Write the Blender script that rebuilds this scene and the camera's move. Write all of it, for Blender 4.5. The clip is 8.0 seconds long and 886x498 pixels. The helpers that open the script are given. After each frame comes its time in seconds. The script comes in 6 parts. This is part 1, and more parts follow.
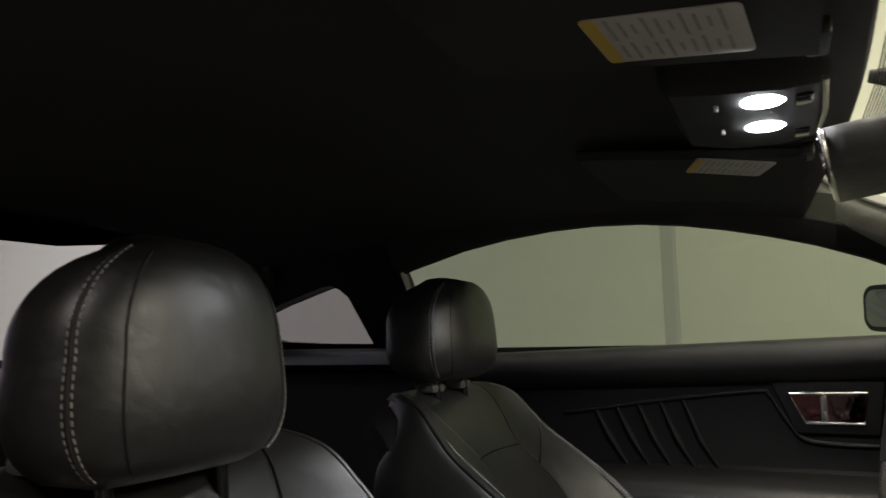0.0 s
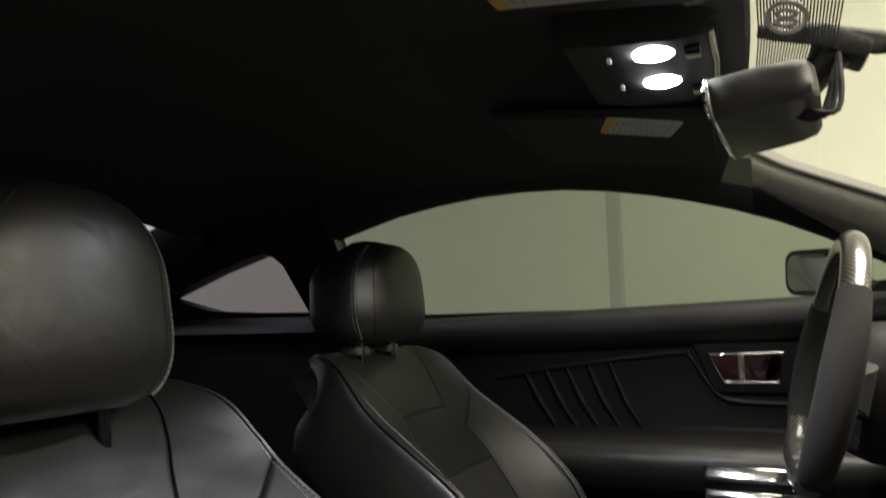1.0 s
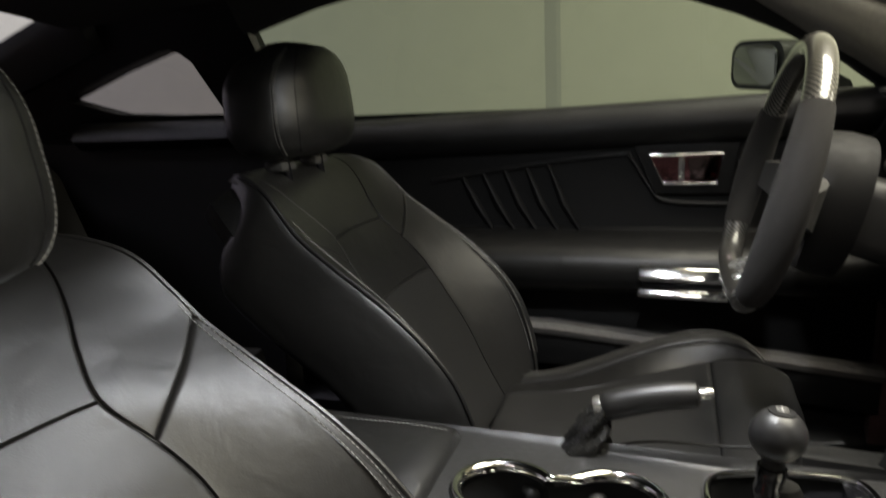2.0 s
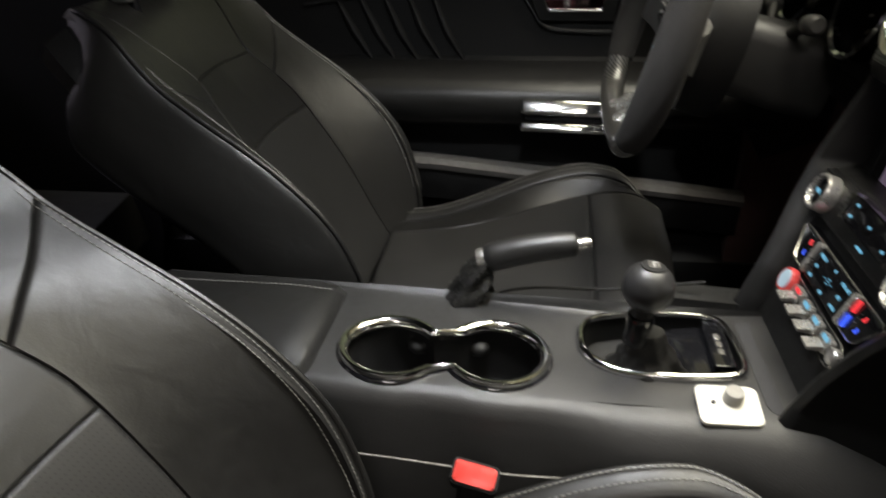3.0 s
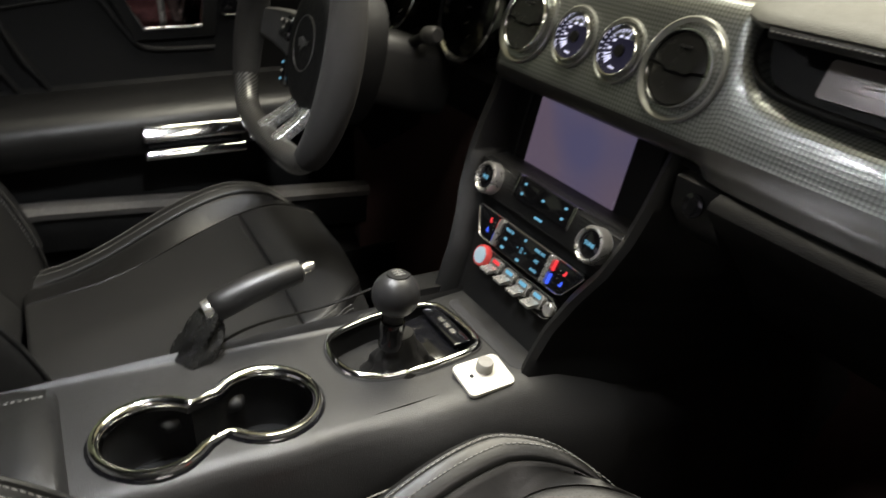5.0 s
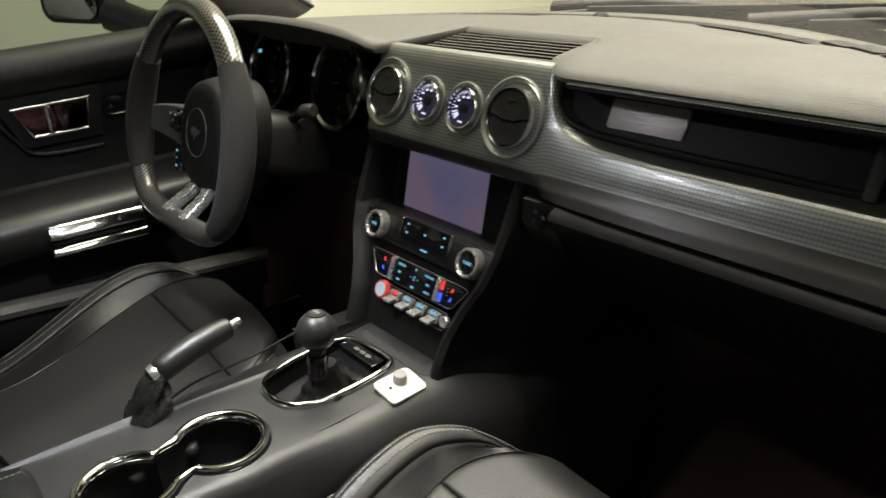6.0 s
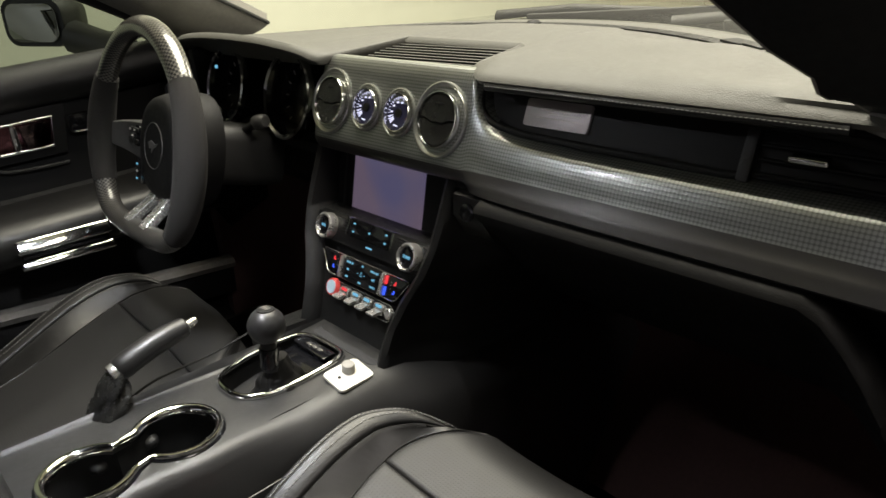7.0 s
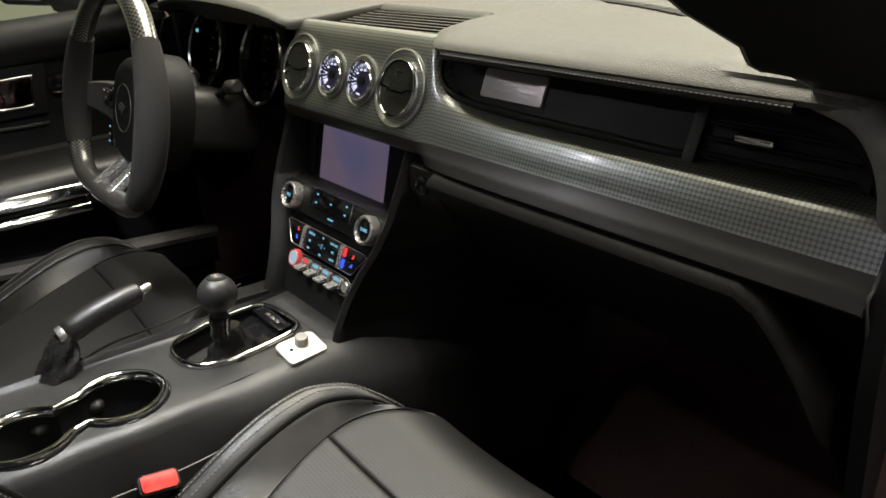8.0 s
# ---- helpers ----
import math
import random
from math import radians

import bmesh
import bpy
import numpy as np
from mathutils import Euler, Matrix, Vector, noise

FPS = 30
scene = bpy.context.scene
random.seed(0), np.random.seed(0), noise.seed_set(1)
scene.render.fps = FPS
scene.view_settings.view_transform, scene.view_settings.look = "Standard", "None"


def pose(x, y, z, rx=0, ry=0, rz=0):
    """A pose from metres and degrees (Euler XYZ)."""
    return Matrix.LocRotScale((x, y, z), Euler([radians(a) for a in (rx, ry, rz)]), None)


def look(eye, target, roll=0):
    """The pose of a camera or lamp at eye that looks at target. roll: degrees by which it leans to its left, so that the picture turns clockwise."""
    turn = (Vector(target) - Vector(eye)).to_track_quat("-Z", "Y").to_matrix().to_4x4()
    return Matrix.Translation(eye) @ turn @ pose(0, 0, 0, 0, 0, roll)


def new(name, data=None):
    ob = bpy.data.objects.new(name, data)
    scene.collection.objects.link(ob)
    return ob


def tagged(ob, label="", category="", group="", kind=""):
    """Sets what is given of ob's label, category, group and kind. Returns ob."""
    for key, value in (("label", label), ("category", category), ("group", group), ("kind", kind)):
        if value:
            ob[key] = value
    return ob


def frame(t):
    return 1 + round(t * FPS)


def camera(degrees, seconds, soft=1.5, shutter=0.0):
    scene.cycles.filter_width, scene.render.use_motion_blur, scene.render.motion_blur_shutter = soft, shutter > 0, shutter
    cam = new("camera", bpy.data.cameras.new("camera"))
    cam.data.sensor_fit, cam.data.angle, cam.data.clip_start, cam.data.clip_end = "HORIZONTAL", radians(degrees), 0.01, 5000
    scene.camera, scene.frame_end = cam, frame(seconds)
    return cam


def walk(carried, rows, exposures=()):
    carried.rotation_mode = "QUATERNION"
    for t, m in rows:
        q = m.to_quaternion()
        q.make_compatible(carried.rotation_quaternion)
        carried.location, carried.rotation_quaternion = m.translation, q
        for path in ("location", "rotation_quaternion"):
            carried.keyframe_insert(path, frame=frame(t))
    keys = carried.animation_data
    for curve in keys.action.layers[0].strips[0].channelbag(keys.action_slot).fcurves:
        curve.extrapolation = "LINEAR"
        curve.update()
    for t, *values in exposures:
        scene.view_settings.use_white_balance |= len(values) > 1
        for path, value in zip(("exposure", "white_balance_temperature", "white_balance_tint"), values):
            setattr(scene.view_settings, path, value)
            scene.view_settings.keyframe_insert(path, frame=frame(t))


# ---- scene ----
cam = camera(62.6, 8.0, shutter=0.5)
PATH = [
    (0, (0.299, -0.767, 0.994), (-0.54, 1.031, 1.248), -1.1),
    (0.5, (0.335, -0.75, 0.968), (-0.466, 1.057, 1.272), -1.0),
    (1, (0.354, -0.742, 0.966), (-0.393, 1.104, 1.161), -1.5),
    (1.5, (0.334, -0.707, 0.981), (-0.345, 1.172, 0.904), -2.1),
    (2.8, (0.319, -0.622, 1.052), (-0.021, 1.157, 0.202), -1.9),
    (3, (0.319, -0.62, 1.051), (0.059, 1.142, 0.14), -1.3),
    (3.5, (0.299, -0.614, 1.049), (0.317, 1.101, 0.022), 1.5),
    (4, (0.264, -0.601, 1.055), (0.582, 1.072, 0.005), 3.7),
    (4.5, (0.217, -0.579, 1.064), (0.826, 1.04, 0.061), 3.9),
    (5, (0.158, -0.582, 1.086), (1.03, 0.961, 0.16), 2.0),
    (6.3, (0.058, -0.739, 1.143), (1.24, 0.667, 0.353), -4.4),
    (6.5, (0.054, -0.756, 1.142), (1.244, 0.647, 0.358), -4.8),
    (7, (0.076, -0.788, 1.14), (1.261, 0.619, 0.355), -5.0),
    (7.5, (0.112, -0.809, 1.128), (1.278, 0.605, 0.328), -4.5),
    (8, (0.147, -0.821, 1.119), (1.274, 0.606, 0.287), -3.5),
]
walk(cam, [(t, look(eye, target, roll)) for t, eye, target, roll in PATH])

# ---- light ----
world = bpy.data.worlds.new("world")
scene.world = world
world.use_nodes = True
world.node_tree.nodes["Background"].inputs[0].default_value = (0.5, 0.5, 0.48, 1)
world.node_tree.nodes["Background"].inputs[1].default_value = 0.0015


def unseen_lamp(x, y, z, sx, sy, power, color, lean=0):
    data = bpy.data.lights.new("unseen_lamp_light", "AREA")
    data.shape, data.size, data.size_y, data.energy, data.color = "RECTANGLE", sx, sy, power, color
    ob = new("unseen_lamp_light", data)
    ob.matrix_world = pose(x, y, z, 0, lean, 0)
    return ob


WARM, COOL = (1.0, 0.94, 0.80), (0.86, 0.84, 1.0)
# All out of view; the leaning second one is added to brighten seat backs.
LAMPS = [(1.35, 0.38, 2.9, 1.7, 1.6, 180, WARM), (4.3, 0.1, 2.6, 0.7, 2.6, 95, WARM, 64), (0.6, -2.6, 2.9, 1.2, 0.6, 38, (1, 0.92, 0.87)), (-3.0, 0.3, 2.9, 1.2, 2.2, 110, COOL)]
for lamp in LAMPS:
    unseen_lamp(*lamp)


def map_lamp_beam(y, aim, power):
    """The beam of a lit map lamp in the roof console, thrown down onto a front seat."""
    data = bpy.data.lights.new("map_lamp_beam", "SPOT")
    data.energy, data.color, data.spot_size, data.spot_blend, data.shadow_soft_size = power, (0.95, 0.97, 1.0), radians(112), 0.85, 0.014
    ob = new("map_lamp_beam", data)
    here = Vector((0.294, y, 1.199))
    ob.matrix_world = Matrix.Translation(here) @ (Vector(aim) - here).to_track_quat("-Z", "Y").to_matrix().to_4x4()


map_lamp_beam(-0.068, (0.20, -0.22, 0.60), 8.0)
map_lamp_beam(0.018, (0.14, 0.24, 0.60), 12.5)


# ---- materials ----
def nodes_of(name):
    m = bpy.data.materials.new(name)
    m.use_nodes = True
    nt = m.node_tree
    return m, nt, nt.nodes["Principled BSDF"]


def put(nt, kind, **values):
    n = nt.nodes.new(kind)
    for k, v in values.items():
        n.inputs[k].default_value = v
    return n


def surface(name, base, rough=0.5, metal=0.0, grain=0.0, grain_size=900.0, stains=0.25, cells=False, coat=0.0, sheen=0.0, rough_spread=0.12, spec=0.5, creases=0.0):
    """A material with fine relief (grain, in 1/m) and broad variation of colour and gloss."""
    m, nt, bsdf = nodes_of(name)
    co = nt.nodes.new("ShaderNodeTexCoord")
    broad = put(nt, "ShaderNodeTexNoise", Scale=9.0, Detail=5.0, Roughness=0.6)
    fine = put(nt, "ShaderNodeTexNoise", Scale=140.0, Detail=4.0)
    for n in (broad, fine):
        nt.links.new(co.outputs["Object"], n.inputs["Vector"])
    add = nt.nodes.new("ShaderNodeMath")
    add.operation = "ADD"
    nt.links.new(broad.outputs["Fac"], add.inputs[0])
    nt.links.new(fine.outputs["Fac"], add.inputs[1])
    tint = nt.nodes.new("ShaderNodeMapRange")
    for k, v in zip(("From Min", "From Max", "To Min", "To Max"), (0.6, 1.4, 1 - stains, 1 + stains)):
        tint.inputs[k].default_value = v
    nt.links.new(add.outputs[0], tint.inputs["Value"])
    mul = nt.nodes.new("ShaderNodeVectorMath")
    mul.operation = "SCALE"
    mul.inputs[0].default_value = base
    nt.links.new(tint.outputs[0], mul.inputs["Scale"])
    nt.links.new(mul.outputs[0], bsdf.inputs["Base Color"])
    gloss = nt.nodes.new("ShaderNodeMapRange")
    for k, v in zip(("From Min", "From Max", "To Min", "To Max"), (0.6, 1.4, max(rough - rough_spread, 0.02), min(rough + rough_spread, 1))):
        gloss.inputs[k].default_value = v
    nt.links.new(add.outputs[0], gloss.inputs["Value"])
    nt.links.new(gloss.outputs[0], bsdf.inputs["Roughness"])
    bsdf.inputs["Metallic"].default_value = metal
    bsdf.inputs["Specular IOR Level"].default_value = spec
    bsdf.inputs["Coat Weight"].default_value = coat
    bsdf.inputs["Coat Roughness"].default_value = 0.06
    bsdf.inputs["Sheen Weight"].default_value = sheen
    if grain:
        if cells:
            rel = put(nt, "ShaderNodeTexVoronoi", Scale=grain_size)
            rel.feature = "F1"
            out = rel.outputs["Distance"]
        else:
            rel = put(nt, "ShaderNodeTexNoise", Scale=grain_size, Detail=3.0)
            out = rel.outputs["Fac"]
        nt.links.new(co.outputs["Object"], rel.inputs["Vector"])
        bump = put(nt, "ShaderNodeBump", Strength=grain, Distance=0.001)
        nt.links.new(out, bump.inputs["Height"])
        nt.links.new(bump.outputs[0], bsdf.inputs["Normal"])
        if creases:
            fold = put(nt, "ShaderNodeTexNoise", Scale=22.0, Detail=3.0, Roughness=0.45, Distortion=0.6)
            nt.links.new(co.outputs["Object"], fold.inputs["Vector"])
            soft = put(nt, "ShaderNodeBump", Strength=creases, Distance=0.004)
            nt.links.new(fold.outputs["Fac"], soft.inputs["Height"])
            nt.links.new(soft.outputs[0], bump.inputs["Normal"])
    return m


def glow(name, color, strength, dark=(0.01, 0.01, 0.012)):
    m, nt, bsdf = nodes_of(name)
    bsdf.inputs["Base Color"].default_value = (*dark, 1)
    bsdf.inputs["Roughness"].default_value = 0.25
    bsdf.inputs["Emission Color"].default_value = (*color, 1)
    bsdf.inputs["Emission Strength"].default_value = strength
    return m


def dotted(name, base, metal, rough, pitch, depth, hole=False, dark=0.0, start=0.12, coat=0.0):
    """A surface with a square lattice of small dimples, pitch in metres."""
    m, nt, bsdf = nodes_of(name)
    co = nt.nodes.new("ShaderNodeTexCoord")
    vor = put(nt, "ShaderNodeTexVoronoi", Scale=1.0 / pitch, Randomness=0.0)
    mp = nt.nodes.new("ShaderNodeMapping")
    nt.links.new(co.outputs["UV"], mp.inputs["Vector"])
    vor.voronoi_dimensions = "2D"
    nt.links.new(mp.outputs[0], vor.inputs["Vector"])
    ramp = nt.nodes.new("ShaderNodeMapRange")
    ramp.interpolation_type = "SMOOTHSTEP"
    for k, v in zip(("From Min", "From Max", "To Min", "To Max"), (start, 0.62, 0.0, 1.0) if not hole else (0.12, 0.22, 0.0, 1.0)):
        ramp.inputs[k].default_value = v
    nt.links.new(vor.outputs["Distance"], ramp.inputs["Value"])
    bump = put(nt, "ShaderNodeBump", Strength=depth, Distance=pitch * 0.35)
    nt.links.new(ramp.outputs[0], bump.inputs["Height"])
    nt.links.new(bump.outputs[0], bsdf.inputs["Normal"])
    noise_n = put(nt, "ShaderNodeTexNoise", Scale=7.0, Detail=4.0)
    nt.links.new(co.outputs["Object"], noise_n.inputs["Vector"])
    sc = nt.nodes.new("ShaderNodeMapRange")
    sc.inputs["To Min"].default_value, sc.inputs["To Max"].default_value = 0.8, 1.2
    nt.links.new(noise_n.outputs["Fac"], sc.inputs["Value"])
    mul = nt.nodes.new("ShaderNodeVectorMath")
    mul.operation = "SCALE"
    mul.inputs[0].default_value = base
    nt.links.new(sc.outputs[0], mul.inputs["Scale"])
    # shade of the relief, put into the colour: dark grooves, light centres, black holes
    if hole or dark:
        shade = nt.nodes.new("ShaderNodeMapRange")
        shade.inputs["To Min"].default_value, shade.inputs["To Max"].default_value = 1.15 if dark else 0.0, dark if dark else 1.0
        nt.links.new(ramp.outputs[0], shade.inputs["Value"])
        mul2 = nt.nodes.new("ShaderNodeVectorMath")
        mul2.operation = "SCALE"
        nt.links.new(mul.outputs[0], mul2.inputs[0])
        nt.links.new(shade.outputs[0], mul2.inputs["Scale"])
        nt.links.new(mul2.outputs[0], bsdf.inputs["Base Color"])
    else:
        nt.links.new(mul.outputs[0], bsdf.inputs["Base Color"])
    bsdf.inputs["Metallic"].default_value = metal
    bsdf.inputs["Roughness"].default_value = rough
    bsdf.inputs["Coat Weight"].default_value = coat
    bsdf.inputs["Coat Roughness"].default_value = 0.12
    return m


def woven(name):
    """Glossy carbon weave."""
    m, nt, bsdf = nodes_of(name)
    co = nt.nodes.new("ShaderNodeTexCoord")
    chk = put(nt, "ShaderNodeTexChecker", Scale=1.0 / 0.0038)
    chk.inputs["Color1"].default_value, chk.inputs["Color2"].default_value = (0.12, 0.116, 0.105, 1), (0.003, 0.003, 0.003, 1)
    nt.links.new(co.outputs["UV"], chk.inputs["Vector"])
    nt.links.new(chk.outputs["Color"], bsdf.inputs["Base Color"])
    bsdf.inputs["Roughness"].default_value = 0.35
    bsdf.inputs["Metallic"].default_value = 0.3
    bsdf.inputs["Coat Weight"].default_value = 1.0
    bsdf.inputs["Coat Roughness"].default_value = 0.04
    return m


def pane(name, tint, gloss=1.0):
    """Thin tinted glass: it lets light through and mirrors by Fresnel."""
    m = bpy.data.materials.new(name)
    m.use_nodes = True
    nt = m.node_tree
    nt.nodes.remove(nt.nodes["Principled BSDF"])
    tr = nt.nodes.new("ShaderNodeBsdfTransparent")
    tr.inputs[0].default_value = (*tint, 1)
    gl = nt.nodes.new("ShaderNodeBsdfGlossy")
    gl.inputs["Roughness"].default_value = 0.0
    lw = nt.nodes.new("ShaderNodeLayerWeight")
    pw = nt.nodes.new("ShaderNodeMath")
    pw.operation = "POWER"
    pw.inputs[1].default_value = 5.0
    nt.links.new(lw.outputs["Facing"], pw.inputs[0])
    fr = nt.nodes.new("ShaderNodeMath")
    fr.operation = "MULTIPLY_ADD"
    fr.inputs[1].default_value, fr.inputs[2].default_value = 0.75 * gloss, 0.04 * gloss
    nt.links.new(pw.outputs[0], fr.inputs[0])
    mix = nt.nodes.new("ShaderNodeMixShader")
    nt.links.new(fr.outputs[0], mix.inputs[0])
    nt.links.new(tr.outputs[0], mix.inputs[1])
    nt.links.new(gl.outputs[0], mix.inputs[2])
    nt.links.new(mix.outputs[0], nt.nodes["Material Output"].inputs[0])
    return m


LEATHER = surface("black leather", (0.0105, 0.0102, 0.0097), 0.41, grain=0.12, grain_size=750, stains=0.2, rough_spread=0.06, creases=0.35)
LEATHER_PERF = dotted("perforated black leather", (0.0175, 0.0171, 0.0165), 0.0, 0.46, 0.0040, 0.20, hole=True)
KNOB_SILVER = surface("plain satin silver", (0.50, 0.49, 0.47), 0.28, metal=0.75, stains=0.02, rough_spread=0.03)
CONSOLE = surface("soft console skin", (0.0185, 0.0182, 0.0178), 0.42, grain=0.25, grain_size=1000, cells=True, stains=0.12)
SUEDE = surface("grey suede", (0.0155, 0.0145, 0.0135), 0.95, grain=0.5, grain_size=1500, sheen=0.02, spec=0.3, stains=0.3)
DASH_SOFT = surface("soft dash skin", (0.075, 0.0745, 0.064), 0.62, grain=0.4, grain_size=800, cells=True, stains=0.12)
PLASTIC = surface("black grained plastic", (0.0065, 0.0065, 0.0065), 0.42, grain=0.35, grain_size=1100, cells=True)
PLASTIC_DARK = surface("matt black plastic", (0.005, 0.005, 0.005), 0.6, grain=0.2, grain_size=1200, spec=0.25)
GLOSS_BLACK = surface("gloss black plastic", (0.006, 0.006, 0.007), 0.12, coat=0.5, rough_spread=0.05)
BAND = dotted("dimpled dark metal trim", (0.34, 0.355, 0.34), 0.88, 0.36, 0.0041, 0.10, dark=0.52, start=0.25, coat=0.5)
VENT_GREY = surface("grey vent plastic", (0.06, 0.059, 0.056), 0.4, stains=0.08)
VENT_BLACK = surface("satin black vent plastic", (0.014, 0.0138, 0.013), 0.26, stains=0.08, rough_spread=0.03)
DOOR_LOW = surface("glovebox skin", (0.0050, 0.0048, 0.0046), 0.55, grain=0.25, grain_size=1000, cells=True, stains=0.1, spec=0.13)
COLLAR = surface("satin grey metal", (0.42, 0.43, 0.41), 0.30, metal=0.85, stains=0.05, rough_spread=0.02)
CHROME = surface("chrome", (0.74, 0.74, 0.73), 0.10, metal=1.0, stains=0.03, rough_spread=0.015)
SATIN = surface("satin silver", (0.62, 0.60, 0.56), 0.24, metal=0.9, stains=0.05, rough_spread=0.02)
CARBON = woven("carbon weave")
BRUSHED = surface("brushed pale plate", (0.42, 0.39, 0.385), 0.42, metal=0.5, grain=0.1, grain_size=400, stains=0.04, rough_spread=0.05)
GLOSS_ROLL = surface("smooth black dash roll", (0.045, 0.044, 0.042), 0.36, metal=0.4, stains=0.06, rough_spread=0.03)
RECESS = surface("dark satin recess", (0.007, 0.0068, 0.0065), 0.5, grain=0.1, stains=0.1, spec=0.15, rough_spread=0.05)
RUBBER = surface("black rubber mat", (0.022, 0.022, 0.023), 0.75, grain=0.5, grain_size=700)
CARPET = surface("black carpet", (0.105, 0.055, 0.051), 0.98, grain=1.0, grain_size=1400, sheen=0.2)
CLOTH = surface("black headliner cloth", (0.032, 0.0315, 0.031), 0.95, grain=0.5, grain_size=1500, spec=0.2)
TRIM_GREY = surface("grey pillar trim", (0.135, 0.128, 0.117), 0.7, grain=0.35, grain_size=900)
THREAD = surface("grey thread", (0.24, 0.235, 0.22), 0.8, grain=0.3, grain_size=2500)
RED = surface("red buckle plastic", (0.62, 0.045, 0.035), 0.35)
PLATE = surface("ivory plate", (0.70, 0.68, 0.60), 0.42, stains=0.05)
GREY_KNOB = surface("grey knob plastic", (0.24, 0.23, 0.21), 0.5)
PAPER = surface("white label paper", (0.52, 0.50, 0.46), 0.6, stains=0.08)
YELLOW = surface("yellow label print", (0.62, 0.42, 0.07), 0.6, stains=0.08)
INK = surface("grey label print", (0.33, 0.32, 0.30), 0.6)
SCREEN = glow("backlit blank screen", (0.30, 0.24, 0.40), 0.30)
nt = SCREEN.node_tree
blend = nt.nodes.new("ShaderNodeMix")
blend.data_type = "RGBA"
blend.inputs["A"].default_value, blend.inputs["B"].default_value = (0.24, 0.22, 0.42, 1), (0.34, 0.255, 0.37, 1)
cloud = put(nt, "ShaderNodeTexNoise", Scale=9.0, Detail=1.0)
nt.links.new(nt.nodes.new("ShaderNodeTexCoord").outputs["Object"], cloud.inputs["Vector"])
spread = nt.nodes.new("ShaderNodeMapRange")
spread.inputs["From Min"].default_value, spread.inputs["From Max"].default_value = 0.35, 0.62
nt.links.new(cloud.outputs["Fac"], spread.inputs["Value"])
nt.links.new(spread.outputs[0], blend.inputs["Factor"])
nt.links.new(blend.outputs["Result"], nt.nodes["Principled BSDF"].inputs["Emission Color"])
CYAN = glow("cyan button print", (0.18, 0.50, 0.72), 0.9)
RED_LED = glow("red button print", (1.0, 0.05, 0.06), 1.0)
BLUE_LED = glow("blue button print", (0.05, 0.12, 1.0), 1.2)
DIAL_WHITE = glow("white dial print", (0.75, 0.75, 1.0), 1.1)
LAMP = glow("lit map lamp lens", (0.95, 0.97, 1.0), 215)
GLASS_SIDE = pane("tinted side glass", (0.27, 0.30, 0.26))
GLASS_QUARTER = pane("tinted quarter glass", (0.25, 0.235, 0.265))
GLASS_REAR = pane("rear glass", (0.85, 0.83, 0.88))
GLASS_FRONT = pane("windscreen glass", (0.92, 0.93, 0.88))
MIRROR = surface("mirror glass", (0.85, 0.86, 0.85), 0.02, metal=1.0, stains=0.02, rough_spread=0.01)
WALL_GREEN = surface("pale painted wall", (0.63, 0.64, 0.53), 0.85, grain=0.3, grain_size=60, stains=0.05)
WALL_CREAM = surface("cream painted wall", (0.72, 0.685, 0.505), 0.8, grain=0.3, grain_size=60, stains=0.05)
WALL_COOL = surface("white painted wall", (0.74, 0.72, 0.78), 0.8, grain=0.3, grain_size=60, stains=0.05)
CONCRETE = surface("concrete floor", (0.16, 0.155, 0.145), 0.6, grain=0.5, grain_size=120, stains=0.2)
# Near black so that the unseen right wall bounces less light into the car.
WALL_UNSEEN = surface("unseen near-black wall", (0.05, 0.05, 0.05), 0.8, grain=0.3, grain_size=60, stains=0.1)
PAINT = surface("dark grey car paint", (0.05, 0.05, 0.052), 0.25, metal=0.4, coat=0.8)


# ---- mesh helpers ----
def part(name, bm, material, parent=None, label="", smooth=True):
    me = bpy.data.meshes.new(name)
    bmesh.ops.recalc_face_normals(bm, faces=bm.faces[:])
    bm.to_mesh(me)
    bm.free()
    for p in me.polygons:
        p.use_smooth = smooth
    if smooth:
        me.set_sharp_from_angle(angle=radians(42))
    me.materials.append(material)
    ob = new(name, me)
    if parent:
        ob.parent = parent
    if label:
        ob["label"] = label
    return ob


def thing(name, x, y, z, label, category, group="", kind=""):
    ob = new(name)
    ob.empty_display_size = 0.05
    ob.location = (x, y, z)
    bpy.context.view_layer.update()
    return tagged(ob, label, category, group, kind)


def piece(name, bm, material, parent, label="", smooth=True):
    """A part given in world metres."""
    ob = part(name, bm, material, None, label, smooth)
    ob.parent = parent
    ob.matrix_parent_inverse = Matrix() if parent.parent else parent.matrix_basis.inverted()
    return ob


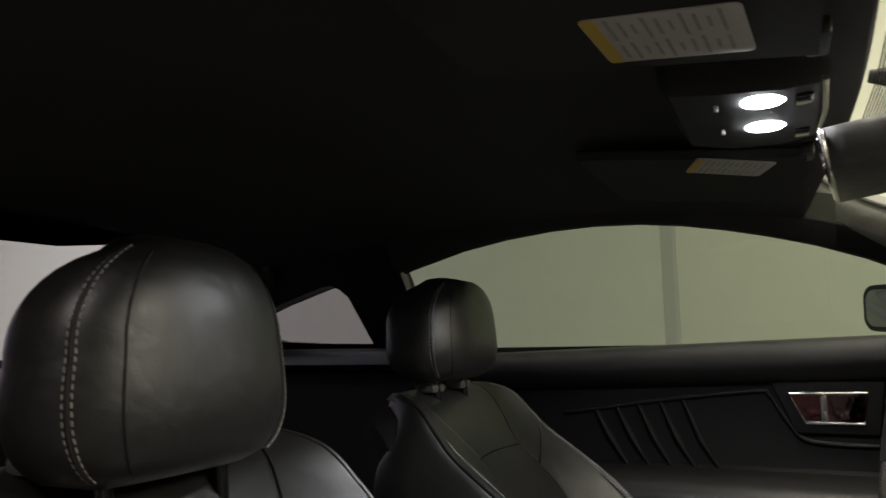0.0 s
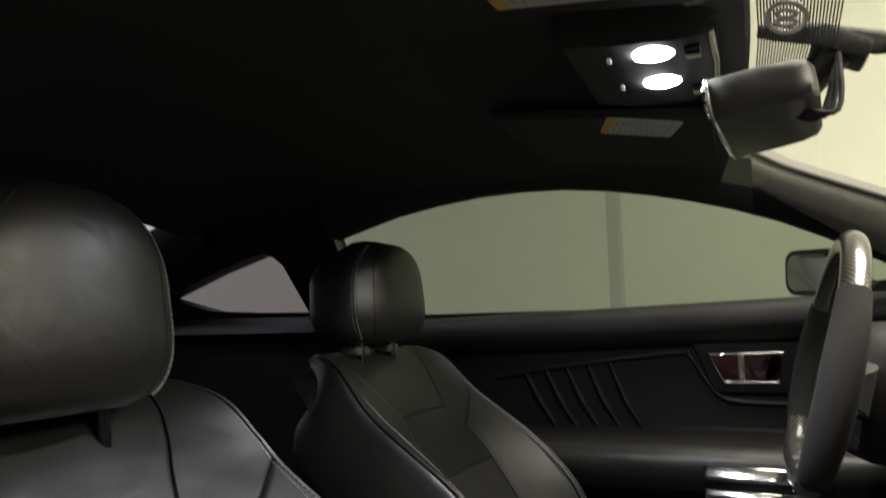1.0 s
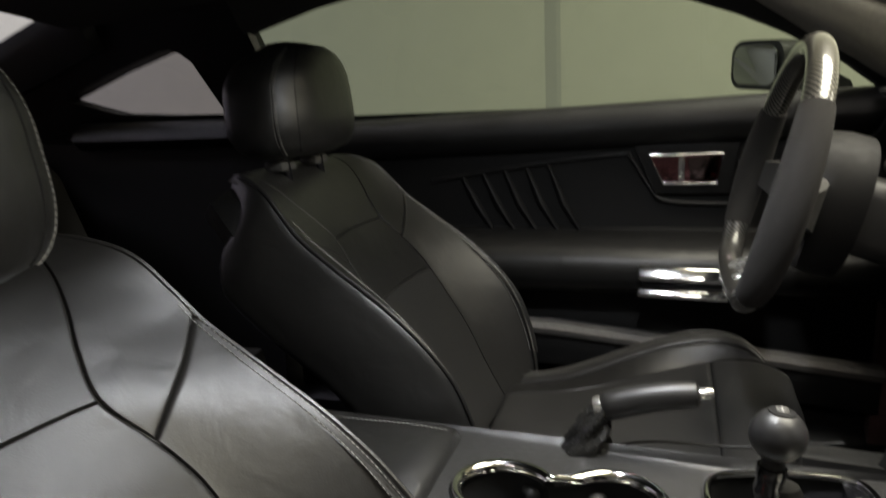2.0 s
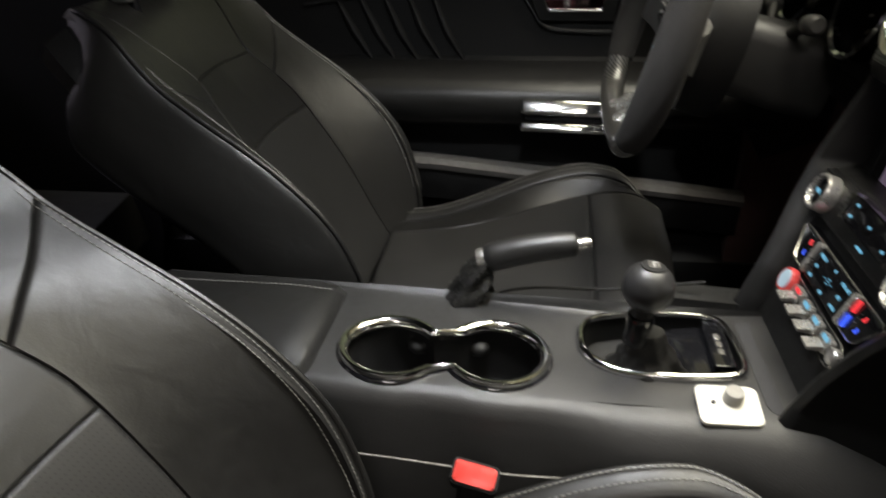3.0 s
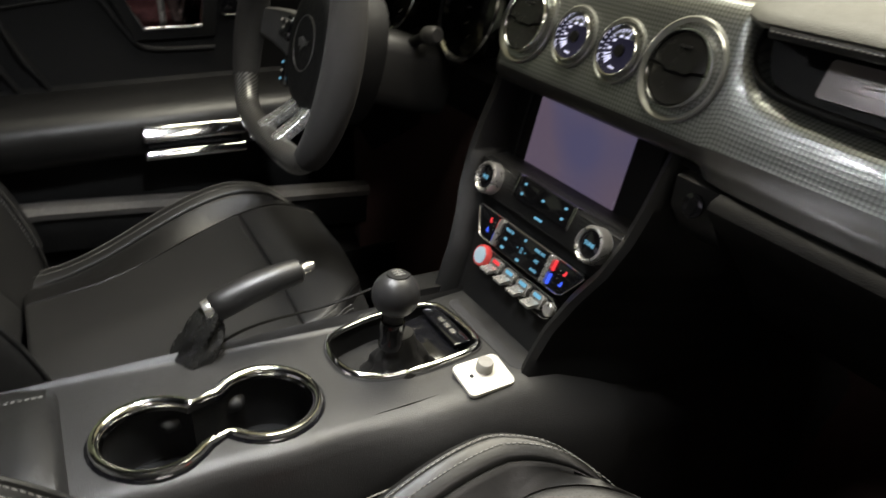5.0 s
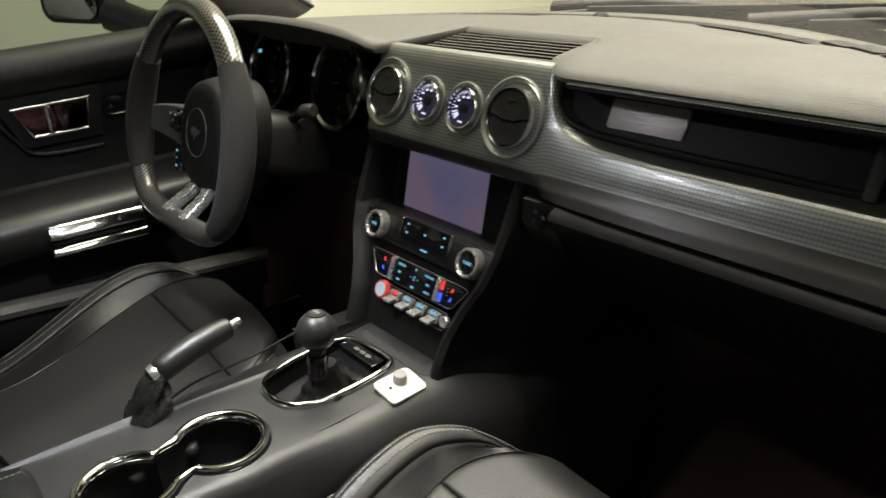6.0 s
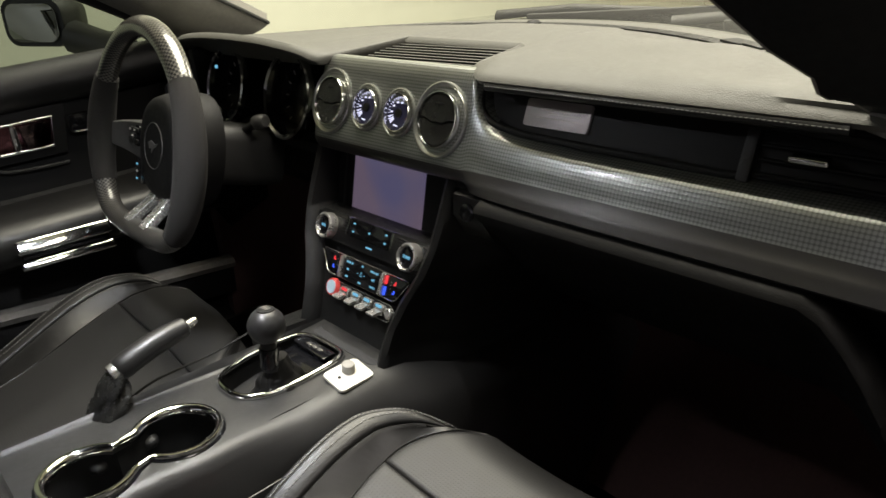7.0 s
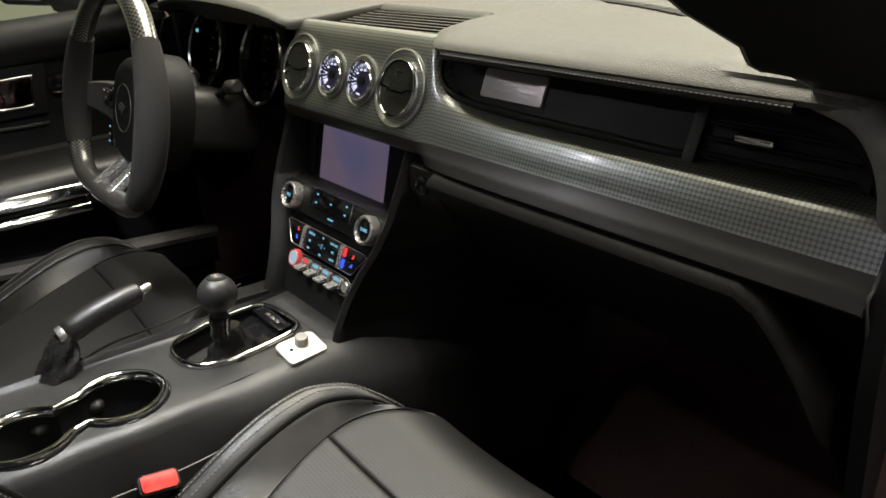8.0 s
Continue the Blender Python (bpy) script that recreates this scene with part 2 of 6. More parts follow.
def loft(rings, closed=True, caps=True, bm=None, uv=None):
    """Quads between rings of equally many points; uv: a scale in metres, to lay a grid over the faces."""
    bm = bm or bmesh.new()
    vs = [[bm.verts.new(p) for p in ring] for ring in rings]
    n = len(vs[0])
    layer = bm.loops.layers.uv.verify() if uv else None
    us, ws = [0.0], [0.0]
    if uv:
        for a, b in zip(rings, rings[1:]):
            k = n // 2
            us.append(us[-1] + (Vector(a[k]) - Vector(b[k])).length)
        mid = rings[len(rings) // 2]
        for i in range(n):
            ws.append(ws[-1] + (Vector(mid[i]) - Vector(mid[(i + 1) % n])).length)
    for i in range(len(vs) - 1):
        for j in range(n if closed else n - 1):
            k = (j + 1) % n
            f = bm.faces.new((vs[i][j], vs[i][k], vs[i + 1][k], vs[i + 1][j]))
            if uv:
                for lp, c in zip(f.loops, ((us[i], ws[j]), (us[i], ws[j + 1]), (us[i + 1], ws[j + 1]), (us[i + 1], ws[j]))):
                    lp[layer].uv = c
    if caps and closed:
        bm.faces.new(vs[0])
        bm.faces.new(vs[-1])
    return bm


def curve_through(pts, n, closed=False):
    """n points along a smooth curve through pts."""
    pts = [Vector(p) for p in pts]
    m = len(pts)
    spans = m if closed else m - 1
    out = []
    for i in range(n):
        s = i * spans / (n if closed else n - 1)
        k = min(int(s), spans - 1)
        f = s - k
        if closed:
            p0, p1, p2, p3 = (pts[(k + d) % m] for d in (-1, 0, 1, 2))
        else:
            p0, p1, p2, p3 = (pts[min(max(k + d, 0), m - 1)] for d in (-1, 0, 1, 2))
        out.append(0.5 * (2 * p1 + (p2 - p0) * f + (2 * p0 - 5 * p1 + 4 * p2 - p3) * f * f + (3 * p1 - p0 - 3 * p2 + p3) * f ** 3))
    return out


def tube(pts, radius, seg=12, closed=False, bm=None, flat=1.0, uv=None):
    """A round bar along pts; radius: one number or one a point."""
    pts = [Vector(p) for p in pts]
    n = len(pts)
    rings, up = [], None
    for i, p in enumerate(pts):
        a, b = (pts[(i - 1) % n], pts[(i + 1) % n]) if closed else (pts[max(i - 1, 0)], pts[min(i + 1, n - 1)])
        d = (b - a).normalized()
        if up is None:
            up = d.orthogonal().normalized()
        up = (up - d * up.dot(d)).normalized()
        side = d.cross(up)
        r = radius[i] if isinstance(radius, (list, tuple)) else radius
        rings.append([p + up * (r * math.cos(t)) + side * (r * flat * math.sin(t)) for t in (2 * math.pi * k / seg for k in range(seg))])
    if closed:
        rings.append(rings[0])
    bm = loft(rings, True, not closed, bm, uv)
    if closed:
        bmesh.ops.remove_doubles(bm, verts=bm.verts[:], dist=1e-6)
    return bm


def box(cx, cy, cz, sx, sy, sz, bevel=0.0, seg=2, m=None):
    bm = bmesh.new()
    bmesh.ops.create_cube(bm, size=1.0, matrix=Matrix.Diagonal((sx, sy, sz, 1)))
    if bevel:
        bmesh.ops.bevel(bm, geom=bm.edges[:], offset=bevel, segments=seg, profile=0.6, affect="EDGES")
    bmesh.ops.transform(bm, matrix=Matrix.Translation((cx, cy, cz)) @ (m or Matrix()), verts=bm.verts[:])
    return bm


def spun(profile, m, seg=40, sx=1.0):
    """Turn a profile of (radius, height) round the local z of m."""
    solid = profile[-1][0] == 0 or profile[0][0] == 0
    rows = profile if solid else profile + profile[:1]
    rings = [[m @ Vector((sx * r * math.cos(t), r * math.sin(t), h)) for t in (2 * math.pi * k / seg for k in range(seg))] for r, h in rows]
    bm = loft(rings, True, False)
    bmesh.ops.remove_doubles(bm, verts=bm.verts[:], dist=1e-7)
    if solid and profile[0][0] > 0:
        rim = [e for e in bm.edges if e.is_boundary]
        bmesh.ops.contextual_create(bm, geom=rim)
    return bm


def slab(outline, depth, m, bevel=0.0, seg=2):
    """A flat outline in local x, y, given depth downwards along local z; m lays it into the world."""
    bm = bmesh.new()
    top = [bm.verts.new((x, y, 0)) for x, y in outline]
    low = [bm.verts.new((x, y, -depth)) for x, y in outline]
    face = bm.faces.new(top)
    bm.faces.new(low[::-1])
    n = len(top)
    for i in range(n):
        bm.faces.new((top[i], low[i], low[(i + 1) % n], top[(i + 1) % n]))
    if bevel:
        bmesh.ops.bevel(bm, geom=list(face.edges), offset=bevel, segments=seg, profile=0.6, affect="EDGES")
    bmesh.ops.transform(bm, matrix=m, verts=bm.verts[:])
    return bm


def rounded(w, h, r, n=5):
    """Outline of a rectangle with round corners, centred."""
    out = []
    for cx, cy, a in ((w / 2 - r, h / 2 - r, 0), (-w / 2 + r, h / 2 - r, 90), (-w / 2 + r, -h / 2 + r, 180), (w / 2 - r, -h / 2 + r, 270)):
        out += [(cx + r * math.cos(radians(a + 90 * k / n)), cy + r * math.sin(radians(a + 90 * k / n))) for k in range(n + 1)]
    return out


def axes(origin, xa, za):
    """A pose with local x along xa and local z along za."""
    z = Vector(za).normalized()
    x = (Vector(xa) - z * Vector(xa).dot(z)).normalized()
    y = z.cross(x)
    return Matrix.Translation(origin) @ Matrix((x, y, z)).transposed().to_4x4()


def cushion(f, u0, u1, v0, v1, puff, nu=14, nv=14, edge=0.16, uv=None):
    """A padded panel of the surface f(u, v): full in the middle, drawn in along its seams."""
    bm = bmesh.new()
    layer = bm.loops.layers.uv.verify() if uv else None
    e = 1e-3
    grid = []
    for i in range(nu + 1):
        row = []
        for j in range(nv + 1):
            a, b = 0.5 - 0.5 * math.cos(math.pi * i / nu), 0.5 - 0.5 * math.cos(math.pi * j / nv)
            u, v = u0 + (u1 - u0) * a, v0 + (v1 - v0) * b
            p = Vector(f(u, v))
            n = (Vector(f(u + e, v)) - Vector(f(u - e, v))).cross(Vector(f(u, v + e)) - Vector(f(u, v - e)))
            n = n.normalized() if n.length > 1e-12 else Vector((0, 0, 1))
            da, db = min(a, 1 - a) / edge, min(b, 1 - b) / edge
            k = (1 - (1 - min(da, 1)) ** 2) * (1 - (1 - min(db, 1)) ** 2)
            row.append(bm.verts.new(p + n * puff * (k ** 0.75)))
        grid.append(row)
    for i in range(nu):
        for j in range(nv):
            q = bm.faces.new((grid[i][j], grid[i + 1][j], grid[i + 1][j + 1], grid[i][j + 1]))
            if uv:
                for lp, (a, b) in zip(q.loops, ((i, j), (i + 1, j), (i + 1, j + 1), (i, j + 1))):
                    lp[layer].uv = ((0.5 - 0.5 * math.cos(math.pi * a / nu)) * uv[0], (0.5 - 0.5 * math.cos(math.pi * b / nv)) * uv[1])
    # a skirt behind the seams gives the panel its thickness
    rim = [grid[i][0] for i in range(nu + 1)] + [grid[nu][j] for j in range(1, nv + 1)] + [grid[i][nv] for i in range(nu - 1, -1, -1)] + [grid[0][j] for j in range(nv - 1, 0, -1)]
    mid = Vector(f((u0 + u1) / 2, (v0 + v1) / 2))
    e2 = 2e-3
    um, vm = (u0 + u1) / 2, (v0 + v1) / 2
    nn = (Vector(f(um + e2, vm)) - Vector(f(um - e2, vm))).cross(Vector(f(um, vm + e2)) - Vector(f(um, vm - e2))).normalized()
    low = [bm.verts.new(v.co - nn * 0.012) for v in rim]
    k = len(rim)
    for i in range(k):
        bm.faces.new((rim[i], rim[(i + 1) % k], low[(i + 1) % k], low[i]))
    return bm


def stitches(pts, length=0.0036, gap=0.0018, r=0.0006):
    """A row of short thread stitches along a line of points, as one mesh."""
    pts = [Vector(p) for p in pts]
    bm = bmesh.new()
    dist = [0.0]
    for a, b in zip(pts, pts[1:]):
        dist.append(dist[-1] + (b - a).length)

    def at(d):
        for i in range(len(pts) - 1):
            if d <= dist[i + 1]:
                f = (d - dist[i]) / max(dist[i + 1] - dist[i], 1e-9)
                return pts[i].lerp(pts[i + 1], f)
        return pts[-1]

    d = 0.0
    while d + length < dist[-1]:
        tube([at(d), at(d + length / 2), at(d + length)], [r * 0.6, r, r * 0.6], 5, bm=bm)
        d += length + gap
    return bm


def words(text, size, m, material, parent, name="lettering", depth=0.0004):
    c = bpy.data.curves.new(name, "FONT")
    c.body, c.size, c.extrude, c.align_x, c.align_y = text, size, depth, "CENTER", "CENTER"
    ob = bpy.data.objects.new(name, c)
    me = bpy.data.meshes.new_from_object(ob)
    bpy.data.objects.remove(ob)
    bm = bmesh.new()
    bm.from_mesh(me)
    bpy.data.meshes.remove(me)
    bmesh.ops.transform(bm, matrix=m, verts=bm.verts[:])
    return piece(name, bm, material, parent, smooth=False)


# ---- the garage room round the car ----
def wall(name, cx, cy, cz, sx, sy, sz, material):
    return tagged(part(name, box(cx, cy, cz, sx, sy, sz), material, smooth=False), kind="structure")


wall("floor", 0, 0, -0.05, 11.2, 9.2, 0.1, CONCRETE)
wall("ceiling", 0, 0, 3.05, 11.2, 9.2, 0.1, WALL_CREAM)
wall("wall_front", 5.05, 0, 1.5, 0.1, 9.0, 3.0, WALL_CREAM)
wall("wall_rear", -5.05, 0, 1.5, 0.1, 9.0, 3.0, WALL_COOL)
wall("wall_left", 0, 2.75, 1.5, 10.0, 0.1, 3.0, WALL_GREEN)
# unseen wall, kept near black to cut the fill from the right
wall("wall_right_unseen", 0, -4.05, 1.5, 10.0, 0.1, 3.0, WALL_UNSEEN)
pier = [[Vector((x, y, z)) for x, y in ((-0.21, 2.702), (-0.15, 2.668), (-0.13, 2.66), (4.2, 2.66), (4.2, 2.702))] for z in (0.0, 3.0)]
tagged(part("wall_pier", loft(pier, True, True), WALL_GREEN, smooth=False), kind="structure")


# ---- car shell ----
def side_y(z):
    """How far the side glass stands from the middle at height z."""
    return 0.735 - 0.6 * (z - 0.98)


def roof_z(x, y):
    base = 1.262 - 0.20 * max(x - 0.02, 0) ** 1.6 - 0.085 * max(-0.15 - x, 0) ** 1.5
    return base - 0.045 * (abs(y) / 0.6) ** 2.4


def edge_x_front(y):
    return 0.378 - 0.13 * y * y


def roof_panel(lift, name, material, thick):
    """The roof lining or skin from the windscreen header to the rear glass."""
    tops, lows = [], []
    for i in range(33):
        a = i / 32
        row, row2 = [], []
        for j in range(25):
            y = -0.585 + 1.17 * j / 24
            x = edge_x_front(y) * (1 - a) + (-0.83) * a
            z = roof_z(x, y) + lift
            row.append((x, y, z))
            row2.append((x, y, z + thick))
        tops.append(row)
        lows.append(row2)
    rings = [r + s[::-1] for r, s in zip(tops, lows)]
    return part(name, loft(rings, True, True), material)


tagged(roof_panel(0.0, "headliner", CLOTH, 0.012), "black cloth headliner under the car's roof", "headliner", kind="structure")
tagged(roof_panel(0.03, "roof_skin", PAINT, 0.01), "dark painted car roof panel", "car roof", kind="structure")

ARCH = [(-0.45, 1.148), (-0.433, 1.154), (-0.298, 1.186), (-0.20, 1.201), (-0.106, 1.210), (-0.02, 1.2125), (0.063, 1.2095), (0.14, 1.201), (0.214, 1.188), (0.285, 1.172), (0.355, 1.153), (0.43, 1.127), (0.501, 1.096), (0.59, 1.05), (0.66, 1.000)]


def arch_z(x):
    if x <= ARCH[0][0]:
        return ARCH[0][1]
    for (x0, z0), (x1, z1) in zip(ARCH, ARCH[1:]):
        if x <= x1:
            return z0 + (z1 - z0) * (x - x0) / (x1 - x0)
    return ARCH[-1][1]


def roof_rail(name, s, material=None):
    """The padded rail over the door opening on side s, from the pillar back to the quarter window."""
    rings = []
    for i in range(45):
        x = -0.46 + (0.385 + 0.46) * i / 44
        z = arch_z(x)
        y = side_y(z)
        top = max(roof_z(min(x, 0.4), 0.585) + 0.03, z + 0.03)
        rings.append([(x, s * (y + 0.012), z + 0.0), (x, s * (y - 0.012), z - 0.002), (x, s * (y - 0.030), z + 0.012), (x, s * (y - 0.06), z + 0.05), (x, s * (y - 0.085), top + 0.01), (x, s * (y + 0.01), top + 0.02), (x, s * (y + 0.035), z + 0.03)])
    return tagged(part(name, loft(rings, True, True), material or CLOTH), "black cloth-covered roof rail over the door", "roof rail", kind="structure")


roof_rail("roof_rail_left", 1)
# the right rail's grey puts light from the open door into its colour
roof_rail("roof_rail_right", -1, TRIM_GREY)


def pillar(name, s):
    """A front pillar trim: an inner lower ridge with a small step at its foot, the edge at the windscreen and the edge at the door."""
    inner = [(0.690, 0.625, 0.980), (0.660, 0.600, 0.993), (0.615, 0.594, 1.014), (0.588, 0.592, 1.019), (0.572, 0.591, 1.026), (0.562, 0.590, 1.038), (0.515, 0.582, 1.062), (0.46, 0.572, 1.098), (0.40, 0.550, 1.160), (0.36, 0.530, 1.205)]
    glass = [(0.86, 0.64, 0.975), (0.84, 0.64, 0.99), (0.80, 0.63, 1.01), (0.76, 0.62, 1.03), (0.73, 0.61, 1.05), (0.70, 0.60, 1.07), (0.62, 0.575, 1.128), (0.52, 0.545, 1.185), (0.43, 0.515, 1.225), (0.38, 0.50, 1.245)]
    door = [(0.72, 0.735, 0.97), (0.70, 0.73, 0.985), (0.68, 0.725, 0.995), (0.665, 0.718, 1.005), (0.65, 0.71, 1.015), (0.63, 0.70, 1.03), (0.575, 0.678, 1.068), (0.485, 0.652, 1.118), (0.40, 0.63, 1.155), (0.35, 0.62, 1.17)]
    outer = [(x + 0.03, y + 0.035, z + 0.03) for x, y, z in door]
    rings, seal = [], []
    for a, g, d, o in zip(inner, glass, door, outer):
        a, g, d, o = Vector(a), Vector(g), Vector(d), Vector(o)
        ag = a.lerp(g, 0.5) + Vector((-0.006, -0.006, 0.0))
        ad = a.lerp(d, 0.5) + Vector((-0.010, -0.002, -0.002))
        gx = o.lerp(g, 0.3) + Vector((0.02, 0, 0.02))
        rings.append([(p.x, s * p.y, p.z) for p in (a, ag, g, gx)])
        seal.append([(p.x, s * p.y, p.z) for p in (a + Vector((0.002, 0.001, 0.0)), gx, o, d, ad)])
    ob = tagged(part(name, loft(rings, True, True), TRIM_GREY), "grey grained windscreen pillar trim", "pillar", kind="structure")
    part("door_seal", loft(seal, True, True), PLASTIC_DARK, ob, "black seal on the door side")
    return ob


TOP_LINE = [(0.322, 0.585, 1.300), (0.352, 0.580, 1.262), (0.372, 0.583, 1.240), (0.40, 0.585, 1.222), (0.43, 0.586, 1.204), (0.47, 0.587, 1.185), (0.52, 0.589, 1.163), (0.58, 0.594, 1.137), (0.65, 0.602, 1.106), (0.72, 0.615, 1.073), (0.80, 0.635, 1.032), (0.86, 0.650, 1.000)]
LOW_LINE = [(0.310, 0.650, 1.262), (0.334, 0.640, 1.212), (0.350, 0.637, 1.193), (0.378, 0.640, 1.178), (0.408, 0.642, 1.160), (0.446, 0.645, 1.138), (0.494, 0.650, 1.110), (0.550, 0.660, 1.076), (0.608, 0.675, 1.042), (0.655, 0.695, 1.012), (0.70, 0.715, 0.985), (0.73, 0.730, 0.970)]


def rounded_pillar():
    """The driver's pillar trim: a smooth padded roll between the windscreen's edge and the door, hooked into the roof lining."""
    rings, seal = [], []
    for i, (a, b) in enumerate(zip(TOP_LINE, LOW_LINE)):
        a, b = Vector(a), Vector(b)
        k = min(1.0, i / 3)
        off = Vector((-0.008, -0.017, -0.010)) * (0.35 + 0.65 * k)
        row = [a]
        for t, h in ((0.10, 0.50), (0.24, 0.82), (0.42, 1.0), (0.62, 0.94), (0.82, 0.62)):
            row.append(a.lerp(b, t) + off * h)
        rings.append(row + [b, b + Vector((0.02, 0.03, 0.03)), a + Vector((0.02, 0.03, 0.02))])
        z = arch_z(b.x)
        y = side_y(z)
        seal.append([b + Vector((0, 0.001, 0.002)), Vector((b.x, y - 0.014, z + 0.006)), Vector((b.x, y + 0.020, z + 0.006)), b + Vector((0.02, 0.035, 0.03))])
    ob = tagged(part("pillar_left", loft(rings, True, True), TRIM_GREY), "grey grained windscreen pillar trim", "pillar", kind="structure")
    part("door_seal", loft(seal, True, True), PLASTIC_DARK, ob, "black seal on the door side")
    part("glass_seal", tube([Vector(p) + Vector((0.004, 0.0, 0.004)) for p in TOP_LINE], 0.004, 8), RUBBER, ob, "black seal at the windscreen")


rounded_pillar()
pillar("pillar_right", -1)


def plate_with_hole(outer, hole, thick, s, material, name):
    """A side panel in the leaning plane of the glass: outer outline and an opening, as (x, z)."""
    bm = bmesh.new()
    n = len(outer)
    o1 = [bm.verts.new((x, s * side_y(z), z)) for x, z in outer]
    h1 = [bm.verts.new((x, s * side_y(z), z)) for x, z in hole]
    o2 = [bm.verts.new((x, s * (side_y(z) + thick), z)) for x, z in outer]
    h2 = [bm.verts.new((x, s * (side_y(z) + thick), z)) for x, z in hole]
    for i in range(n):
        k = (i + 1) % n
        bm.faces.new((o1[i], o1[k], h1[k], h1[i]))
        bm.faces.new((o2[k], o2[i], h2[i], h2[k]))
        bm.faces.new((o1[k], o1[i], o2[i], o2[k]))
        bm.faces.new((h1[i], h1[k], h2[k], h2[i]))
    return part(name, bm, material)


def rear_quarter(s, side):
    """The panel round the quarter window, with its lining, and the glass in it."""
    hole = [(-0.985, 1.040), (-0.810, 1.092), (-0.675, 1.126), (-0.650, 1.128), (-0.630, 1.119), (-0.612, 1.101), (-0.597, 1.045), (-0.583, 0.993), (-0.73, 0.996), (-0.86, 1.003), (-0.895, 1.012)]
    outer = [(-1.25, 1.10), (-0.90, 1.19), (-0.65, 1.23), (-0.58, 1.235), (-0.52, 1.235), (-0.47, 1.23), (-0.455, 1.10), (-0.455, 0.90), (-0.70, 0.90), (-0.95, 0.90), (-1.25, 0.93)]
    w = tagged(plate_with_hole(outer, hole, 0.05, s, PLASTIC_DARK, "quarter_panel_" + side), "black lining round the rear quarter window", "quarter panel", kind="structure")
    g = [(x, z) for x, z in hole]
    bm = bmesh.new()
    vs = [bm.verts.new((x, s * (side_y(z) + 0.03), z)) for x, z in g]
    bm.faces.new(vs)
    q = tagged(part("quarter_window_" + side, bm, GLASS_QUARTER, smooth=False), "tinted rear quarter window glass", "window", kind="structure")
    q.visible_shadow = False
    ledge = [[(x, s * 0.735, 0.984), (x, s * 0.70, 0.982), (x, s * 0.675, 0.967), (x, s * 0.668, 0.947), (x, s * 0.69, 0.927), (x, s * 0.735, 0.917)] for x in (-0.95, -0.86, -0.7, -0.55, -0.46)]
    tagged(part("quarter_ledge_" + side, loft(ledge, True, True), PLASTIC), "black padded ledge under the quarter window", "ledge", kind="structure")
    low = [[(x, s * 0.76, 0.95), (x, s * 0.70, 0.94), (x, s * 0.69, 0.70), (x, s * 0.66, 0.40), (x, s * 0.60, 0.26), (x, s * 0.76, 0.26)] for x in (-1.5, -1.0, -0.6, -0.46)]
    tagged(part("quarter_lining_" + side, loft(low, True, True), PLASTIC_DARK), "black rear side lining", "side lining", kind="structure")


rear_quarter(1, "left")
rear_quarter(-1, "right")


def flat_panel(name, pts, material, label, category, thick=0.02):
    bm = bmesh.new()
    vs = [bm.verts.new(p) for p in pts]
    f = bm.faces.new(vs)
    r = bmesh.ops.solidify(bm, geom=[f], thickness=thick)
    return tagged(part(name, bm, material, smooth=False), label, category, kind="structure")


# rear: glass between sloping sails, parcel shelf
def rear_window():
    rows = []
    for i in range(13):
        a = i / 12
        row = []
        for j in range(17):
            b = -1 + 2 * j / 16
            half = 0.56 + 0.05 * a
            x = -0.80 - 0.66 * a - 0.03 * b * b * (1 - a)
            row.append((x, b * half, 1.215 - 0.24 * a - 0.016 * b * b))
        rows.append(row)
    g = tagged(part("rear_window", loft(rows, False, False), GLASS_REAR), "sloping rear window glass", "window", kind="structure")
    g.visible_shadow = False
    for s, side in ((1, "left"), (-1, "right")):
        rings = [[(-0.78, s * 0.565, 1.24), (-0.80, s * 0.565, 1.185), (-0.80, s * 0.61, 1.13), (-0.80, s * 0.68, 1.15), (-0.78, s * 0.62, 1.24)],
                 [(-0.95, s * 0.570, 1.18), (-0.95, s * 0.572, 1.14), (-0.95, s * 0.62, 1.08), (-0.95, s * 0.70, 1.10), (-0.95, s * 0.66, 1.19)],
                 [(-1.46, s * 0.59, 1.00), (-1.46, s * 0.595, 0.96), (-1.46, s * 0.66, 0.93), (-1.46, s * 0.74, 0.95), (-1.46, s * 0.72, 1.04)]]
        tagged(part("rear_pillar_" + side, loft(rings, True, True), PLASTIC_DARK), "black rear pillar lining", "pillar", kind="structure")
    flat_panel("rear_header", [(-0.83, -0.54, 1.165), (-0.83, -0.30, 1.166), (-0.83, 0.08, 1.171), (-0.83, 0.22, 1.190), (-0.83, 0.38, 1.199), (-0.83, 0.54, 1.196), (-0.83, 0.56, 1.245), (-0.83, -0.56, 1.245)], CLOTH, "black rear roof header", "header")
    flat_panel("parcel_shelf", [(-1.05, -0.70, 0.90), (-1.05, 0.70, 0.90), (-1.50, 0.70, 0.95), (-1.50, -0.70, 0.95)], CARPET, "black carpeted parcel shelf", "shelf")
    flat_panel("tail_panel", [(-1.50, -0.74, 0.26), (-1.50, 0.74, 0.26), (-1.50, 0.74, 0.97), (-1.50, -0.74, 0.97)], CARPET, "black tail panel", "panel")


rear_window()


# floor pan, firewall, bonnet, outer sills
flat_panel("car_floor", [(-1.5, -0.72, 0.26), (1.15, -0.72, 0.26), (1.15, 0.72, 0.26), (-1.5, 0.72, 0.26)], CARPET, "black carpeted car floor", "car floor", 0.05)
flat_panel("firewall", [(1.02, -0.70, 0.27), (1.02, 0.70, 0.27), (1.08, 0.70, 0.95), (1.08, -0.70, 0.95)], CARPET, "black carpeted firewall", "firewall", 0.03)
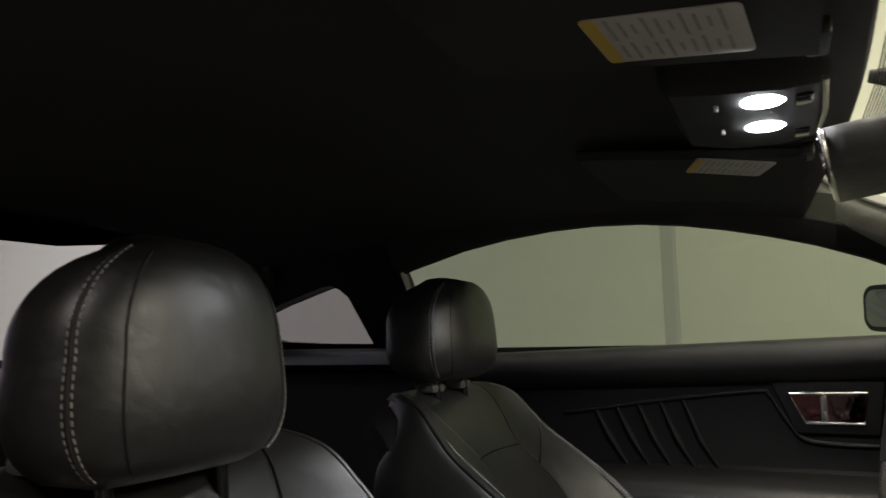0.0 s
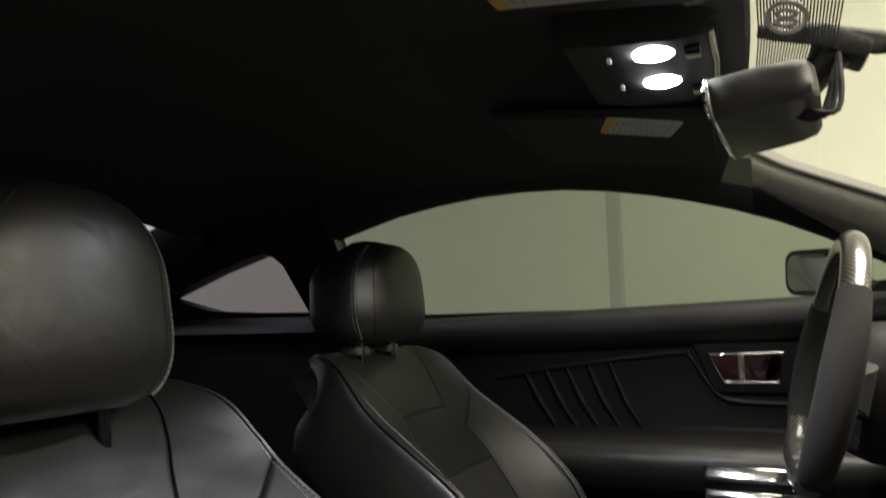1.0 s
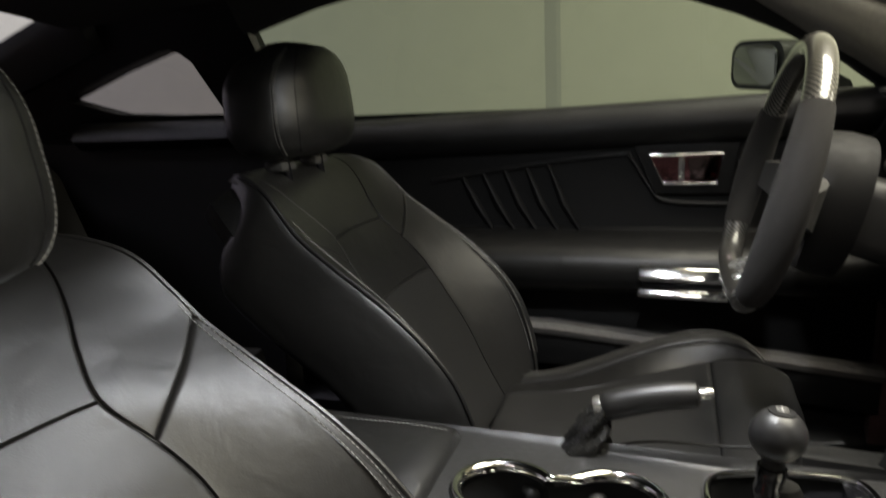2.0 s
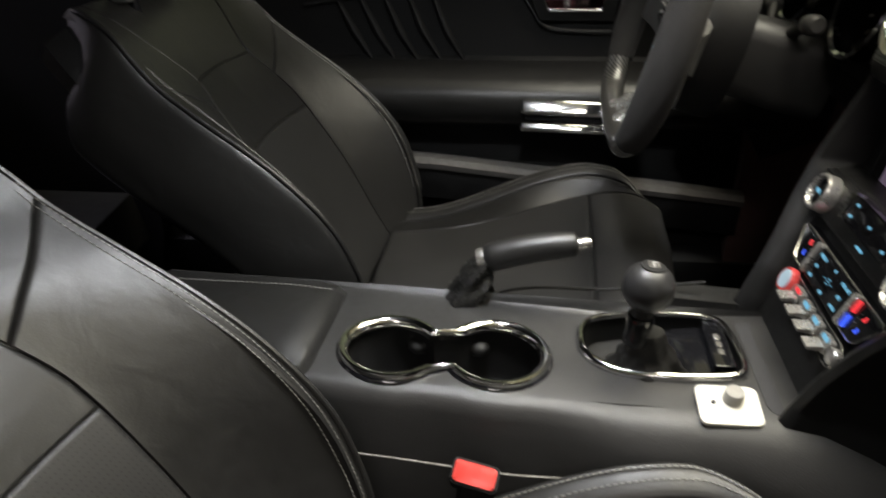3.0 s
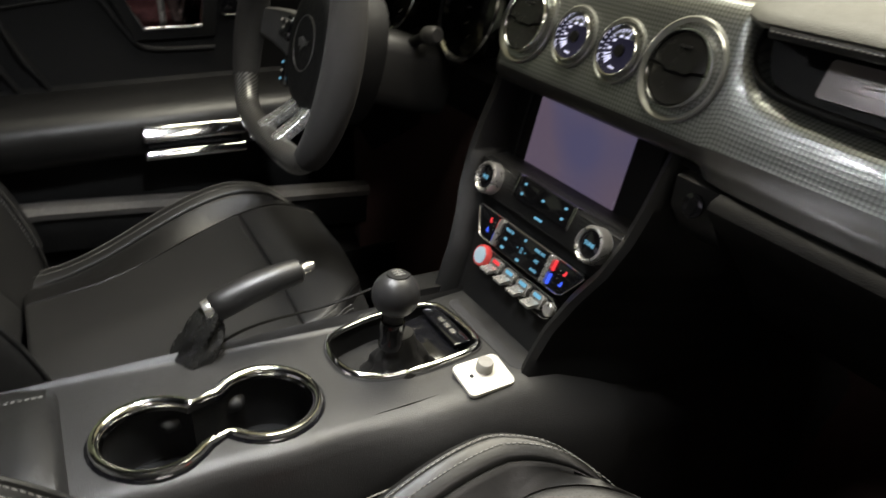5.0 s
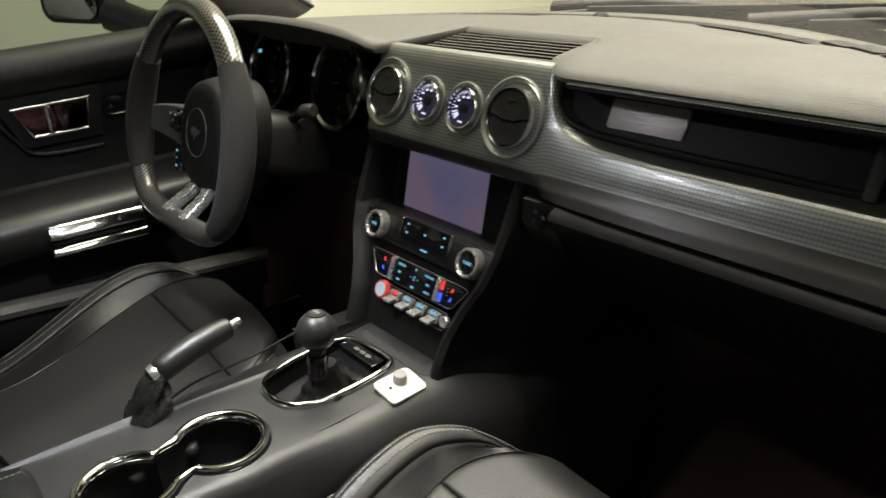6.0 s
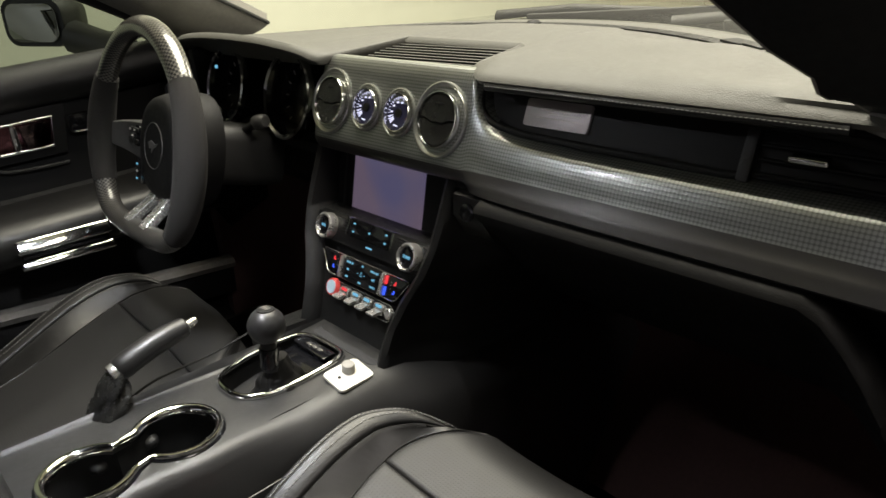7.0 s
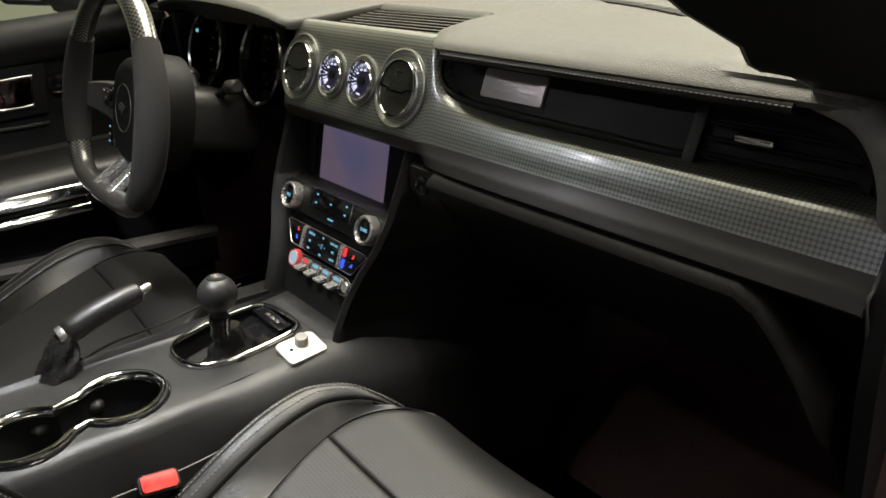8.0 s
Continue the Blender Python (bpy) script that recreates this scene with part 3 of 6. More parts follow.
flat_panel("toe_board", [(0.86, -0.68, 0.28), (0.86, 0.68, 0.28), (1.04, 0.68, 0.52), (1.04, -0.68, 0.52)], CARPET, "black carpeted sloping toe board", "toe board", 0.02)
for s, side in ((1, "left"), (-1, "right")):
    kick = [[(0.665, s * 0.70, 0.27), (0.665, s * 0.672, 0.28), (0.69, s * 0.684, 0.95), (0.69, s * 0.76, 0.97), (0.665, s * 0.78, 0.27)], [(1.10, s * 0.70, 0.27), (1.10, s * 0.68, 0.28), (1.10, s * 0.68, 0.95), (1.10, s * 0.80, 0.95), (1.10, s * 0.80, 0.27)]]
    tagged(part("kick_panel_" + side, loft(kick, True, True), CARPET), "black carpeted kick panel", "kick panel", kind="structure")
    sill = [[(x, s * 0.66, 0.27), (x, s * 0.67, 0.38), (x, s * 0.70, 0.40), (x, s * 0.77, 0.39), (x, s * 0.82, 0.34), (x, s * 0.80, 0.20), (x, s * 0.68, 0.20)] for x in (-0.5, 0.0, 0.4, 0.75)]
    tagged(part("door_sill_" + side, loft(sill, True, True), PLASTIC), "black plastic door sill", "door sill", kind="structure")


def base_x(y):
    return 1.09 - 0.95 * y * y


def windscreen():
    rows = []
    for i in range(15):
        a = i / 14
        row = []
        for j in range(25):
            b = -1 + 2 * j / 24
            y0, y1 = 0.66 * b, 0.53 * b
            p0 = Vector((base_x(y0) + 0.02, y0, 0.985))
            p1 = Vector((edge_x_front(y1) - 0.005, y1, roof_z(0.39, y1) - 0.006))
            p = p0.lerp(p1, a)
            p.z += 0.035 * math.sin(math.pi * a)
            row.append(p)
        rows.append(row)
    g = tagged(part("windscreen", loft(rows, False, False), GLASS_FRONT), "clear windscreen glass", "windscreen", kind="structure")
    g.visible_shadow = False


windscreen()


def bonnet():
    rows, lows = [], []
    for i in range(9):
        a = i / 8
        row = [(1.26 + 1.0 * a - 0.35 * (1 - a) * (b ** 2), 0.76 * b, 0.985 - 0.14 * a * a - 0.05 * b * b + 0.012 * math.cos(b * 9) * 0.3) for b in (-1 + 2 * j / 16 for j in range(17))]
        rows.append(row + [(x, y, z - 0.03) for x, y, z in row[::-1]])
    tagged(part("bonnet", loft(rows, True, True), PAINT), "dark grey car bonnet", "bonnet", kind="structure")
    cowl = [(base_x(0.66 * b) + 0.005, 0.68 * b, 0.972) for b in (-1 + 2 * j / 16 for j in range(17))]
    outer = [(x + 0.17, y, 0.955) for x, y, z in cowl]
    bm = loft([[p, q, (q[0], q[1], q[2] - 0.03), (p[0], p[1], p[2] - 0.03)] for p, q in zip(cowl, outer)], True, True)
    tagged(part("cowl", bm, PLASTIC), "black plastic cowl below the windscreen", "cowl", kind="structure")


bonnet()


def wiper(x, y, ang, length):
    w = thing("wiper", x, y, 0.985, "grey wiper arm and blade resting on the cowl", "wiper", "wipers")
    d = Vector((math.cos(radians(ang)), math.sin(radians(ang)), 0.0))
    p = Vector((x, y, 0.985))
    piece("arm", tube([p, p + d * length * 0.5 + Vector((0, 0, 0.012)), p + d * length + Vector((0, 0, 0.006))], [0.012, 0.009, 0.006], 8, flat=0.6), PLASTIC, w)
    q = p + d * length
    piece("blade", box(q.x, q.y, q.z + 0.002, 0.016, 0.5, 0.014, 0.003, m=pose(0, 0, 0, 0, 0, ang - 75)), RUBBER, w)


wiper(1.19, 0.30, -78, 0.35)
wiper(1.16, -0.12, -70, 0.33)


# ---- the driver's door ----
def drivers_door():
    d = thing("driver_door", 0.1, 0.76, 0.40, "closed black driver's door trim with chrome handle and grip", "car door")
    xs = [-0.44 + (0.68 + 0.44) * i / 24 for i in range(25)]

    def strip(name, profile, material, label="", shift=None):
        rings = []
        for x in xs:
            k = shift(x) if shift else 0.0
            rings.append([(x, y, z + k) for y, z in profile])
        return piece(name, loft(rings, True, True), material, d, label)

    strip("outer_panel", [(0.80, 0.98), (0.765, 0.98), (0.765, 0.30), (0.80, 0.28), (0.845, 0.42), (0.85, 0.70), (0.83, 0.90)], PAINT, "dark painted outer door skin")
    strip("window_sill", [(0.765, 0.984), (0.735, 0.988), (0.715, 0.984), (0.698, 0.972), (0.690, 0.953), (0.692, 0.935), (0.705, 0.918), (0.725, 0.908), (0.765, 0.905)], PLASTIC, "black padded upper door roll", lambda x: -0.010 + 0.032 * x)
    strip("insert_panel", [(0.765, 0.915), (0.733, 0.912), (0.738, 0.84), (0.735, 0.755), (0.72, 0.742), (0.765, 0.735)], PLASTIC_DARK, "matt black recessed door insert")
    strip("armrest", [(0.765, 0.750), (0.715, 0.748), (0.690, 0.742), (0.650, 0.735), (0.628, 0.727), (0.618, 0.712), (0.617, 0.690), (0.626, 0.665), (0.655, 0.648), (0.70, 0.640), (0.765, 0.638)], LEATHER, "black leather armrest")
    strip("lower_panel", [(0.765, 0.645), (0.715, 0.640), (0.705, 0.55), (0.700, 0.40), (0.71, 0.33), (0.765, 0.32)], PLASTIC_DARK, "black lower door panel")
    rings = []
    for i, x in enumerate(xs):
        k = -0.10 * max(x - 0.10, 0)
        rings.append([(x, y, z + k) for y, z in ((0.705, 0.50), (0.665, 0.50), (0.655, 0.575), (0.660, 0.588), (0.672, 0.590), (0.680, 0.575), (0.705, 0.52))])
    piece("map_pocket", loft(rings, True, True), PLASTIC, d, "black door pocket with grey lip")
    lipr = [[(x, y, z - 0.10 * max(x - 0.10, 0)) for y, z in ((0.668, 0.566), (0.646, 0.566), (0.640, 0.578), (0.646, 0.588), (0.668, 0.590))] for x in xs]
    piece("pocket_lip", loft(lipr, True, True), TRIM_GREY, d, "grey pocket lip")
    # slanting ribs pressed into the insert
    for k in range(5):
        x0 = -0.066 + 0.043 * k
        bm = tube([(x0, 0.732, 0.856 + 0.005 * k), (x0 + 0.03, 0.729, 0.80), (x0 + 0.060, 0.732, 0.748)], [0.004, 0.0075, 0.004], 8)
        piece("rib", bm, PLASTIC_DARK, d)
    # a raised seam round the insert
    line = curve_through([(-0.127, 0.727, 0.846), (0.05, 0.727, 0.872), (0.235, 0.727, 0.893), (0.260, 0.727, 0.886), (0.29, 0.727, 0.838), (0.322, 0.727, 0.806), (0.43, 0.727, 0.800)], 40)
    piece("insert_seam", tube(line, 0.0035, 8), PLASTIC, d)
    # handle: chrome bezel with a cup and a lever
    m = axes((0.357, 0.722, 0.865), (1, 0, 0), (0, -1, 0))
    skew = [(-0.064, 0.026), (0.062, 0.027), (0.052, -0.026), (-0.038, -0.026)]
    cup = slab([(x * 1.45, y * 1.75) for x, y in skew], 0.014, m @ pose(0, 0, 0.002), 0.004)
    h = piece("handle_bezel", cup, PLASTIC_DARK, d, "black bezel round the door handle")
    piece("handle_ring", tube([m @ Vector((x, y, 0.006)) for x, y in skew], 0.0034, 10, True), CHROME, h, "chrome ring round the handle recess")
    piece("handle_cup", slab(skew, 0.003, m @ pose(0, 0, 0.0060), 0.001), surface("dark red tinted chrome", (0.20, 0.09, 0.10), 0.12, metal=1.0), h, "dark reflective handle recess")
    piece("door_handle", slab([(0.002, 0.021), (0.050, 0.022), (0.042, -0.020), (0.008, -0.020)], 0.005, m @ pose(0, 0, 0.0125), 0.002), surface("dark chrome lever", (0.16, 0.12, 0.12), 0.12, metal=1.0), h, "dark chrome inner door handle")
    piece("lock_lever", slab(rounded(0.010, 0.046, 0.003), 0.006, m @ pose(-0.008, 0, 0.0125), 0.002), CHROME, h)
    piece("lock_switch", slab(rounded(0.055, 0.034, 0.008), 0.006, m @ pose(0.115, 0.006, 0.006), 0.002), GLOSS_BLACK, d, "gloss black lock switch panel")
    piece("switch_ring", tube([m @ Vector((0.115 + x, 0.006 + y, 0.0055)) for x, y in rounded(0.055, 0.034, 0.008)], 0.0014, 6, True), CHROME, d, "thin chrome ring")
    # chrome grip on the armrest
    for z, hgt, name in ((0.692, 0.026, "grip"), (0.657, 0.017, "grip_rail")):
        bm = box(0.36, 0.616, z, 0.165, 0.018, hgt, 0.005, 3, pose(0, 0, 0, -28, 1.5, 0))
        piece(name, bm, CHROME, d, "chrome door grip")
    piece("grip_slot", box(0.36, 0.621, 0.676, 0.150, 0.016, 0.012, 0.002, m=pose(0, 0, 0, 0, 1.5, 0)), GLOSS_BLACK, d)
    # window glass
    pts = [(-0.45, 0.965)] + [(x, z) for x, z in ARCH] + [(0.67, 0.985)]
    bm = bmesh.new()
    vs = [bm.verts.new((x, side_y(z) + 0.012, z)) for x, z in pts]
    bm.faces.new(vs)
    g = piece("window_glass", bm, GLASS_SIDE, d, "tinted side window glass", smooth=False)
    g.visible_shadow = False
    frame_rings = []
    for x in (0.28 + 0.40 * i / 16 for i in range(17)):
        z = arch_z(x)
        y = side_y(z)
        frame_rings.append([(x, y + 0.022, z - 0.001), (x, y - 0.004, z - 0.003), (x - 0.004, y - 0.030, z + 0.018), (x, y - 0.040, z + 0.040), (x + 0.01, y + 0.010, z + 0.050)])
    piece("window_frame", loft(frame_rings, True, True), PLASTIC_DARK, d, "black window frame")
    piece("window_seal", tube([(x, side_y(z) + 0.004, z + 0.002) for x, z in pts[1:]], 0.008, 6), RUBBER, d)


drivers_door()


def wing_mirror():
    w = thing("wing_mirror", 0.53, 0.90, 1.00, "dark wing mirror on the driver's door", "wing mirror")
    m = axes((0.490, 0.950, 1.045), (-0.55, 0.80, 0.05), (-0.80, -0.55, 0.0))
    rings = [[m @ Vector((x * k, y * k, h)) for x, y in rounded(0.150, 0.098, 0.030, 6)] for k, h in ((0.97, 0.0), (1.0, -0.01), (0.98, -0.05), (0.8, -0.09), (0.45, -0.11))]
    housing = piece("housing", loft(rings, True, True), PLASTIC, w, "black mirror housing")
    piece("glass", slab(rounded(0.122, 0.076, 0.022, 6), 0.003, m @ pose(0, 0, 0.004), 0.001), surface("dim mirror glass", (0.40, 0.41, 0.36), 0.05, metal=1.0, stains=0.03, rough_spread=0.02), housing, "dim mirror glass")
    piece("foot", tube([(0.60, 0.77, 0.985), (0.585, 0.82, 0.99), (0.55, 0.90, 1.01)], [0.035, 0.03, 0.035], 10), PLASTIC, w)


wing_mirror()


# ---- dashboard ----
dash = thing("dashboard", 0.8, 0.0, 0.62, "black dashboard with dimpled dark metal trim and soft top", "dashboard")


def smooth01(t):
    t = max(0.0, min(1.0, t))
    return t * t * (3 - 2 * t)


def along_y(profile, y0, y1, n, bend=None, uv=None):
    """A closed profile of (x, z) carried from y0 to y1."""
    rings = []
    for i in range(n + 1):
        y = y0 + (y1 - y0) * i / n
        rings.append([Vector((x, y, z)) + (Vector(bend(x, y, z)) if bend else Vector()) for x, z in profile])
    return loft(rings, True, True, uv=uv)


def end_round(y, y0, y1, r=0.03):
    """0 in the middle, 1 at an end: to draw a moulding in at its ends."""
    d = min(y - y0, y1 - y)
    return max(0.0, 1 - max(d, 0) / r) ** 2


def pad_side(x, y):
    """The passenger's pad stands a little proud of the rest, up to a crease before the windscreen."""
    return 0.0075 * smooth01((-0.150 - y) / 0.022) * (1 - smooth01((x - 0.885 - 0.06 * (y + 0.3)) / 0.045))


def pad_top():
    """The soft top: a raised passenger pad, the middle hump and the brow over the dials, up to the windscreen."""
    rings = []
    ys = [-0.665 + 1.33 * j / 140 for j in range(141)]
    for y in ys:
        xw = base_x(y) + 0.016
        brow = max(0.0, 1 - ((y - 0.375) / 0.235) ** 2) if 0.14 < y < 0.61 else 0.0
        brow = brow ** 0.5
        mid = max(0.0, min(1.0, (y + 0.142) / 0.012)) * max(0.0, min(1.0, (0.122 - y) / 0.016))
        slant = max(0.0, min(1.0, (y + 0.204) / 0.062)) * max(0.0, min(1.0, (0.135 - y) / 0.018))
        xf = 0.642 + 0.050 * slant ** 1.3 + 0.096 * mid - 0.022 * brow
        zf = 0.976 + 0.007 * mid + 0.026 * brow
        if y < -0.628:
            k = (-0.628 - y) / 0.037
            zf -= 0.03 * k * k
            xf += 0.02 * k * k
        hump = 0.012 * max(0.0, 1 - (y / 0.24) ** 2)
        row = [(xf + 0.016, zf - 0.003), (xf + 0.004, zf - 0.001), (xf, zf + 0.004), (xf + 0.003, zf + 0.0085), (xf + 0.010, zf + 0.0115)]
        for a in (0.06, 0.12, 0.2, 0.3, 0.4, 0.5, 0.58, 0.66, 0.72, 0.78, 0.84, 0.9, 1.0):
            x = xf + (xw - xf) * a
            z = 0.988 + hump * math.sin(math.pi * min(a * 1.3, 1)) + 0.014 * brow * (1 - a) + pad_side(x, y) * min(1.0, a / 0.12) - 0.006 * a
            if y < -0.628:
                z -= 0.02 * ((-0.628 - y) / 0.037) ** 2 * (1 - a)
            if mid > 0 and a < 0.3:
                z = min(z, 1.000)
            row.append((x, z))
        row += [(xw, 0.955), (xf + 0.06, 0.964), (xf + 0.03, zf - 0.005)]
        rings.append([Vector((x, y, z)) for x, z in row])
    return loft(rings, True, True)


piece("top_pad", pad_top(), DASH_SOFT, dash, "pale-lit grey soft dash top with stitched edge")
# stitched lip of the passenger pad
lip = [(0.640, y, 0.9790) for y in (-0.59 + 0.38 * i / 40 for i in range(41))]
piece("pad_lip", tube([(0.6458, y, z - 0.0048) for x, y, z in lip], 0.0052, 12), LEATHER, dash, "black stitched pad edge")
piece("stitching", stitches([(0.6402, y, z - 0.0036) for x, y, z in lip], 0.0032, 0.0016, 0.0006), THREAD, dash, "grey double stitching")

# recess with its dark panel, plate and side vent
piece("recess_panel", along_y([(0.690, 0.976), (0.664, 0.918), (0.70, 0.904), (0.76, 0.905), (0.76, 0.976)], -0.640, -0.180, 30), RECESS, dash, "dark recessed dash panel")

rim_line = curve_through([(0.684, -0.1775, 0.976), (0.667, -0.181, 0.955), (0.6615, -0.189, 0.938), (0.6595, -0.206, 0.928), (0.660, -0.240, 0.9225), (0.6615, -0.320, 0.9195), (0.662, -0.420, 0.918), (0.663, -0.492, 0.917), (0.672, -0.500, 0.925)], 60)
piece("recess_rim", tube(rim_line, 0.0042, 10), PLASTIC_DARK, dash, "dark rounded rim of the recess")
bowl = [[p + Vector((0.030 * k, -0.004 * k, 0.006 * k)) for p in rim_line[:34]] for k in (0.0, 0.25, 0.5, 0.75, 1.0)]
piece("recess_bowl", loft(bowl, False, False), RECESS, dash, "dark rounded end of the recess")
m_plate = axes((0.6735, -0.287, 0.9440), (0, -1, 0), (-0.91, 0, 0.42))
pl = piece("badge_plate", slab(rounded(0.088, 0.030, 0.003), 0.004, m_plate @ pose(0, 0.000, 0.0015), 0.0008), BRUSHED, dash, "brushed silver badge plate")
for k, (px, py, w, h) in enumerate(((0.006, 0.006, 0.058, 0.0022), (0.010, 0.001, 0.046, 0.0018), (0.004, -0.006, 0.064, 0.0014))):
    piece("plate_bar", slab(rounded(w, h, 0.001), 0.0008, m_plate @ pose(px, py * 0.8, 0.0019), 0.0002), PAPER, pl)


def band_profile(c):
    """The rolled trim; c = 1 where it climbs over the middle, 0 on the passenger's side."""
    low = [(0.690, 0.9165), (0.668, 0.9160), (0.6485, 0.9118), (0.6415, 0.9085), (0.6368, 0.9020), (0.6320, 0.8920), (0.6280, 0.8815), (0.6225, 0.8715), (0.6160, 0.8625), (0.6190, 0.8510), (0.70, 0.86)]
    high = [(0.680, 0.986), (0.670, 0.984), (0.661, 0.970), (0.652, 0.945), (0.643, 0.920), (0.634, 0.897), (0.628, 0.880), (0.627, 0.868), (0.634, 0.858), (0.66, 0.852), (0.72, 0.87)]
    return [(a * (1 - c) + d * c, b * (1 - c) + e * c) for (a, b), (d, e) in zip(low, high)]


CLIMB = [(-0.33, 0.0), (-0.28, 0.03), (-0.24, 0.08), (-0.215, 0.15), (-0.200, 0.25), (-0.190, 0.42), (-0.183, 0.65), (-0.178, 0.88), (-0.173, 1.0)]


def climb(y):
    """How far the trim has risen from the passenger's side to the middle."""
    if y <= CLIMB[0][0]:
        return 0.0
    for (y0, c0), (y1, c1) in zip(CLIMB, CLIMB[1:]):
        if y <= y1:
            return c0 + (c1 - c0) * (y - y0) / (y1 - y0)
    return 1.0


def trim_band(j0, j1):
    """The trim with a square grid laid over it: along the car's width, and up its own curve."""
    rings, n = [], 0
    y = -0.668
    while y < 0.172:
        c = climb(y)
        rows = band_profile(c)
        k = max(0.0, (y - 0.125) / 0.045)
        pts = curve_through([(x + 0.03 * min(k, 1.4) ** 2, y, z) for x, z in rows], 36)
        rings.append(pts)
        y += 0.0032
    bm = bmesh.new()
    layer = bm.loops.layers.uv.verify()
    grid, tall = [], []
    for pts in rings:
        grid.append([bm.verts.new(p) for p in pts])
        low = 28
        run = [0.0] * len(pts)
        for i in range(low - 1, -1, -1):
            run[i] = run[i + 1] + (pts[i] - pts[i + 1]).length
        for i in range(low + 1, len(pts)):
            run[i] = run[i - 1] - (pts[i] - pts[i - 1]).length
        tall.append(run)
    for i in range(len(grid) - 1):
        for j in range(j0, j1):
            q = bm.faces.new((grid[i][j], grid[i][j + 1], grid[i + 1][j + 1], grid[i + 1][j]))
            for lp, (a, b) in zip(q.loops, ((i, j), (i, j + 1), (i + 1, j + 1), (i + 1, j))):
                lp[layer].uv = (rings[a][b].y, tall[a][b])
    for row in (grid[0], grid[-1]):
        bm.faces.new(row[j0:j1 + 1])
    bmesh.ops.delete(bm, geom=[v for v in bm.verts if not v.link_faces], context="VERTS")
    return bm


band = piece("trim_band", trim_band(0, 22), BAND, dash, "dimpled dark metal dash trim")
piece("lower_roll", trim_band(22, 35), GLOSS_ROLL, dash, "smooth black roll under the dimpled trim")

FACE = Vector((-0.93, 0.0, 0.36)).normalized()


def on_face(y, z):
    """A point of the middle fascia."""
    return Vector((0.6445 + (z - 0.925) * 0.372, y, z))


def round_vent(y):
    m = axes(on_face(y, 0.9265), (0, -1, 0), FACE)
    v = piece("vent", spun([(0.0468, -0.004), (0.0468, 0.0024), (0.0450, 0.0034), (0.0432, 0.0026), (0.0395, -0.001), (0.0375, -0.004), (0.0375, -0.006)], m), COLLAR, dash, "round air vent in a satin dished collar")
    piece("chrome_ring", spun([(0.0352, -0.004), (0.0346, 0.0060), (0.0339, 0.0078), (0.0328, 0.0076), (0.0318, 0.0045), (0.0316, -0.004)], m, 56), CHROME, v, "chrome ring")
    piece("bowl", spun([(0.0316, 0.004), (0.030, -0.002), (0.0, -0.004)], m), PLASTIC_DARK, v)
    arc = [(0.0305 * math.cos(radians(q)), 0.0305 * math.sin(radians(q))) for q in range(0, 181, 9)]
    wave = [(-0.0160, 0.000), (-0.0125, -0.0042), (-0.0050, -0.0048), (0.0, -0.0020), (0.0050, -0.0048), (0.0125, -0.0042), (0.0160, 0.000)]
    piece("flap", slab(arc + wave, 0.003, m @ pose(0, 0.0006, 0.0062), 0.0012), VENT_BLACK, v, "upper vent flap")
    low = [(0.0305 * math.cos(radians(q)), 0.0305 * math.sin(radians(q))) for q in range(180, 361, 9)]
    piece("flap", slab(low + [(x, h - 0.0014) for x, h in wave[::-1]], 0.003, m @ pose(0, -0.0006, 0.0048), 0.0012), VENT_BLACK, v, "lower vent flap")
    piece("flap_tab", slab(rounded(0.014, 0.0022, 0.001), 0.001, m @ pose(0, 0.019, 0.0072), 0.0003), PLASTIC_DARK, v)


for y in (0.1045, -0.1285):
    round_vent(y)

GAUGE_FACE = glow("violet backlit dial", (0.22, 0.20, 0.42), 0.05, (0.02, 0.02, 0.03))


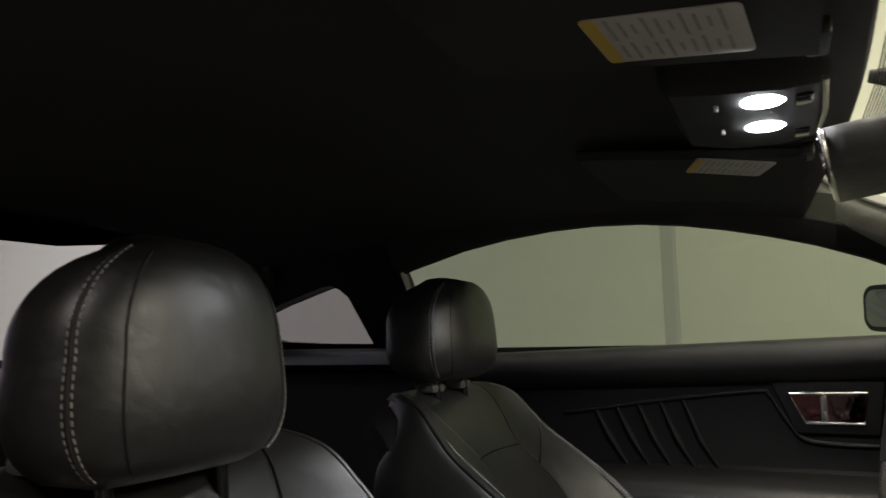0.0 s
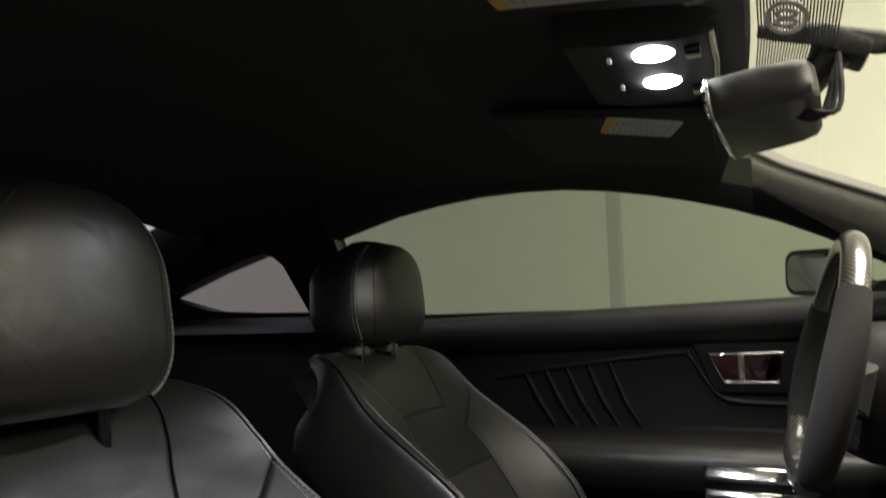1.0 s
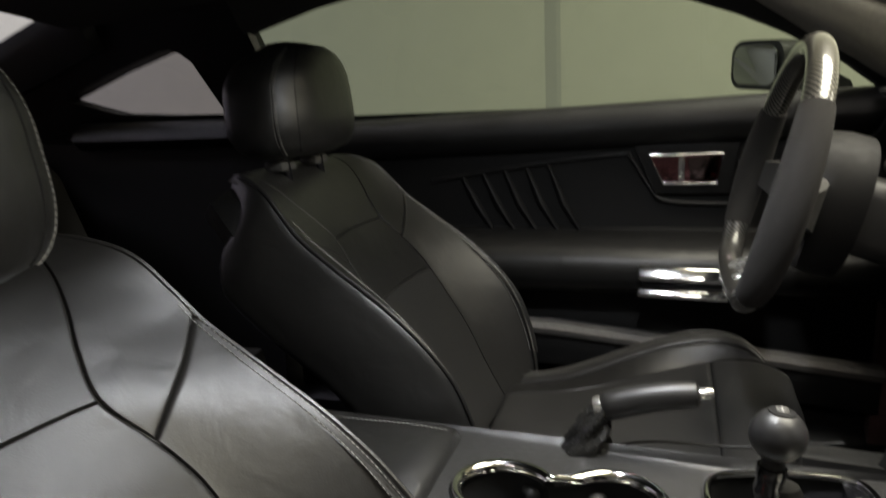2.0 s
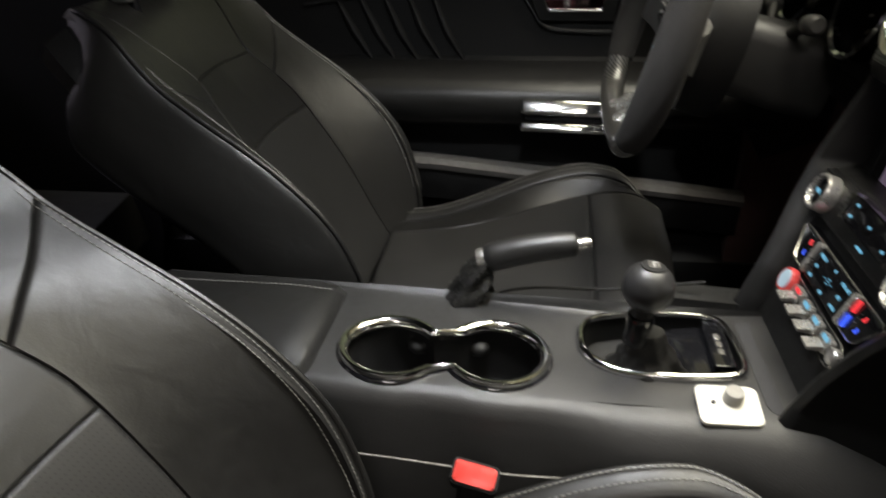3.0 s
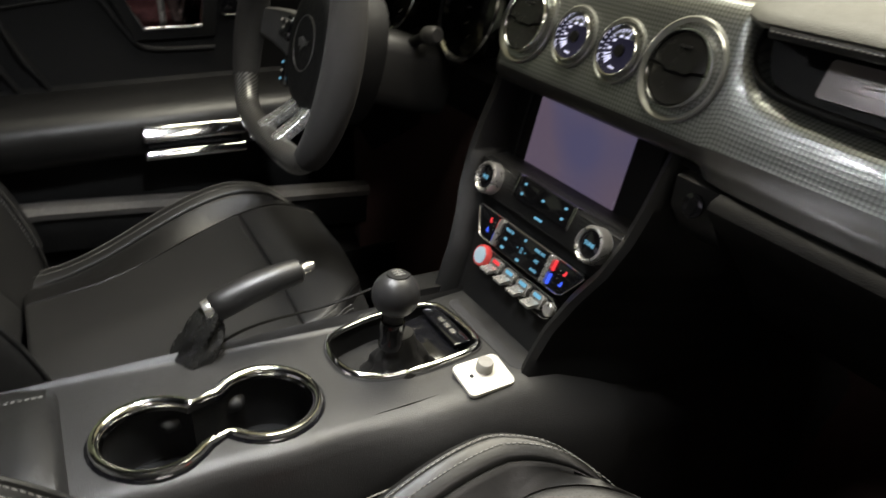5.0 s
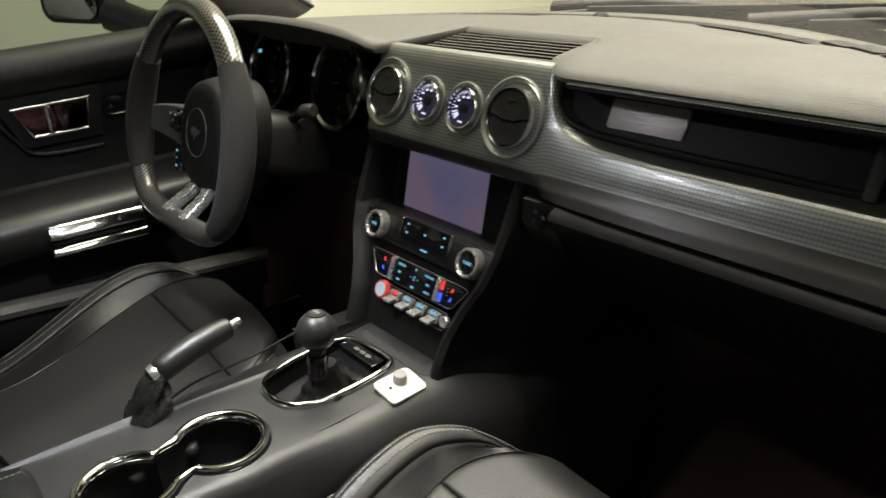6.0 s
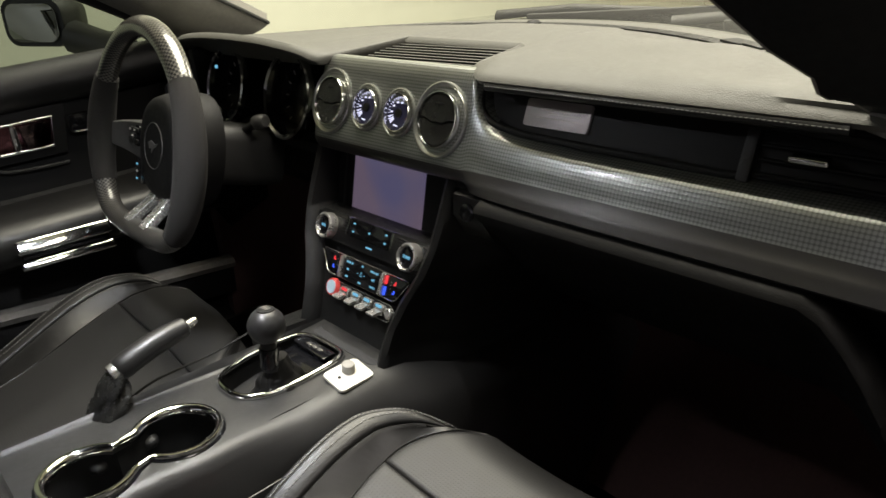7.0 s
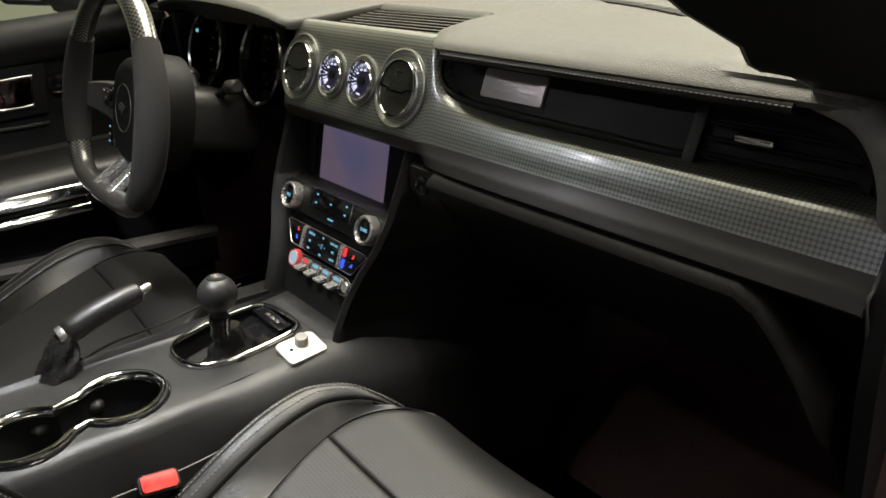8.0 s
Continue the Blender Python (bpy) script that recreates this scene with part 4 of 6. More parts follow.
def small_gauge(y):
    m = axes(on_face(y, 0.926), (0, -1, 0), FACE)
    g = piece("gauge", spun([(0.0320, -0.004), (0.0320, 0.0022), (0.0306, 0.0030), (0.0290, 0.0018), (0.0270, -0.001), (0.0262, -0.004)], m), COLLAR, dash, "small round dash gauge with lit white dial")
    piece("chrome_ring", spun([(0.0256, -0.003), (0.0250, 0.0050), (0.0244, 0.0062), (0.0236, 0.0058), (0.0232, -0.002), (0.0245, -0.003)], m), CHROME, g, "chrome ring")
    piece("dial", spun([(0.0232, 0.000), (0.0, 0.000)], m), GAUGE_FACE, g, "violet backlit dial")
    for k in range(13):
        a = radians(208 - 11.5 * k)
        long = 0.0042 if k % 3 == 0 else 0.0026
        r = 0.0212 - long / 2
        piece("mark", slab(rounded(long, 0.0008, 0.0002, 1), 0.0006, m @ pose(r * math.cos(a), r * math.sin(a), 0.0012, 0, 0, math.degrees(a))), DIAL_WHITE, g, smooth=False)
    for k in range(4):
        a = radians(178 - 34.5 * k)
        piece("numeral_bar", slab(rounded(0.0044, 0.0024, 0.0006, 1), 0.0006, m @ pose(0.0140 * math.cos(a), 0.0140 * math.sin(a), 0.0012, 0, 0, 8)), DIAL_WHITE, g, smooth=False)
    for k in range(4):
        a = radians(200 + 9 * k)
        piece("lit_block", slab(rounded(0.0085, 0.0018, 0.0004, 1), 0.0006, m @ pose(0.0150 * math.cos(a), 0.0150 * math.sin(a), 0.0012, 0, 0, math.degrees(a))), DIAL_WHITE, g, smooth=False)
    piece("caption_bar", slab(rounded(0.0080, 0.0020, 0.0006, 1), 0.0006, m @ pose(-0.002, -0.0165, 0.0012, 0, 0, -6)), DIAL_WHITE, g, smooth=False)
    piece("hub", spun([(0.0062, 0.000), (0.0058, 0.0022), (0.0, 0.0026)], m, 24), PLASTIC_DARK, g)
    piece("needle", slab([(-0.0008, 0.0), (0.0008, 0.0), (0.0003, 0.0165), (-0.0003, 0.0165)], 0.0008, m @ pose(0, 0, 0.0024, 0, 0, 118)), PLASTIC_DARK, g, smooth=False)


for y in (0.021, -0.0485):
    small_gauge(y)

# slatted speaker grille on the hump
GRILLE = axes((0.737, -0.0135, 0.9800), (1, 0.035, 0.125), (-0.125, 0, 1))
grille = piece("speaker_grille", box(0, 0, -0.012, 0.106, 0.250, 0.006, 0.002), PLASTIC_DARK, dash, "black slatted speaker grille")
grille.data.transform(GRILLE)
for k in range(9):
    x = -0.0465 + 0.0116 * k
    slat = piece("slat", box(x, 0, -0.0055, 0.0030, 0.246, 0.011, 0.0006, 1), RECESS, grille)
    slat.data.transform(GRILLE)
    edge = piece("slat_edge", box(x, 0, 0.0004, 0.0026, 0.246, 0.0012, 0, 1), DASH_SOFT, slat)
    edge.data.transform(GRILLE)

# demister slots along the windscreen
for k in range(22):
    y = -0.47 + 0.043 * k
    x = base_x(y + 0.02) - 0.056
    slope = math.degrees(math.atan(1.9 * (y + 0.02)))
    far = (x - 0.642) / (base_x(y + 0.02) + 0.016 - 0.642)
    z = 0.988 - 0.006 * far + max(pad_side(x - 0.012, y + 0.0215), pad_side(x, y + 0.0215))
    piece("demister_slot", box(x, y + 0.0215, z + 0.0010, 0.022, 0.0435, 0.0030, 0.0004, 1, m=pose(0, 0, 0, 0, 0.8, slope)), PLASTIC_DARK, dash)
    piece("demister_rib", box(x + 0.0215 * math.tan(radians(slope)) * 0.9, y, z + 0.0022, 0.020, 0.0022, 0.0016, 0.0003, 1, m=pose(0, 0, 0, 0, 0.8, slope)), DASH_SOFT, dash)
piece("sun_sensor", spun([(0.012, 0.0), (0.012, 0.004), (0.008, 0.008), (0.0, 0.009)], Matrix.Translation((0.985, 0.02, 0.9885)), 20), PLASTIC_DARK, dash)


def side_vent():
    """The vent at the passenger's end: frame, blades and a chrome tab."""
    f = piece("side_vent", along_y([(0.655, 0.966), (0.664, 0.972), (0.70, 0.968), (0.70, 0.962), (0.668, 0.962)], -0.655, -0.505, 10), PLASTIC, dash, "black bladed side air vent")
    piece("vent_post", box(0.673, -0.503, 0.940, 0.012, 0.012, 0.060, 0.003, m=pose(0, 0, 0, 0, 24, 0)), PLASTIC, f)
    for k in range(4):
        z = 0.922 + 0.0115 * k
        piece("blade", box(0.667 + 0.0045 * k, -0.572, z, 0.016, 0.118, 0.0028, 0.001, 1, pose(0, 0, 0, 0, 12, 0)), RECESS, f)
    piece("vent_tab", box(0.664, -0.556, 0.9405, 0.012, 0.032, 0.006, 0.0025, 3), CHROME, f, "chrome vent tab")
    ring = curve_through([(0.676, -0.50, 0.966), (0.668, -0.56, 0.9665), (0.664, -0.61, 0.962), (0.664, -0.640, 0.945), (0.667, -0.650, 0.925), (0.674, -0.648, 0.913)], 24)
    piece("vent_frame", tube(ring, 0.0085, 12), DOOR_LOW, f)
    arch = curve_through([(0.660, -0.600, 0.983), (0.654, -0.632, 0.974), (0.650, -0.652, 0.955), (0.648, -0.663, 0.930), (0.650, -0.666, 0.905)], 28)
    piece("dash_end_arch", tube(arch, 0.0125, 14), TRIM_GREY, dash, "grey grained arch at the end of the dash")
    edge = curve_through([(x - 0.002, -0.6695, z) for x, z in band_profile(0.0)[2:9]] + [(0.625, -0.6695, 0.838), (0.640, -0.6695, 0.79)], 40)
    piece("end_edge", tube(edge, 0.0013, 8), VENT_GREY, dash, "pale edge of the dash end cap")


side_vent()


def lower_dash():
    """The smooth panel under the trim, with the glovebox door below it."""
    body = [(0.628, 0.858), (0.624, 0.850), (0.630, 0.842), (0.66, 0.80), (0.70, 0.74), (0.78, 0.68), (0.90, 0.66), (0.95, 0.80), (0.80, 0.90), (0.70, 0.88)]
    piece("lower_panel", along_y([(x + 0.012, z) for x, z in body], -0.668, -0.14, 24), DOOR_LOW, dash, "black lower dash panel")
    piece("lower_panel_driver", along_y([(x + 0.04, z) for x, z in body], 0.14, 0.668, 24), PLASTIC, dash, "black lower dash panel")
    rings = []
    for i in range(25):
        y = -0.655 + 0.435 * i / 24
        k = max(0.0, (-0.585 - y) / 0.06)
        dz = -0.062 * k ** 1.5
        rings.append([Vector((x, y, z + dz)) for x, z in ((0.632, 0.852), (0.616, 0.851), (0.606, 0.846), (0.603, 0.840), (0.607, 0.832), (0.640, 0.798), (0.672, 0.758), (0.700, 0.715), (0.74, 0.70), (0.72, 0.80))])
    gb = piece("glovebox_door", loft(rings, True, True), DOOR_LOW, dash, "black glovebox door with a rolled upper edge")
    piece("glovebox_cheek", along_y([(0.634, 0.850), (0.624, 0.846), (0.622, 0.820), (0.640, 0.790), (0.68, 0.77), (0.70, 0.84)], -0.214, -0.165, 6), PLASTIC, dash)
    piece("glovebox_lock", spun([(0.011, 0.0), (0.011, 0.003), (0.008, 0.004), (0.0, 0.0035)], axes((0.621, -0.192, 0.828), (0, -1, 0), (-0.98, 0, 0.2)), 20), GLOSS_BLACK, dash, "round glovebox lock")
    # end cap of the dash at the open door
    cap = [(0.622, 0.862), (0.628, 0.90), (0.65, 0.918), (0.668, 0.955), (0.72, 0.97), (0.80, 0.95), (0.82, 0.80), (0.80, 0.62), (0.70, 0.58), (0.655, 0.66), (0.632, 0.78)]
    piece("end_cap", along_y(cap, -0.682, -0.669, 2), PLASTIC, dash, "black dash end cap")
    piece("end_cap", along_y(cap, 0.669, 0.682, 2), PLASTIC, dash, "black dash end cap")


lower_dash()
dash.location.z += 0.011


# ---- instrument cluster ----
def cluster():
    c = thing("instrument_cluster", 0.72, 0.365, 0.86, "dark unlit instrument cluster with two chrome-ringed dials", "instrument cluster")
    piece("backing", box(0.735, 0.365, 0.925, 0.02, 0.43, 0.14, 0.01), GLOSS_BLACK, c, "gloss black cluster backing")
    nrm = Vector((-0.96, 0.0, 0.28)).normalized()
    for y in (0.263, 0.477):
        m = axes((0.664, y, 0.926), (0, -1, 0), nrm)
        r = 0.066
        t = piece("dial_tunnel", spun([(r + 0.003, 0.0), (r + 0.003, -0.045), (r - 0.006, -0.045), (r - 0.002, 0.0)], m), GLOSS_BLACK, c)
        piece("dial_ring", spun([(r + 0.006, -0.004), (r + 0.0045, 0.005), (r + 0.001, 0.0065), (r - 0.003, 0.004), (r - 0.003, -0.006)], m), CHROME, t, "chrome dial ring")
        piece("dial_face", spun([(r - 0.004, -0.032), (0.0, -0.032)], m), GLOSS_BLACK, t, "dark dial face")
        for k in range(13):
            a = radians(225 - 22.5 * k)
            mm = m @ pose(0.053 * math.cos(a), 0.053 * math.sin(a), -0.0312, 0, 0, math.degrees(a))
            piece("mark", slab(rounded(0.009, 0.002, 0.0005, 1), 0.0006, mm), GREY_KNOB, t, smooth=False)
    piece("shroud", box(0.70, 0.365, 0.852, 0.09, 0.44, 0.018, 0.006), PLASTIC_DARK, c, "black shroud below the dials")
    piece("shroud_side", box(0.700, 0.590, 0.92, 0.09, 0.02, 0.13, 0.008), PLASTIC_DARK, c)
    piece("middle_display", slab(rounded(0.060, 0.05, 0.006), 0.004, axes((0.715, 0.362, 0.920), (0, -1, 0), nrm), 0.001), GLOSS_BLACK, c, "dark display between the dials")
    piece("indicator", slab(rounded(0.010, 0.006, 0.001, 1), 0.001, axes((0.668, 0.515, 0.955), (0, -1, 0), nrm)), CYAN, c, smooth=False)


cluster()


# ---- centre stack ----
stack = thing("centre_stack", 0.63, 0.0, 0.63, "black centre stack with screen, lit buttons and toggle switches", "centre stack")
SLOPE = Vector((0.0865, 0.0, 0.193)).normalized()
OUT = Vector((-SLOPE.z, 0.0, SLOPE.x))


def on_stack(y, z, lift=0.0):
    """A pose on the sloping face of the stack: local x to the driver's right, y up the face, z outwards."""
    p = Vector((0.600 + (z - 0.762) * 0.448, y, z)) + OUT * lift
    return axes(p, (0, -1, 0), OUT)


def half_width(z):
    for (z0, w0), (z1, w1) in zip(STACK_W, STACK_W[1:]):
        if z <= z1:
            return w0 + (w1 - w0) * max(0.0, (z - z0) / (z1 - z0))
    return STACK_W[-1][1]


STACK_W = [(0.60, 0.102), (0.645, 0.103), (0.68, 0.108), (0.715, 0.120), (0.75, 0.138), (0.785, 0.148), (0.82, 0.151), (0.885, 0.152)]
MID = -0.003


def stack_body():
    """The surround: raised bead edges, a deep recess for the screen above the ledge, flanks that widen towards the dash."""
    rings = []
    for i in range(57):
        z = 0.615 + (0.892 - 0.615) * i / 56
        w = half_width(z)
        x = 0.600 + (z - 0.762) * 0.448
        if z < 0.665:
            x = 0.600 + (0.665 - 0.762) * 0.448 - 0.020 * (0.665 - z) / 0.05
        back = 0.80
        deep = smooth01((z - 0.780) / 0.003)
        d = 0.010 + deep * (screen_x(z) + 0.004 - x - 0.010)
        e = 0.020 - 0.004 * deep
        rings.append([Vector((x + a, MID + b, z)) for a, b in (
            (d, -w + e + 0.002), (d, w - e - 0.002), (d * 0.5 - 0.006, w - e), (-0.011, w - 0.014), (-0.015, w - 0.007), (-0.010, w), (0.02, w + 0.005), (0.09, w + 0.02), (back - x, w + 0.03),
            (back - x, -w - 0.055), (0.10, -w - 0.042), (0.055, -w - 0.022), (0.02, -w - 0.007), (-0.002, -w - 0.002), (-0.010, -w), (-0.015, -w + 0.007), (-0.011, -w + 0.014), (d * 0.5 - 0.006, -w + e))])
    return loft(rings, True, True)


def screen_x(z):
    """The screen leans less than the rest of the face, so that it lies deep at its foot."""
    return 0.640 + (z - 0.777) * 0.245


piece("surround", stack_body(), surface("satin black surround", (0.0075, 0.0074, 0.0072), 0.5, grain=0.3, grain_size=1100, cells=True, spec=0.3), stack, "black grained surround with raised edges")
CY = -0.0125
m_screen = axes((screen_x(0.825), 0.004, 0.825), (0, -1, 0), (-1, 0, 0.245))
piece("bezel", slab(rounded(0.236, 0.098, 0.004), 0.003, m_screen @ pose(0, 0, -0.0006), 0.0006), PLASTIC_DARK, stack, "matt black bezel round the screen")
scr = piece("screen", slab(rounded(0.158, 0.092, 0.002, 2), 0.002, m_screen @ pose(0.0, 0, 0.0012), 0.0005), SCREEN, stack, "blank purple backlit screen")
piece("bezel_rib", box(0, 0, 0, 0.004, 0.090, 0.004, 0.0012, m=m_screen @ pose(-0.098, 0, 0.001)), PLASTIC, stack)
# audio panel
piece("audio_panel", slab(rounded(0.252, 0.042, 0.008), 0.020, on_stack(CY, 0.766, 0.003), 0.003), PLASTIC, stack, "black audio button panel")
piece("panel_ledge", box(0.6225, -0.008, 0.7800, 0.036, 0.252, 0.004, 0.0015), PLASTIC, stack, "black ledge under the screen")
keys = piece("key_block", slab(rounded(0.094, 0.026, 0.004), 0.010, on_stack(CY - 0.004, 0.7735, 0.0085), 0.002), GLOSS_BLACK, stack, "gloss black audio keys")
for y in (0.0455, -0.0535):
    piece("chrome_strip", slab(rounded(0.0042, 0.027, 0.002), 0.010, on_stack(CY + y, 0.7735, 0.0098), 0.0012), CHROME, keys, "chrome strip")
for px, pz in ((0.032, 0.779), (-0.004, 0.7735), (-0.040, 0.779), (0.032, 0.7685), (-0.040, 0.7685)):
    piece("symbol", slab(rounded(0.0042, 0.0026, 0.0008, 1), 0.0006, on_stack(CY + px, pz, 0.0091)), CYAN, keys, smooth=False)
piece("symbol", slab(rounded(0.014, 0.0024, 0.001, 1), 0.0006, on_stack(CY - 0.003, 0.7545, 0.0036)), CYAN, keys, smooth=False)
for s in (1, -1):
    for k in range(5):
        piece("grip_line", slab(rounded(0.013, 0.0012, 0.0005, 1), 0.001, on_stack(CY - 0.004 + s * 0.0625, 0.763 + 0.0042 * k, 0.004)), PLASTIC_DARK, keys)


def knob(y, z, text):
    m = on_stack(y, z, 0.003)
    k = piece("knob", spun([(0.0192, 0.0), (0.0190, 0.0115), (0.0180, 0.0135), (0.0160, 0.0142), (0.0146, 0.0128), (0.0142, 0.009), (0.0, 0.0085)], m), KNOB_SILVER, stack, "satin silver rotary knob with dark face")
    piece("knob_face", spun([(0.0141, 0.0085), (0.0138, 0.0108), (0.0125, 0.0115), (0.0, 0.0115)], m), GLOSS_BLACK, k, "dark knob face")
    for i in range(4):
        a = math.pi / 4 + math.pi * i / 2
        mm = m @ pose(0.0165 * math.cos(a), 0.0165 * math.sin(a), 0.0140, 0, 0, math.degrees(a))
        piece("notch", box(0, 0, 0, 0.0034, 0.0012, 0.0012, 0, 1, mm), PLASTIC_DARK, k, smooth=False)
    words(text, 0.0058, m @ pose(0, 0, 0.0118), CYAN, k)


knob(CY + 0.0955, 0.764, "VOL")
knob(CY - 0.0945, 0.764, "TUNE")

# climate panel: an upturned trapezium
CZ = 0.7205
clim = [(-0.094, 0.0155), (0.094, 0.0155), (0.0975, 0.012), (0.079, -0.0135), (0.072, -0.0165), (-0.072, -0.0165), (-0.079, -0.0135), (-0.0975, 0.012)]
cp = piece("climate_panel", slab(clim, 0.016, on_stack(CY, CZ, 0.003), 0.002), GLOSS_BLACK, stack, "gloss black climate panel")
piece("climate_rim", tube([on_stack(CY, CZ, 0.003) @ Vector((x * 1.010, y * 1.03, 0)) for x, y in clim], 0.0007, 6, True), SATIN, cp)
mid = piece("climate_keys", slab(rounded(0.086, 0.031, 0.003), 0.008, on_stack(CY - 0.003, CZ, 0.0065), 0.002), GLOSS_BLACK, cp, "gloss black climate keys")
for s in (1, -1):
    yc = CY - 0.003 + s * 0.0470
    piece("temperature_strip", slab(rounded(0.0075, 0.032, 0.003), 0.008, on_stack(yc, CZ, 0.0085), 0.0015), KNOB_SILVER, cp, "satin silver temperature strip")
    piece("red_arc", slab(rounded(0.0019, 0.012, 0.0009), 0.003, on_stack(yc + s * 0.0060, CZ + 0.0070, 0.0062), 0.0004), RED_LED, cp, "lit red arc")
    piece("blue_arc", slab(rounded(0.0019, 0.012, 0.0009), 0.003, on_stack(yc + s * 0.0060, CZ - 0.0070, 0.0062), 0.0004), BLUE_LED, cp, "lit blue arc")
    for dz, mat in ((0.0062, RED_LED), (-0.0046, BLUE_LED)):
        piece("seat_mark", slab(rounded(0.0024, 0.0044, 0.0008), 0.0006, on_stack(yc + s * 0.0235, CZ + dz, 0.0036)), mat, cp, smooth=False)
        piece("seat_mark", slab(rounded(0.0040, 0.0018, 0.0006), 0.0006, on_stack(yc + s * 0.0222, CZ + dz - 0.0020, 0.0036)), mat, cp, smooth=False)
    for k in range(3):
        piece("dot_mark", slab(rounded(0.0009, 0.0009, 0.0003, 1), 0.0004, on_stack(yc + s * 0.015, CZ + 0.006 - 0.004 * k, 0.0034)), INK, cp, smooth=False)
for txt, size, py, pz in (("MAX", 0.0048, 0.031, 0.0088), ("MAX A/C", 0.0044, -0.028, 0.0088), ("A/C", 0.0044, -0.028, -0.0006), ("AUTO", 0.0040, -0.029, -0.0098)):
    words(txt, size, on_stack(CY - 0.003 + py, CZ + pz, 0.0068), CYAN, mid)
for px, pz, w in ((0.0, 0.0102, 0.0038), (0.0235, 0.0088, 0.0036), (0.031, -0.0005, 0.0056), (0.031, -0.0098, 0.0068), (0.0, -0.0112, 0.0066)):
    piece("symbol", slab(rounded(w, 0.0030, 0.0012, 2), 0.0006, on_stack(CY - 0.003 + px, CZ + pz, 0.0066)), CYAN, mid, smooth=False)
for px in (-0.0075, 0.0075):
    piece("symbol", slab(rounded(0.0030, 0.0010, 0.0004, 1), 0.0006, on_stack(CY - 0.003 + px, CZ - 0.0005, 0.0066)), CYAN, mid, smooth=False)
for k in range(3):
    piece("symbol", slab(rounded(0.0050, 0.0009, 0.0004, 1), 0.0006, on_stack(CY - 0.003, CZ + 0.0018 - 0.0022 * k, 0.0066)), CYAN, mid, smooth=False)

# start button and chrome toggle switches
row = piece("switch_plinth", slab(rounded(0.150, 0.022, 0.010), 0.012, on_stack(CY - 0.003, 0.6885, 0.002), 0.002), PLASTIC_DARK, stack, "black switch plinth")
piece("plinth_rim", tube([on_stack(CY - 0.003, 0.6885, 0.002) @ Vector((x, y, 0)) for x, y in rounded(0.151, 0.023, 0.0105)], 0.0006, 6, True), SATIN, row)
m = on_stack(CY + 0.0535, 0.690, 0.002)
btn = piece("start_button", spun([(0.0125, 0.0), (0.0125, 0.006), (0.0114, 0.0078), (0.0098, 0.007), (0.0, 0.007)], m, 32), glow("red lit ring", (0.9, 0.12, 0.10), 0.28, (0.35, 0.03, 0.03)), stack, "round engine start button with red ring")
piece("button_face", spun([(0.0099, 0.006), (0.0096, 0.0084), (0.0, 0.0088)], m, 32), glow("pale blue lit face", (0.30, 0.48, 0.62), 0.45, (0.25, 0.3, 0.32)), btn, "pale blue lit button face")
for k, y in enumerate((0.0250, -0.0015, -0.0275, -0.0545)):
    m = on_stack(CY + y, 0.690, 0.002)
    tg = piece("toggle_switch", slab(rounded(0.0205, 0.0145, 0.003), 0.008, m @ pose(0, 0.0, 0.005), 0.002), KNOB_SILVER, stack, "chrome toggle switch")
    piece("lever", loft([[m @ Vector((sx * w, a, h)) for sx, a, h in ((-1, y0, z0), (1, y0, z0), (1, y1, z1), (-1, y1, z1))] for w, y0, z0, y1, z1 in ((0.0074, -0.0050, 0.004, -0.0010, 0.0055), (0.0076, -0.0072, 0.010, -0.0036, 0.0115), (0.0080, -0.0090, 0.0160, -0.0062, 0.0172), (0.0076, -0.0094, 0.0172, -0.0070, 0.0182))], True, True), KNOB_SILVER, tg, "flat chrome paddle")
    piece("lit_symbol", slab(rounded(0.0125, 0.0042, 0.001, 1), 0.0008, m @ pose(0, 0.0042, 0.0056)), RED_LED if k == 0 else CYAN, tg, smooth=False)
piece("socket_cap", spun([(0.0075, 0.0), (0.0075, 0.005), (0.0055, 0.0065), (0.0, 0.005)], on_stack(CY - 0.0755, 0.690, 0.002), 24), KNOB_SILVER, stack)


# ---- centre console ----
con = thing("centre_console", 0.3, -0.03, 0.30, "black centre console with chrome-rimmed cup holders", "centre console")


def con_z(x):
    """Height of the console's top along the car."""
    return 0.642 - 0.055 * (x - 0.12) + 0.10 * max(x - 0.40, 0.0)


CUP_F, CUP_R = (0.283, -0.032, 0.0485), (0.181, -0.041, 0.0460)


def cup_outline(grow=0.0, n=64):
    """Two round wells joined by a waist, as one loop of (x, y)."""
    (xf, yf, rf), (xr, yr, rr) = CUP_F, CUP_R
    pts = []
    for k in range(n // 2):
        a = radians(-143 + 286 * k / (n // 2 - 1))
        pts.append((xf + (rf * 0.95 + grow) * math.cos(a), yf + (rf + grow) * math.sin(a)))
    (xa, ya) = pts[-1]
    rear = []
    for k in range(n // 2):
        a = radians(37 + 286 * k / (n // 2 - 1))
        rear.append((xr + (rr * 1.0 + grow) * math.cos(a), yr + (rr + grow) * math.sin(a)))
    x0, y0 = pts[0]
    far = [(xa + (rear[0][0] - xa) * t, ya + (rear[0][1] - ya) * t) for t in (0.2, 0.4, 0.6, 0.8)]
    near = [(rear[-1][0] + (x0 - rear[-1][0]) * t, rear[-1][1] + (y0 - rear[-1][1]) * t) for t in (0.2, 0.4, 0.6, 0.8)]
    pts += far + rear + near
    out = []
    for i in range(len(pts)):
        out.append(pts[i])
    q = curve_through([(x, y, 0) for x, y in out], n, True)
    return [(p.x, p.y) for p in q]


